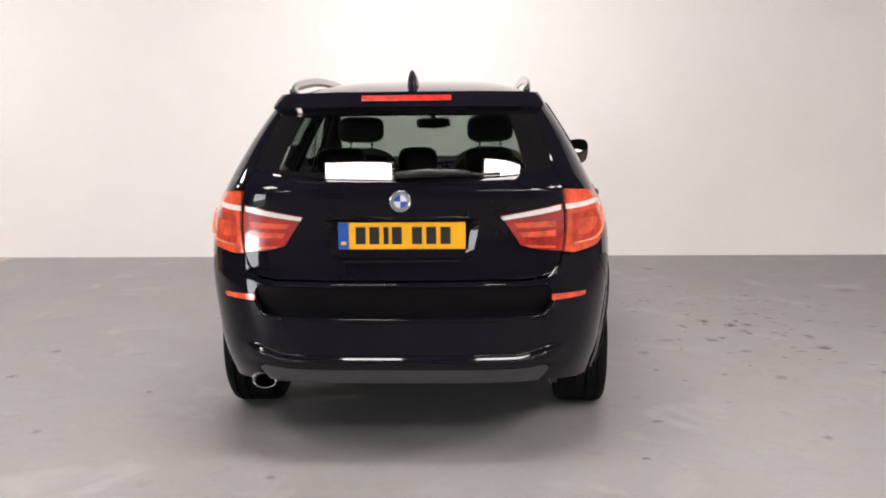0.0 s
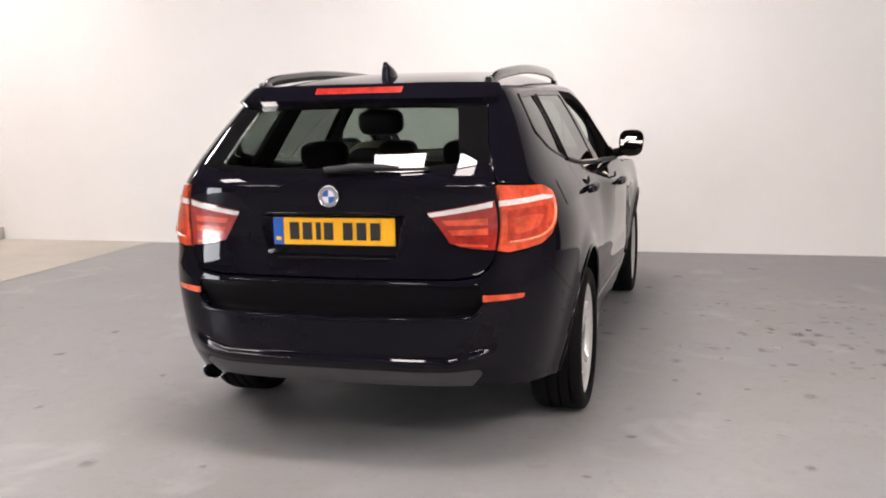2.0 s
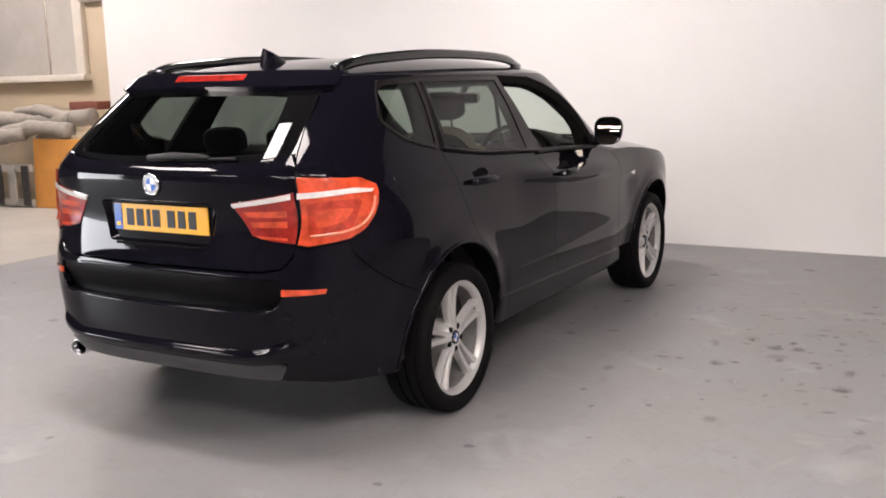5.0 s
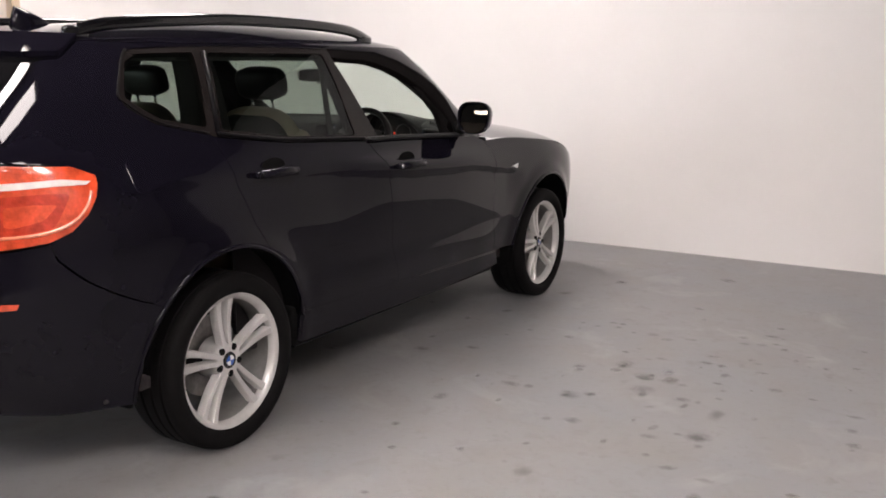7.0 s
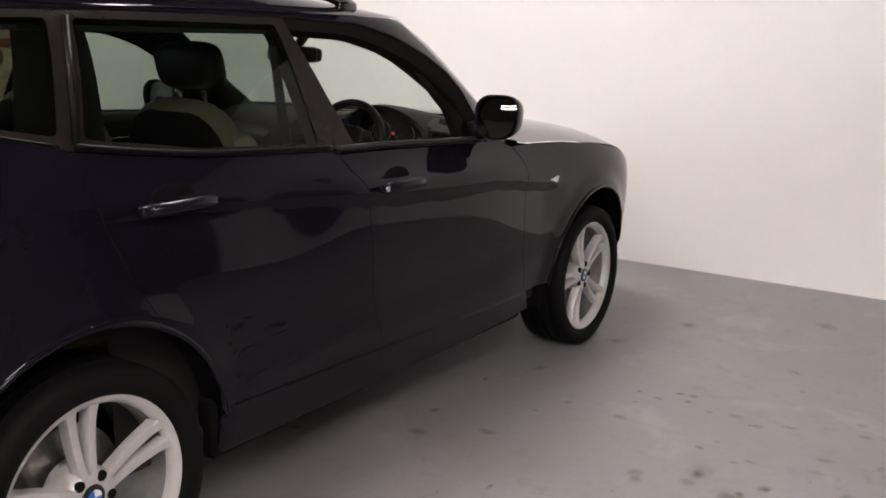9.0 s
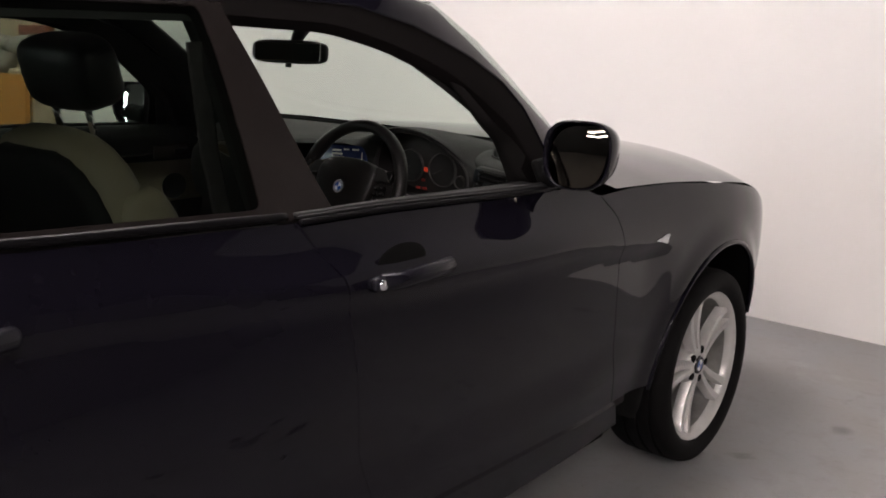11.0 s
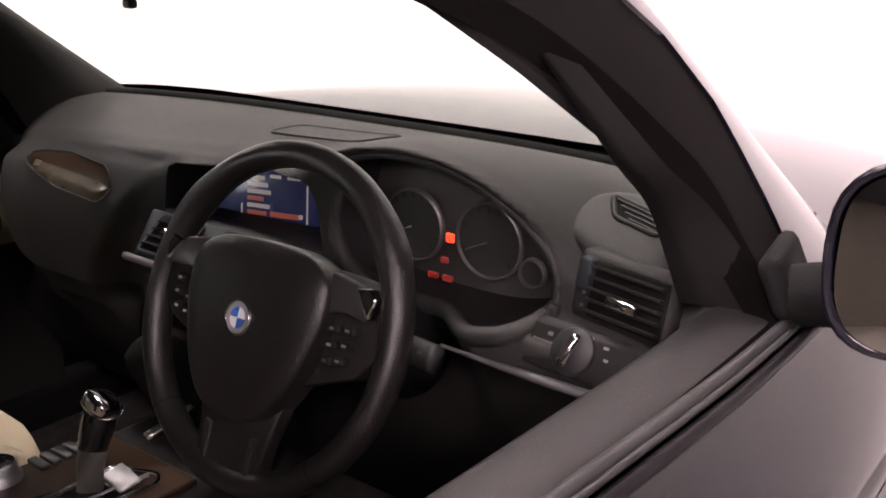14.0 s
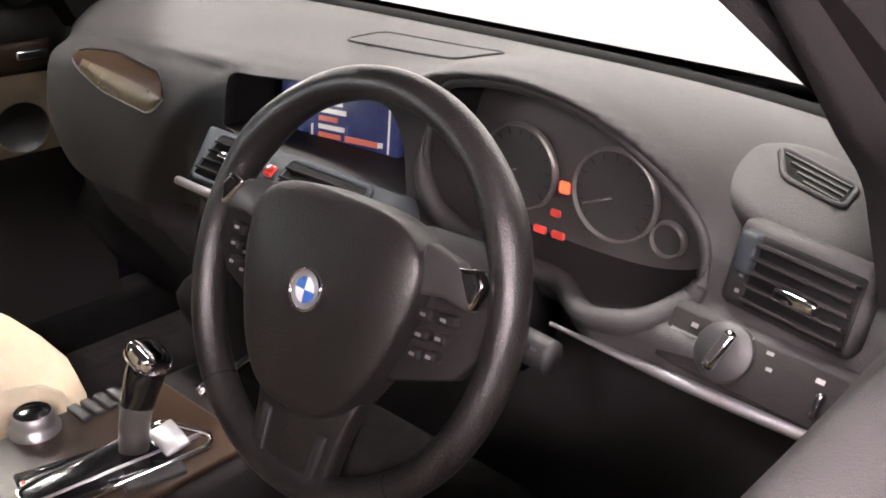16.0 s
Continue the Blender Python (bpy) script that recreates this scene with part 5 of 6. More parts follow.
def dial_rim(p, r=1.0):
    """A point of the opening for the dials, drawn in towards its middle by r."""
    return (DIAL_MID[0] + (p.x - DIAL_MID[0]) * r, DIAL_MID[1] + (p.z - DIAL_MID[1]) * r)


dial_hole = [dial_rim(p) for p in EGG]
BAY = [(-0.106, 1.076), (-0.112, 0.999), (0.236, 0.999), (0.224, 1.062), (0.200, 1.092), (0.10, 1.098)]
bay_hole = rounded(BAY, [0.010, 0.008, 0.008, 0.02, 0.012, 0.02])
across_x = [-0.78 + 1.57 * k / 40 for k in range(41)]
dash_line = [(x, face_foot(x)) for x in across_x] + [(x, DASH_TOP) for x in across_x[::-1]]
dash = sheet("dashboard", dash_at, dash_line, DASH, car, holes=[dial_hole, bay_hole], step=0.0095, thick=0.004, label="dark grey soft-touch dashboard")
low_rows = []
for i in range(81):
    x = -0.78 + 1.57 * i / 80
    foot, under = face_foot(x), face_depth(x, face_foot(x))
    low_rows.append([(x, under + 0.002, foot + 0.001), (x, under + 0.022, foot - 0.010), (x, under + 0.032, foot - 0.05), (x, max(1.86, under + 0.03), 0.78), (x, 1.94, 0.66), (x, 2.02, 0.52), (x, 2.25, 0.40), (x, 2.45, 0.34)])
skin("lower_dash", low_rows, DASH_LOW, dash)
part("screen_edge", tube(smooth_path([(x, screen_foot(x) - 0.005, 1.092) for x in (-0.78, -0.6, -0.4, -0.2, 0, 0.2, 0.4, 0.6, 0.78)], 6), 0.016, 8), LINER, dash)
# slim raised speaker grille on top of the dash
sheet("top_speaker", dash_at, rounded([(-0.02, 1.196), (0.215, 1.200), (0.225, 1.262), (-0.01, 1.258)], 0.018), DASH, dash, step=0.02, lift=0.0012, thick=0.003, label="flat speaker grille let into the dashboard")
part("speaker_edge", tube([Vector(dash_at(*p)) + Vector((0, 0, 0.001)) for p in densify(rounded([(-0.02, 1.196), (0.215, 1.200), (0.225, 1.262), (-0.01, 1.258)], 0.018), 0.02)], 0.002, 6, closed=True), DASH, dash)
# the display's bay: cheeks, floor and roof running back from the opening
rows = []
for p in densify(bay_hole, 0.012) + [bay_hole[0]]:
    front = Vector(dash_at(*p))
    back = Vector((0.045 + (p[0] - 0.045) * (0.78 if p[0] > 0 else 0.90), 1.932, 1.030 + (p[1] - 1.030) * 0.86))
    rows.append([front, front.lerp(back, 0.10), front.lerp(back, 0.55), back])
skin("display_bay", rows, DASH, dash, "dark recess round the display")
part("bay_back", box(0.03, 1.936, 1.025, 0.40, 0.006, 0.12, 0.002), DASH, dash, smooth=False)

# dials
DIAL_PANEL = material("grey_dial_panel", (0.026, 0.0245, 0.0235), rough=0.5, vary=0.1, scale=20)
bm = bmesh.new()
bm.faces.new([bm.verts.new((dial_rim(p, 0.95)[0], 1.884, dial_rim(p, 0.95)[1])) for p in EGG])
dials = part("dial_panel", bm, DIAL_PANEL, dash, smooth=False)
AMBER = material("amber_tell_tale", (1.0, 0.085, 0.03), rough=0.5, vary=0.0, emit=0.26)
DIM_RED = material("dim_red_print", (0.35, 0.03, 0.02), rough=0.5, vary=0.0, emit=0.04)
DIM_SILVER = material("dull_dial_rim", (0.10, 0.10, 0.095), rough=0.4, metal=0.5, vary=0.1, scale=30)
DIAL = material("dial_face", (0.019, 0.0185, 0.0178), rough=0.45, vary=0.1, scale=30)
for x, z, r in ((0.348, 1.051, 0.045), (0.464, 1.051, 0.046), (0.526, 1.024, 0.0165)):
    y = 1.874
    bm = lathe([(0.0, 0.0), (0.0, r)], 48, "Y")
    bmesh.ops.transform(bm, matrix=Matrix.Translation((x, y, z)), verts=bm.verts)
    dial = part("dial", bm, DIAL, dash, "dark round dial with a silver rim")
    bm = lathe([(0.004, r - 0.0015), (-0.005, r - 0.0005), (-0.006, r + 0.0006), (0.004, r + 0.0018)], 48, "Y")
    bmesh.ops.transform(bm, matrix=Matrix.Translation((x, y, z)), verts=bm.verts)
    part("dial_rim", bm, DIM_SILVER, dial)
    if r > 0.03:
        part("needle", box(x - 0.016, y - 0.006, z - 0.008, 0.034, 0.002, 0.0018, 0, pose(0, 0, 0, 0, -24, 0)), DIM_SILVER, dial)
        for k in range(13):
            a = radians(-40 + 260 * k / 12)
            part("tick", box(x + 0.039 * math.cos(a), y - 0.002, z + 0.039 * math.sin(a), 0.007, 0.001, 0.0016, 0, pose(0, 0, 0, 0, -math.degrees(a), 0)), DASH, dial, smooth=False)
part("warning_light", box(0.411, 1.866, 1.047, 0.012, 0.002, 0.012, 0.002), AMBER, dash, "lit orange warning light")
for x in (0.383, 0.406):
    part("tell_tale", box(x, 1.868, 0.993, 0.016, 0.002, 0.008, 0.002), DIM_RED, dash)
part("tell_tale", box(0.401, 1.868, 1.016, 0.012, 0.002, 0.008, 0.002), DIM_RED, dash)
# inside of the dial hood, with the recess's shade put into its colour
rows = []
for a in EGG + EGG[:1]:
    front = dash_at(*dial_rim(a))
    row = [front]
    for y, r in ((1.838, 0.985), (1.862, 0.96), (1.886, 0.93)):
        x, z = dial_rim(a, r)
        row.append((x, max(y, front[1] + 0.004), z))
    rows.append(row)
skin("hood_lining", rows, HOOD, dash, "inside of the dial hood, blackened to deepen its shade")
# hood lip round the dials
lip = [Vector(dash_at(*dial_rim(a, 1.03))) + Vector((0, -0.004, 0)) for a in EGG[44:75] + EGG[:4]]
part("dial_hood_edge", tube([Vector(dash_at(*dial_rim(a, 1.004))) + Vector((0, -0.001, 0.0)) for a in EGG], 0.0055, 8, closed=True), DASH, dash)
line = smooth_path(lip, 3)
part("dial_hood_rim", tube(line, 0.011, 10, radii=[0.0015 + 0.0095 * step_up(min(k, len(line) - 1 - k) / 16) for k in range(len(line))]), DASH, dash)

# display and its surround
SCREEN_BLUE = material("display_blue", (0.026, 0.036, 0.105), rough=0.25, vary=0.4, scale=20, emit=0.065)
SCREEN_TEXT = material("display_text", (0.55, 0.53, 0.50), rough=0.4, vary=0.0, emit=0.085)
SCREEN_RED = material("display_red", (0.42, 0.10, 0.06), rough=0.4, vary=0.0, emit=0.10)
FACE = Matrix.Translation((0.038, 1.905, 1.022)) @ pose(0, 0, 0, -8, -3, 4)


def on_display(name, x, z, w, h, mat, lift=0.0075):
    part(name, box(*(FACE @ Vector((x, -lift, z))), w, 0.002, h, 0, FACE.to_3x3().to_4x4()), mat, display, smooth=False)


display = part("display", box(*FACE.translation, 0.206, 0.012, 0.104, 0.003, FACE.to_3x3().to_4x4()), SCREEN_BLUE, dash, "lit blue navigation display")
for k, w in enumerate((0.034, 0.040, 0.046, 0.032, 0.044, 0.038, 0.030)):
    on_display("display_line", -0.014 + w / 2 - 0.016, 0.036 - 0.0105 * k, w, 0.0058, SCREEN_RED if k in (3, 5) else SCREEN_TEXT)
on_display("display_line", 0.044, -0.016, 0.055, 0.007, SCREEN_RED)
on_display("display_line", 0.076, -0.015, 0.006, 0.006, SCREEN_TEXT, 0.0082)
on_display("display_rule", 0.088, 0.004, 0.0016, 0.056, SCREEN_TEXT)
on_display("display_rule", -0.042, -0.020, 0.0016, 0.030, SCREEN_TEXT)
for x, w in ((0.026, 0.020), (0.062, 0.024), (-0.060, 0.018)):
    on_display("display_line", x, 0.0395, w, 0.0045, SCREEN_TEXT)
part("display_bezel", box(*(FACE @ Vector((-0.004, 0.010, 0))), 0.250, 0.012, 0.112, 0.006, FACE.to_3x3().to_4x4()), GLOSS, dash)

# centre vents on a sloping grey panel between two bright strips
VENT_GREY = material("blue_grey_vent_surround", (0.016, 0.020, 0.0235), spec=0.15, rough=0.6, vary=0.08, scale=12, grain=0.1, grain_scale=600)
SLOPE = Matrix.Translation((0.066, 1.7835, 0.9795)) @ pose(0, 0, 0, -52, 0, 0)
turn = SLOPE.to_3x3().to_4x4()
panel_rows = []
for v, y in ((0.046, 0.030), (0.043, 0.004), (0.038, 0.0), (0.0, 0.0), (-0.036, 0.0), (-0.041, 0.003), (-0.043, 0.040)):
    wide = 0.178 + 0.45 * v
    panel_rows.append([SLOPE @ Vector((wide * (2 * k / 24 - 1) * (1.0 if 0 < k < 24 else 1.01), y + (0.0 if 0 < k < 24 else 0.03), v)) for k in range(25)])
stack = skin("vent_panel", panel_rows, VENT_GREY, dash, "blue-grey air vent surround")
for x, w in ((-0.096, 0.092), (0.064, 0.136)):
    vent = part("centre_vent", box(*(SLOPE @ Vector((x, -0.001, 0.0))), w, 0.010, 0.064, 0.004, turn), LINER, stack, "dark air vent with slats")
    ring_line = rounded([(x - w / 2, -0.033), (x + w / 2, -0.033), (x + w / 2, 0.033), (x - w / 2, 0.033)], 0.010)
    part("vent_frame", tube([SLOPE @ Vector((a, -0.003, b)) for a, b in ring_line], 0.0042, 8, closed=True), VENT_GREY, vent)
    for k in range(4):
        part("slat", box(*(SLOPE @ Vector((x, -0.006, -0.020 + 0.0135 * k))), w - 0.008, 0.012, 0.0028, 0.001, turn @ pose(0, 0, 0, 25, 0, 0)), LINER, vent, smooth=False)
    part("vent_tab", box(*(SLOPE @ Vector((x + 0.004, -0.014, 0.002))), 0.032, 0.008, 0.009, 0.002, turn), CHROME, vent)
part("hazard_button", box(*(SLOPE @ Vector((-0.026, -0.004, 0.010))), 0.016, 0.006, 0.016, 0.003, turn), RED_DEEP, stack)
part("lock_button", box(*(SLOPE @ Vector((-0.026, -0.004, -0.014))), 0.016, 0.006, 0.014, 0.003, turn), PLASTIC, stack)
for x0, x1, y, z, r in ((-0.100, 0.222, 1.750, 0.950, 0.0058),):
    part("bright_strip", tube([(x0 + (x1 - x0) * k / 8, y, z) for k in range(9)], r, 8), SILVER_TRIM, dash, "satin silver trim strip")
radio = part("radio_panel", box(0.0, 1.800, 0.868, 0.25, 0.03, 0.13, 0.008, pose(0, 0, 0, -14, 0, 0)), GLOSS, dash)
for k in range(6):
    part("radio_button", box(-0.085 + 0.034 * k, 1.782, 0.880, 0.026, 0.006, 0.012, 0.002, pose(0, 0, 0, -14, 0, 0)), DASH_LOW, radio)
# passenger side trim: a walnut leaf let into the face
rows = []
for i in range(25):
    a = i / 24
    x = -0.490 + 0.262 * a
    mid, half = 1.034 - 0.016 * a, 0.0255 * min(1.0, (1 - a) * 9, 0.02 + a * 2.2) ** 0.6 + 0.001
    rows.append([(x, dash_at(x, mid + half * v)[1] - 0.006 * (1 - v * v) - 0.003, dash_at(x, mid + half * v)[2]) for v in (-1, -0.6, -0.2, 0.2, 0.6, 1)])
trim = skin("wood_trim", rows, WOOD, dash, "polished dark walnut trim strip")
# reflection of the cream seat, laid over the lower part as a beige skin
skin("trim_reflection", [[(p[0], p[1] - 0.0022, p[2]) for p in r[:4]] for r in rows[4:]], SEAT_REFLECTION, trim, "beige seat reflection painted on the lower part of the trim")
part("trim_edge", tube([(r[0][0], r[0][1] - 0.001, r[0][2] - 0.001) for r in rows], 0.0016, 8), SILVER_TRIM, trim)
part("trim_edge", tube([(r[-1][0], r[-1][1] - 0.002, r[-1][2] + 0.001) for r in rows], 0.002, 8), DASH_LOW, trim)

# right-hand vent, demister pod, light switches and strip
aim = Matrix.Translation((0.676, 1.816, 1.044)) @ pose(0, 0, 0, -10, 3, -8)
turn = aim.to_3x3().to_4x4()
vent = part("side_vent", box(*(aim @ Vector((-0.008, 0.014, 0))), 0.122, 0.030, 0.078, 0.010, turn), DASH, dash, "air vent with dark slats")
part("vent_hollow", box(*(aim @ Vector((0.002, -0.002, 0))), 0.092, 0.006, 0.062, 0.003, turn), LINER, vent)
for k in range(5):
    part("slat", box(*(aim @ Vector((0.002, -0.008, -0.024 + 0.012 * k))), 0.088, 0.014, 0.0036, 0.001, turn @ pose(0, 0, 0, -14, 0, 0)), HOOD, vent, smooth=False)
part("vent_tab", box(*(aim @ Vector((0.006, -0.018, -0.004))), 0.038, 0.008, 0.012, 0.003, turn), CHROME, vent, "bright vent tab")
part("vent_wheel", box(*(aim @ Vector((-0.050, -0.005, 0.014))), 0.018, 0.016, 0.036, 0.004, turn), VENT_GREY, vent)
for z in (-0.008, -0.022):
    part("vent_mark", box(*(aim @ Vector((-0.052, -0.0015, z))), 0.004, 0.001, 0.003, 0, turn), SILVER_TRIM, vent, smooth=False)
aim = Matrix.Translation((0.640, 1.914, 1.078)) @ pose(0, 0, 0, 12, 13, -4)
turn = aim.to_3x3().to_4x4()
pod = part("demister_pod", cushion(*aim.translation, 0.172, 0.136, 0.046, turn, power=2.7, rings=18, steps=48), DASH, dash, "oval grey demister outlet")
slot = rounded([(-0.056, 0.022), (0.022, 0.022), (0.028, -0.014), (-0.028, -0.016)], 0.010)
bm = bmesh.new()
low, high = [bm.verts.new(aim @ Vector((x, y, 0.014))) for x, y in slot], [bm.verts.new(aim @ Vector((x, y, 0.0245))) for x, y in slot]
bm.faces.new(high)
for k in range(len(slot)):
    bm.faces.new((low[k], low[(k + 1) % len(slot)], high[(k + 1) % len(slot)], high[k]))
bmesh.ops.recalc_face_normals(bm, faces=bm.faces)
part("demister_slot", bm, LINER, pod, smooth=False)
part("slot_rim", tube([aim @ Vector((x, y, 0.0235)) for x, y in slot], 0.0032, 6, closed=True), DASH, pod)
for k in range(4):
    y = 0.015 - 0.0085 * k
    part("slat", box(*(aim @ Vector((-0.014 + 0.006 * k, y, 0.0245))), 0.064 - 0.010 * k, 0.0026, 0.004, 0, turn), PLASTIC, pod, smooth=False)
aim = Matrix.Translation((0.668, 1.786, 0.980)) @ pose(0, 0, 0, -30, 1, -5)
turn = aim.to_3x3().to_4x4()
panel = part("light_switch_panel", box(*aim.translation, 0.190, 0.024, 0.060, 0.012, turn), DASH_LOW, dash, "dark grey light switch panel")
part("switch_face", box(*(aim @ Vector((0.0, -0.0115, -0.002))), 0.172, 0.004, 0.046, 0.0015, turn), HOOD, panel)
bm = lathe([(-0.006, 0.0), (-0.006, 0.024), (-0.004, 0.0255), (0.0, 0.026)], 40, "Y")
bmesh.ops.transform(bm, matrix=aim @ Matrix.Translation((-0.029, -0.013, 0.002)), verts=bm.verts)
knob = part("light_knob", bm, PLASTIC, panel, "round light knob with silver grip")
part("knob_grip", box(*(aim @ Vector((-0.029, -0.024, 0.002))), 0.012, 0.012, 0.038, 0.005, turn @ pose(0, 0, 0, 0, 14, 0), 3), CHROME, knob)
part("grip_inlay", box(*(aim @ Vector((-0.029, -0.0302, 0.003))), 0.006, 0.001, 0.026, 0, turn @ pose(0, 0, 0, 0, 14, 0)), DASH_LOW, knob, smooth=False)
for x, z, w, h in ((-0.062, 0.012, 0.006, 0.004), (-0.066, 0.003, 0.030, 0.0022), (-0.062, -0.008, 0.008, 0.004), (-0.032, 0.0205, 0.007, 0.003), (-0.014, 0.0205, 0.006, 0.003), (0.006, 0.016, 0.006, 0.003), (0.010, 0.004, 0.005, 0.003), (0.050, 0.012, 0.007, 0.004)):
    part("switch_mark", box(*(aim @ Vector((x, -0.0142, z))), w, 0.001, h, 0, turn), SILVER_TRIM, panel, smooth=False)
part("dimmer_wheel", box(*(aim @ Vector((0.055, -0.014, -0.006))), 0.008, 0.008, 0.022, 0.003, turn), GLOSS, panel)
strip = smooth_path([(0.470, 1.772, 0.953), (0.54, 1.771, 0.951), (0.60, 1.769, 0.951), (0.66, 1.766, 0.952), (0.735, 1.760, 0.956)], 6)
part("bright_strip", tube(strip, 0.0058, 8, radii=[0.0022 + 0.0036 * step_up(k / 14) for k in range(len(strip))]), SILVER_TRIM, dash, "satin silver trim strip")
part("strip_hook", tube(smooth_path([(0.735, 1.760, 0.956), (0.746, 1.764, 0.975), (0.756, 1.775, 0.992), (0.770, 1.785, 1.002)], 5), 0.003, 8), SILVER_TRIM, dash)

# steering wheel
HUBC = Vector((0.370, 1.602, 1.017))
PLANE = Matrix.Translation(HUBC) @ Matrix.Rotation(radians(-22.0), 4, "X")  # local x right, z up the wheel, -y to the driver


def wheel_ring():
    bm = bmesh.new()
    rows = []
    for k in range(96):
        a = 2 * math.pi * k / 96
        thumb = 0.0022 * (math.exp(-((math.degrees(a) - 35) / 12) ** 2) + math.exp(-((math.degrees(a) - 145) / 12) ** 2))
        rows.append([bm.verts.new(PLANE @ Vector(((0.1735 + (0.0150 + thumb) * math.cos(b)) * math.cos(a), (0.0175 + thumb) * math.sin(b), (0.1735 + (0.0150 + thumb) * math.cos(b)) * math.sin(a)))) for b in [2 * math.pi * j / 16 for j in range(16)]])
    for k in range(96):
        for j in range(16):
            bm.faces.new((rows[k][j], rows[k][(j + 1) % 16], rows[(k + 1) % 96][(j + 1) % 16], rows[(k + 1) % 96][j]))
    bmesh.ops.recalc_face_normals(bm, faces=bm.faces)
    return bm


steering = part("steering_wheel", wheel_ring(), LEATHER_BLACK, car, "black leather three-spoke steering wheel")
for a in (35, 145, -48, -132):
    c, s = math.cos(radians(a)), math.sin(radians(a))
    bm = lathe([(-0.0006, 0.0157), (0.0006, 0.0157)], 16, "Z")
    bmesh.ops.transform(bm, matrix=PLANE @ Matrix.Translation((0.1735 * c, 0, 0.1735 * s)) @ Matrix.Rotation(-radians(a), 4, "Y") @ Matrix.Diagonal((1, 1.17, 1, 1)), verts=bm.verts)
    part("leather_seam", bm, LINER, steering)


def hub_at(a, r):
    """The air-bag cover: a rounded shield, domed towards the driver."""
    c, s = math.cos(a), math.sin(a)
    k = (abs(c) ** 3.4 + abs(s) ** 3.4) ** (-1 / 3.4)
    z = (0.074 if s > 0 else 0.112) * k * s * r
    w = 0.098 + 0.10 * min(z, 0.05) - (0.26 * max(0.0, -z) ** 1.1)
    return PLANE @ Vector((w * k * c * r, -0.024 - 0.016 * math.sqrt(max(0.0, 1 - r**2.5)), z + 0.004))


skin("airbag_cover", [[hub_at(2 * math.pi * k / 64, r) for k in range(64)] for r in (0.01, 0.3, 0.55, 0.75, 0.88, 0.95, 0.985, 1.0)] + [[PLANE @ (Vector((0, 0.032, 0)) + (PLANE.inverted() @ hub_at(2 * math.pi * k / 64, 1.0))) for k in range(64)]], LEATHER_BLACK, steering, "domed black air-bag cover", close=True)


def plate(points, y0, y1, edge=0.003):
    """A flat piece in the wheel's plane, with softened edges."""
    bm = bmesh.new()
    front = bm.faces.new([bm.verts.new((x, y0, z)) for x, z in points])
    out = bmesh.ops.extrude_face_region(bm, geom=[front])
    bmesh.ops.translate(bm, vec=(0, y1 - y0, 0), verts=[v for v in out["geom"] if isinstance(v, bmesh.types.BMVert)])
    bmesh.ops.recalc_face_normals(bm, faces=bm.faces)
    bmesh.ops.bevel(bm, geom=bm.edges[:], offset=edge, segments=2, profile=0.5, affect="EDGES")
    bmesh.ops.transform(bm, matrix=PLANE, verts=bm.verts)
    return bm


roundel(0.0185, 0.004, PLANE @ Vector((0.002, -0.0385, -0.004)), steering, PLANE.to_3x3().to_4x4() @ pose(0, 0, 0, 90, 0, 0))
SPOKE_GREY = material("grey_spoke_trim", (0.020, 0.0195, 0.019), rough=0.4, vary=0.1, scale=15, grain=0.1)
level = PLANE.to_3x3().to_4x4()
for side in (1, -1):
    arm = part("spoke", plate([(side * x, z) for x, z in ((0.075, 0.030), (0.120, 0.040), (0.168, 0.046), (0.168, 0.004), (0.140, -0.030), (0.075, -0.055))], -0.006, 0.012), HOOD, steering)
    part("spoke_trim", plate([(side * x, z) for x, z in ((0.092, 0.066), (0.126, 0.060), (0.150, 0.034), (0.146, 0.026), (0.120, 0.030), (0.090, 0.024))], -0.020, -0.004), SPOKE_GREY, steering, "grey spoke trim")
    part("spoke_paddle", plate([(side * x, z) for x, z in ((0.128, 0.056), (0.147, 0.060), (0.155, 0.050), (0.152, 0.030), (0.146, 0.030), (0.138, 0.044))], -0.022, -0.010, 0.002), CHROME, steering, "chrome-edged spoke insert")
    part("paddle_inlay", plate([(side * x, z) for x, z in ((0.134, 0.053), (0.146, 0.056), (0.152, 0.048), (0.149, 0.034), (0.142, 0.042))], -0.0235, -0.012, 0.001), LINER, steering)
    for x, z, w, h in ((0.106, 0.012, 0.016, 0.010), (0.126, 0.014, 0.016, 0.010), (0.107, -0.004, 0.017, 0.009), (0.126, -0.001, 0.013, 0.009), (0.106, -0.020, 0.014, 0.010), (0.122, -0.017, 0.013, 0.009)):
        key = part("spoke_button", box(*(PLANE @ Vector((side * x, -0.011, z))), w, 0.012, h, 0.003, level @ pose(0, 0, 0, 0, side * -8, 0)), HOOD, steering)
        part("button_mark", box(*(PLANE @ Vector((side * x, -0.0175, z))), 0.005, 0.001, 0.0025, 0, level), SILVER_TRIM, key, smooth=False)
part("lower_spoke", plate([(-0.062, -0.080), (0.062, -0.080), (0.052, -0.120), (0.046, -0.168), (-0.046, -0.168), (-0.052, -0.120)], -0.010, 0.010), LEATHER_BLACK, steering)
for side in (1, -1):
    part("lower_spoke_trim", plate([(side * x, z) for x, z in ((0.030, -0.122), (0.040, -0.120), (0.036, -0.160), (0.028, -0.160))], -0.013, -0.008, 0.001), PLASTIC, steering)
part("steering_column", tube([PLANE @ Vector((0, 0.02, 0)), PLANE @ Vector((0, 0.10, 0)), PLANE @ Vector((0, 0.26, -0.02))], 0.055, 16, radii=[0.060, 0.062, 0.065]), PLASTIC, car)
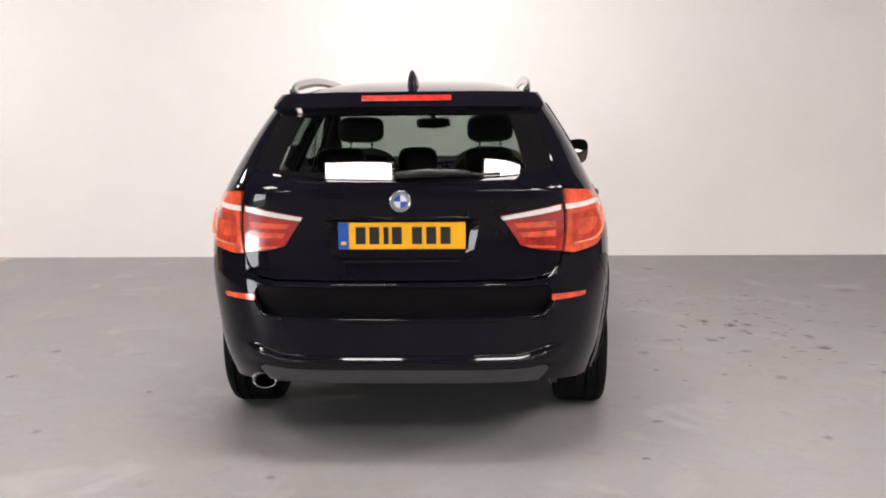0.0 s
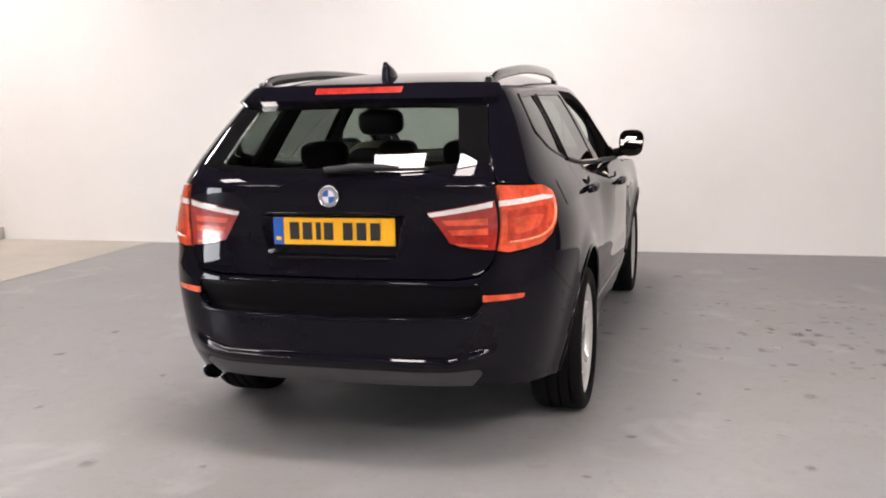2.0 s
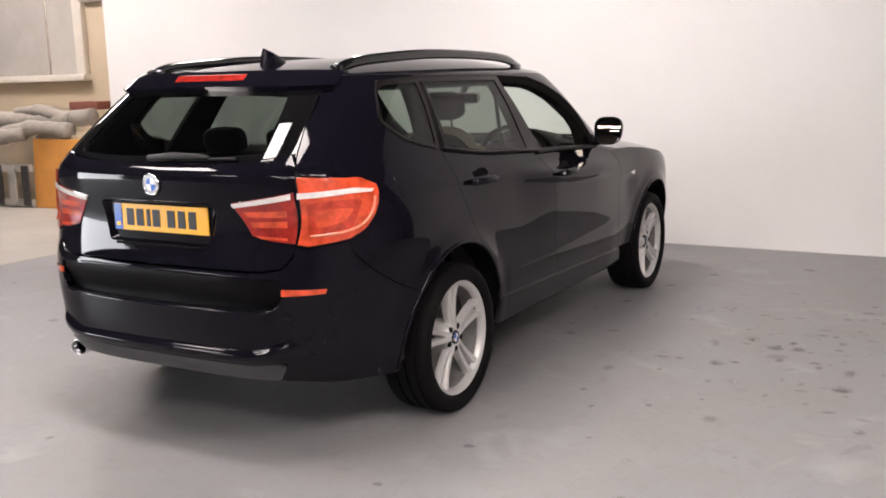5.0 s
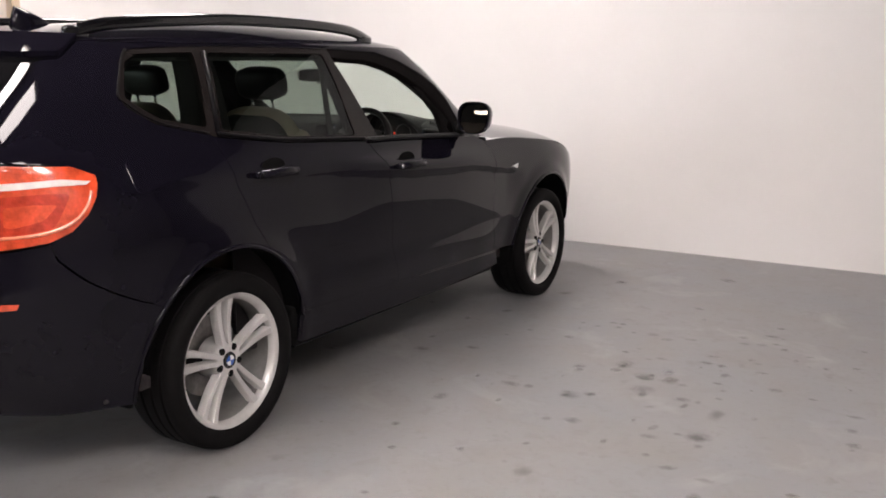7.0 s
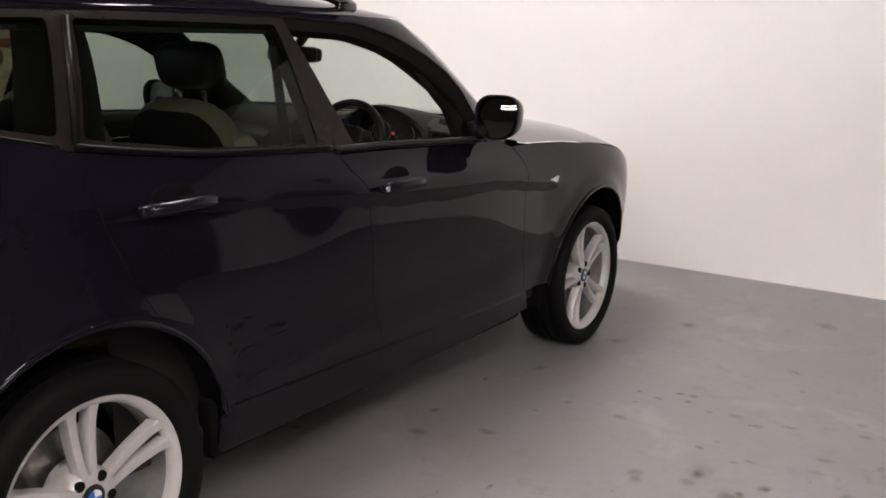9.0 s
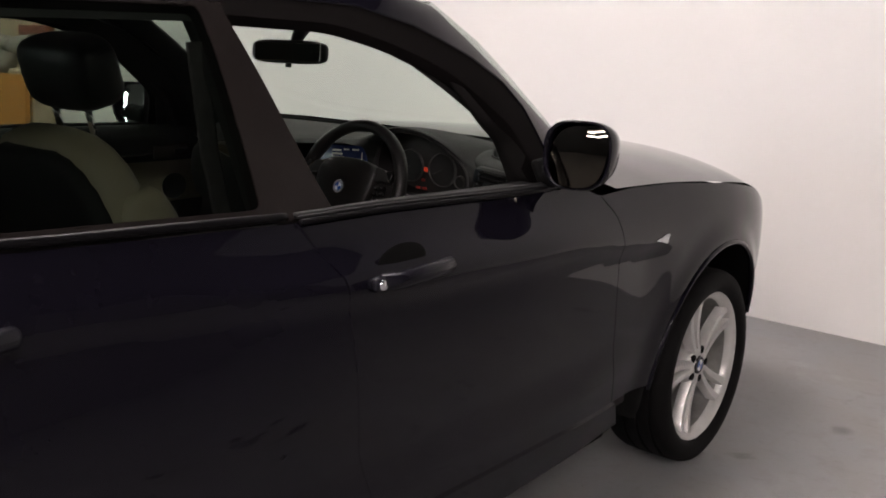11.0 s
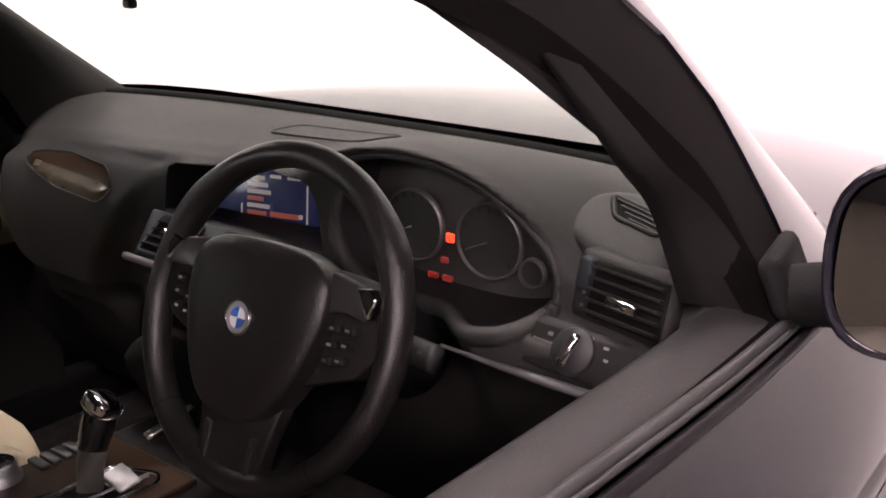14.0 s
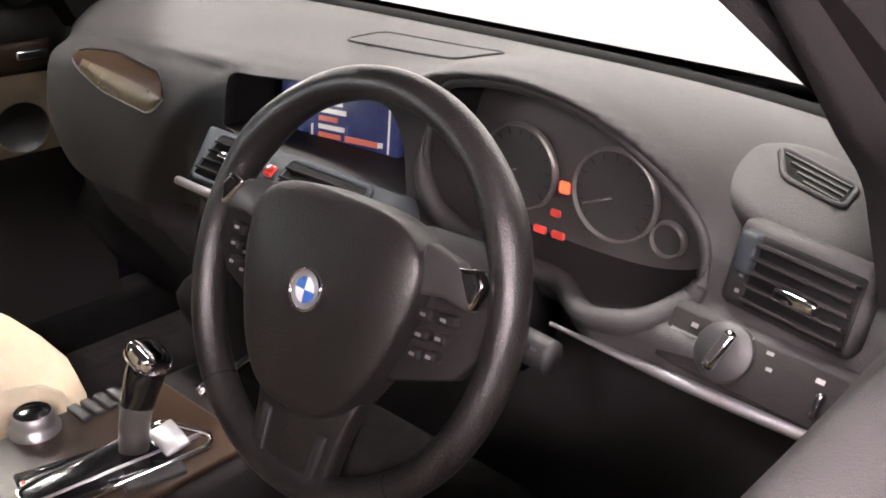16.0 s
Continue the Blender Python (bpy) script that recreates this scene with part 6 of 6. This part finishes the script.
for side in (1, -1):
    stalk = part("column_stalk", tube(smooth_path([PLANE @ Vector((side * x, 0.055, z)) for x, z in ((0.05, 0.0), (0.11, 0.004), (0.155, 0.006), (0.185, 0.004))], 4), 0.012, 10, flat=1.3), PLASTIC, car, "black column stalk with white marks")
    part("stalk_mark", box(*(PLANE @ Vector((side * 0.172, 0.0425, 0.008))), 0.005, 0.001, 0.003, 0, PLANE.to_3x3().to_4x4()), SILVER_TRIM, stalk, smooth=False)

# centre console, gear selector and control knob
console = part("centre_console", box(0.015, 1.36, 0.610, 0.235, 0.92, 0.16, 0.025), DASH_LOW, car, "dark walnut and black centre console")
part("console_ramp", box(0.0, 1.81, 0.735, 0.225, 0.12, 0.20, 0.03, pose(0, 0, 0, 24, 0, 0)), LINER, console)
part("console_wood", box(0.015, 1.42, 0.691, 0.220, 0.52, 0.010, 0.004), WOOD, console, "polished dark walnut panel")
frame_pts = rounded([(0.016, 1.440), (0.046, 1.436), (0.084, 1.490), (0.098, 1.636), (0.078, 1.650), (0.014, 1.622)], 0.010)
part("selector_frame", tube([(x, y, 0.699) for x, y in frame_pts], 0.0038, 8, closed=True), CHROME, console, "bright gear selector surround")
part("frame_divider", tube([(0.050, 1.448, 0.699), (0.062, 1.56, 0.699), (0.070, 1.640, 0.699)], 0.003, 8), SILVER_TRIM, console)
part("selector_plate", box(0.040, 1.528, 0.697, 0.072, 0.175, 0.006, 0.003, pose(0, 0, 0, 0, 0, -14)), GLOSS, console)
part("switch_strip", box(0.098, 1.560, 0.697, 0.026, 0.070, 0.008, 0.003, pose(0, 0, 0, 0, 0, -14)), PLASTIC, console)
part("silver_plate", box(0.056, 1.608, 0.704, 0.056, 0.032, 0.007, 0.003, pose(0, 0, 0, 14, 0, -10)), SILVER_TRIM, console)
part("red_mark", box(0.012, 1.452, 0.701, 0.010, 0.004, 0.002), DIM_RED, console, smooth=False)
SKIRT = material("dull_silver_skirt", (0.13, 0.125, 0.12), rough=0.35, metal=0.6, vary=0.1, scale=30)
sel = part("gear_selector", tube(smooth_path([(0.040, 1.572, 0.700), (0.036, 1.578, 0.735), (0.036, 1.592, 0.775), (0.040, 1.604, 0.805), (0.046, 1.602, 0.818)], 5), 0.02, 14, radii=[0.015, 0.0155, 0.016, 0.0165, 0.017, 0.0175, 0.0185, 0.0195, 0.020, 0.021, 0.022, 0.0225, 0.023, 0.023, 0.0225, 0.022, 0.021, 0.019, 0.016, 0.012, 0.006]), GLOSS, car, "black gear selector with chrome cap")
part("selector_cap", cushion(0.043, 1.600, 0.812, 0.050, 0.048, 0.030, pose(0, 0, 0, -25, 20, 0)), CHROME, sel)
part("selector_skirt", tube([(0.041, 1.570, 0.699), (0.037, 1.576, 0.728), (0.036, 1.583, 0.752), (0.036, 1.587, 0.762)], 0.0185, 16, radii=[0.0175, 0.0180, 0.0192, 0.0188]), SKIRT, sel, "satin silver lower half of the selector")
bm = lathe([(0.0, 0.030), (0.006, 0.030), (0.008, 0.026), (0.014, 0.025), (0.024, 0.024), (0.027, 0.020), (0.027, 0.0)], 36, "Z")
bmesh.ops.transform(bm, matrix=Matrix.Translation((-0.082, 1.512, 0.696)), verts=bm.verts)
control = part("control_knob", bm, SILVER_TRIM, console, "round silver control knob")
bm = lathe([(0.0275, 0.0), (0.0285, 0.019), (0.0265, 0.0215)], 32, "Z")
bmesh.ops.transform(bm, matrix=Matrix.Translation((-0.082, 1.512, 0.696)), verts=bm.verts)
part("knob_cap", bm, GLOSS, control)
for k in range(4):
    part("console_key", box(-0.075 + 0.0 * k, 1.565 + 0.018 * k, 0.698, 0.040, 0.014, 0.008, 0.003), PLASTIC, console)
part("grab_bar", tube(smooth_path([(0.040, 1.662, 0.735), (0.050, 1.715, 0.752), (0.058, 1.770, 0.775)], 4), 0.008, 8), CHROME, console)
part("armrest", cushion(0.0, 1.05, 0.74, 0.21, 0.36, 0.14), LEATHER_CREAM, console)

# carpet and tub
part("cabin_floor", box(0, 1.0, 0.335, 1.62, 3.0, 0.05, 0.01), FABRIC, car)
part("boot_floor", box(0, -0.35, 0.62, 1.16, 0.85, 0.04, 0.01), FABRIC, car)
part("bulkhead", box(0, 2.36, 0.665, 1.42, 0.04, 0.68, 0.01), FABRIC, car)


# door linings
PAD_TOP = [(0.98, 1.091), (1.2, 1.087), (1.4, 1.081), (1.64, 1.072), (1.85, 1.066), (2.05, 1.062)]

def lining(sgn, y0, y1, name):
    rows = []
    for i in range(25):
        y = y0 + (y1 - y0) * i / 24
        zb = curve(PAD_TOP, y) if y > 0.98 else 1.086 + 0.045 * (0.98 - y)
        xb = cabin(*C(min(y, 1.75), max(zb, 1.09)))[0]
        rows.append([(sgn * (xb - 0.004), y, zb - 0.014), (sgn * (xb - 0.009), y, zb), (sgn * (xb - 0.060), y, zb + 0.001), (sgn * (xb - 0.076), y, zb - 0.012), (sgn * (xb - 0.080), y, zb - 0.05), (sgn * (xb - 0.066), y, zb - 0.11)])
    top = skin(name, rows, DASH, car, "dark grey padded door top")
    rows, dark, low = [], [], []
    for i in range(25):
        y = y0 + (y1 - y0) * i / 24
        zb = curve(PAD_TOP, y) if y > 0.98 else 1.086 + 0.045 * (0.98 - y)
        xb = cabin(*C(min(y, 1.75), 1.09))[0]
        dark.append([(sgn * (xb - 0.060), y, zb - 0.108), (sgn * (xb - 0.066), y, zb - 0.125), (sgn * (xb - 0.062), y, 0.946)])
        rows.append([(sgn * (xb - 0.060), y, 0.948), (sgn * (xb - 0.052), y, 0.90), (sgn * (xb - 0.080), y, 0.86), (sgn * (xb - 0.085), y, 0.83), (sgn * (xb - 0.070), y, 0.795)])
        low.append([(sgn * (xb - 0.070), y, 0.796), (sgn * (xb - 0.05), y, 0.60), (sgn * (xb - 0.05), y, 0.36)])
    skin("lining_band", dark, PLASTIC, top)
    skin("lining_panel", rows, LEATHER_CREAM, top, "cream leather door panel")
    skin("lining_foot", low, DASH_LOW, top)
    part("lining_strip", tube([(sgn * 0.763, y0 + 0.1, 0.972), (sgn * 0.763, y1 - 0.08, 0.972)], 0.004, 8), CHROME, top)
    bm = lathe([(0.0, 0.0), (0.0, 0.046), (-0.01, 0.050)], 32, "X")
    bmesh.ops.transform(bm, matrix=Matrix.Translation((sgn * 0.742, y1 - 0.175, 0.856)) @ Matrix.Diagonal((sgn, 1, 0.92, 1)), verts=bm.verts)
    part("door_speaker", bm, PLASTIC, top)
    part("door_pull", tube(smooth_path([(sgn * 0.735, y0 + 0.25, 0.86), (sgn * 0.715, y0 + 0.35, 0.89), (sgn * 0.715, y0 + 0.50, 0.92), (sgn * 0.735, y0 + 0.60, 0.95)], 5), 0.014, 10), LEATHER_CREAM, top)
    part("latch_panel", box(sgn * 0.762, y1 - 0.16, 0.975, 0.012, 0.15, 0.05, 0.006), WOOD, top)
    part("latch_lever", box(sgn * 0.752, y1 - 0.13, 0.978, 0.010, 0.06, 0.016, 0.004), CHROME, top)


for sgn in (1, -1):
    lining(sgn, 1.03, 2.02, "door_lining")
    lining(sgn, 0.16, 0.95, "rear_door_lining")
    flip = sgn < 0
    sheet("pillar_trim", cabin, [C(2.04, 1.08), C(1.90, 1.22), C(1.76, 1.33), C(1.60, 1.42), C(1.42, 1.475), C(1.20, 1.49), C(1.20, 1.462), C(1.39, 1.432), C(1.525, 1.375), C(1.60, 1.325), C(1.70, 1.252), C(1.79, 1.188), C(1.83, 1.08)], DASH_LOW, car, lift=-0.041, thick=0.010, mirror=flip)
    sgn = -1 if flip else 1
    sail = []
    for x, y, z in smooth_path([(0.685, 1.605, 1.322), (0.705, 1.655, 1.261), (0.718, 1.695, 1.214), (0.724, 1.742, 1.174), (0.728, 1.772, 1.130), (0.738, 1.800, 1.066)], 4):
        out = curve(HALF, z) - 0.020
        y += 0.0 if sgn > 0 else 0.07
        sail.append([(sgn * (x + 0.004), y + 0.03, z + 0.004), (sgn * x, y + 0.006, z), (sgn * (x + 0.003), y - 0.006, z - 0.002), (sgn * (x + (out - x) * 0.5), y - 0.004, z), (sgn * out, y + 0.012, z)])
    cover, shade = [], []
    for (x0, y0, z0), (x1, y1, z1) in zip(smooth_path([(0.620, 2.150, 1.076), (0.652, 2.020, 1.182), (0.647, 1.890, 1.279), (0.630, 1.785, 1.357), (0.600, 1.650, 1.440)], 5), smooth_path([(0.700, 1.965, 1.018), (0.715, 1.900, 1.148), (0.710, 1.800, 1.272), (0.690, 1.695, 1.350), (0.640, 1.570, 1.436)], 5)):
        a, b = Vector((sgn * x0, y0, z0)), Vector((sgn * x1, y1, z1))
        inward = Vector((-sgn * 0.7, -0.5, -0.1))
        cover.append([a + Vector((sgn * 0.02, 0.03, 0.0)), a, a.lerp(b, 0.35) + inward * 0.012, a.lerp(b, 0.7) + inward * 0.010, b])
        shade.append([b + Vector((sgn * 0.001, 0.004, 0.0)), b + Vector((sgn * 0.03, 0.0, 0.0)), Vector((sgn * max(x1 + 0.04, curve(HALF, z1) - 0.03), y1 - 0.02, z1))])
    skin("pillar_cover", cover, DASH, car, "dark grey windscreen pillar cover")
    # left only: near-black sheet added as shade between pillar cover and body side
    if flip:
        skin("pillar_shade", shade, HOOD, car)
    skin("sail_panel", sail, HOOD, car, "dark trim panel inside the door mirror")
    sheet("pillar_trim", cabin, [C(0.93, 1.09), C(1.06, 1.09), C(1.02, 1.485), C(0.94, 1.485)], DASH_LOW, car, lift=-0.035, thick=0.02, mirror=flip)
    sheet("pillar_trim", cabin, [C(-0.03, 1.18), C(0.20, 1.165), C(0.28, 1.485), C(0.09, 1.485)], DASH_LOW, car, lift=-0.035, thick=0.02, mirror=flip)
    sheet("pillar_trim", cabin, [X(0.60, 1.19), X(0.53, 1.45), C(-0.24, 1.48), C(-0.34, 1.32), C(-0.22, 1.20), C(0.05, 1.14), C(0.05, 0.84), C(-0.5, 0.84), X(0.62, 0.84)], DASH_LOW, car, lift=-0.045, thick=0.0, step=0.06, mirror=flip)
    sheet("roof_trim", cabin, [C(-0.3, 1.485), C(1.45, 1.475), C(1.45, 1.455), C(-0.3, 1.455)], HEADLINER, car, lift=-0.035, thick=0.0, step=0.06, mirror=flip)
    # seat belt on the middle pillar
    part("seat_belt", tube([(sgn * 0.640, 0.93, 1.40), (sgn * 0.66, 0.94, 1.20), (sgn * 0.72, 0.97, 0.85), (sgn * 0.74, 0.98, 0.55)], 0.022, 8, flat=0.12), FABRIC, car)

# inside mirror
rvm = part("inside_mirror", cushion(0.0, 1.735, 1.352, 0.235, 0.034, 0.066, pose(0, 0, 0, -6, 0, 22), power=4.5), PLASTIC, car, "black inside mirror on a stalk")
part("mirror_glass", box(-0.0065 + 0.013, 1.735 - 0.0165, 1.352, 0.205, 0.003, 0.050, 0.001, pose(0, 0, 0, -6, 0, 22)), MIRROR, rvm, smooth=False)
part("mirror_stalk", tube(smooth_path([(0.0, 1.745, 1.37), (0.0, 1.77, 1.40), (0.0, 1.80, 1.445)], 4), 0.016, 10, radii=[0.012, 0.013, 0.015, 0.018, 0.02, 0.022, 0.026, 0.03, 0.034]), PLASTIC, rvm)
part("mirror_button", box(0.0, 1.728, 1.314, 0.018, 0.014, 0.012, 0.004), PLASTIC, rvm)
part("sensor_cover", cushion(0.0, 1.73, 1.462, 0.14, 0.16, 0.05), PLASTIC, car)


# seats
def head_rest(x, y, z, w, h, lean, mat, parent):
    rest = part("headrest", cushion(x, y, z, w, 0.10, h, pose(0, 0, 0, lean, 0, 0), power=3.6), mat, parent)
    for dx in (-0.06, 0.06):
        part("headrest_post", tube([(x + dx, y - 0.004, z - h * 0.4), (x + dx, y + 0.012, z - h / 2 - 0.06)], 0.007, 8), CHROME, rest)
    return rest


def front_seat(x, ahead, sunk):
    seat = part("front_seat", cushion(x, 1.30 + ahead, 0.655 - sunk, 0.50, 0.66, 0.19, pose(0, 0, 0, 7, 0, 0), power=3.2), LEATHER_CREAM, car, "cream leather front seat with black headrest")
    part("seat_insert", cushion(x, 1.28 + ahead, 0.690 - sunk, 0.30, 0.56, 0.13, pose(0, 0, 0, 8, 0, 0), power=3.2), LEATHER_CREAM, seat)
    for dx in (-0.205, 0.205):
        part("seat_bolster", cushion(x + dx, 1.28 + ahead, 0.690 - sunk, 0.10, 0.56, 0.15, pose(0, 0, 0, 8, 0, 0)), LEATHER_CREAM, seat)
        part("back_bolster", cushion(x + dx, 0.90, 0.90, 0.09, 0.14, 0.48, pose(0, 0, 0, 16, 0, 0)), LEATHER_CREAM, seat)
    part("backrest", cushion(x, 0.865, 0.93, 0.46, 0.14, 0.62, pose(0, 0, 0, 16, 0, 0), power=3.4), LEATHER_CREAM, seat)
    part("back_cover", cushion(x, 0.82, 0.92, 0.44, 0.10, 0.58, pose(0, 0, 0, 16, 0, 0), power=3.4), DASH_LOW, seat)
    head_rest(x, 0.835, 1.335, 0.265, 0.145, 14, LEATHER_BLACK, seat)
    part("seat_base", box(x, 1.15, 0.43, 0.42, 0.46, 0.18, 0.03), PLASTIC, seat)
    inner = -1 if x > 0 else 1
    part("belt_buckle", box(x + inner * 0.27, 1.06, 0.70, 0.022, 0.035, 0.09, 0.005, pose(0, 0, 0, 15, 0, 0)), PLASTIC, seat)


front_seat(0.37, -0.08, 0.025)
front_seat(-0.37, 0.04, 0.078)
bench = part("rear_bench", cushion(0, 0.32, 0.60, 1.26, 0.56, 0.18, pose(0, 0, 0, 6, 0, 0), power=4.5), LEATHER_CREAM, car, "cream leather rear bench with dark headrests")
part("backrest", cushion(0, 0.03, 0.88, 1.26, 0.15, 0.58, pose(0, 0, 0, 14, 0, 0), power=5), LEATHER_BLACK, bench)
for x, z, w in ((-0.36, 1.205, 0.24), (0.015, 1.205, 0.19), (0.36, 1.205, 0.24)):
    head_rest(x, -0.03, z, w, 0.13, 10, LEATHER_BLACK, bench)
part("load_cover", box(0, -0.40, 1.00, 1.10, 0.56, 0.012, 0.004), DASH_LOW, car)
part("tailgate_lining", net(8, 21, lambda a, b: (lambda p: (p[0], p[1] + 0.05, p[2]))(body(across(1.16 * (b - 0.5), 0.78 + 0.38 * a), 0.78 + 0.38 * a))), DASH_LOW, car)
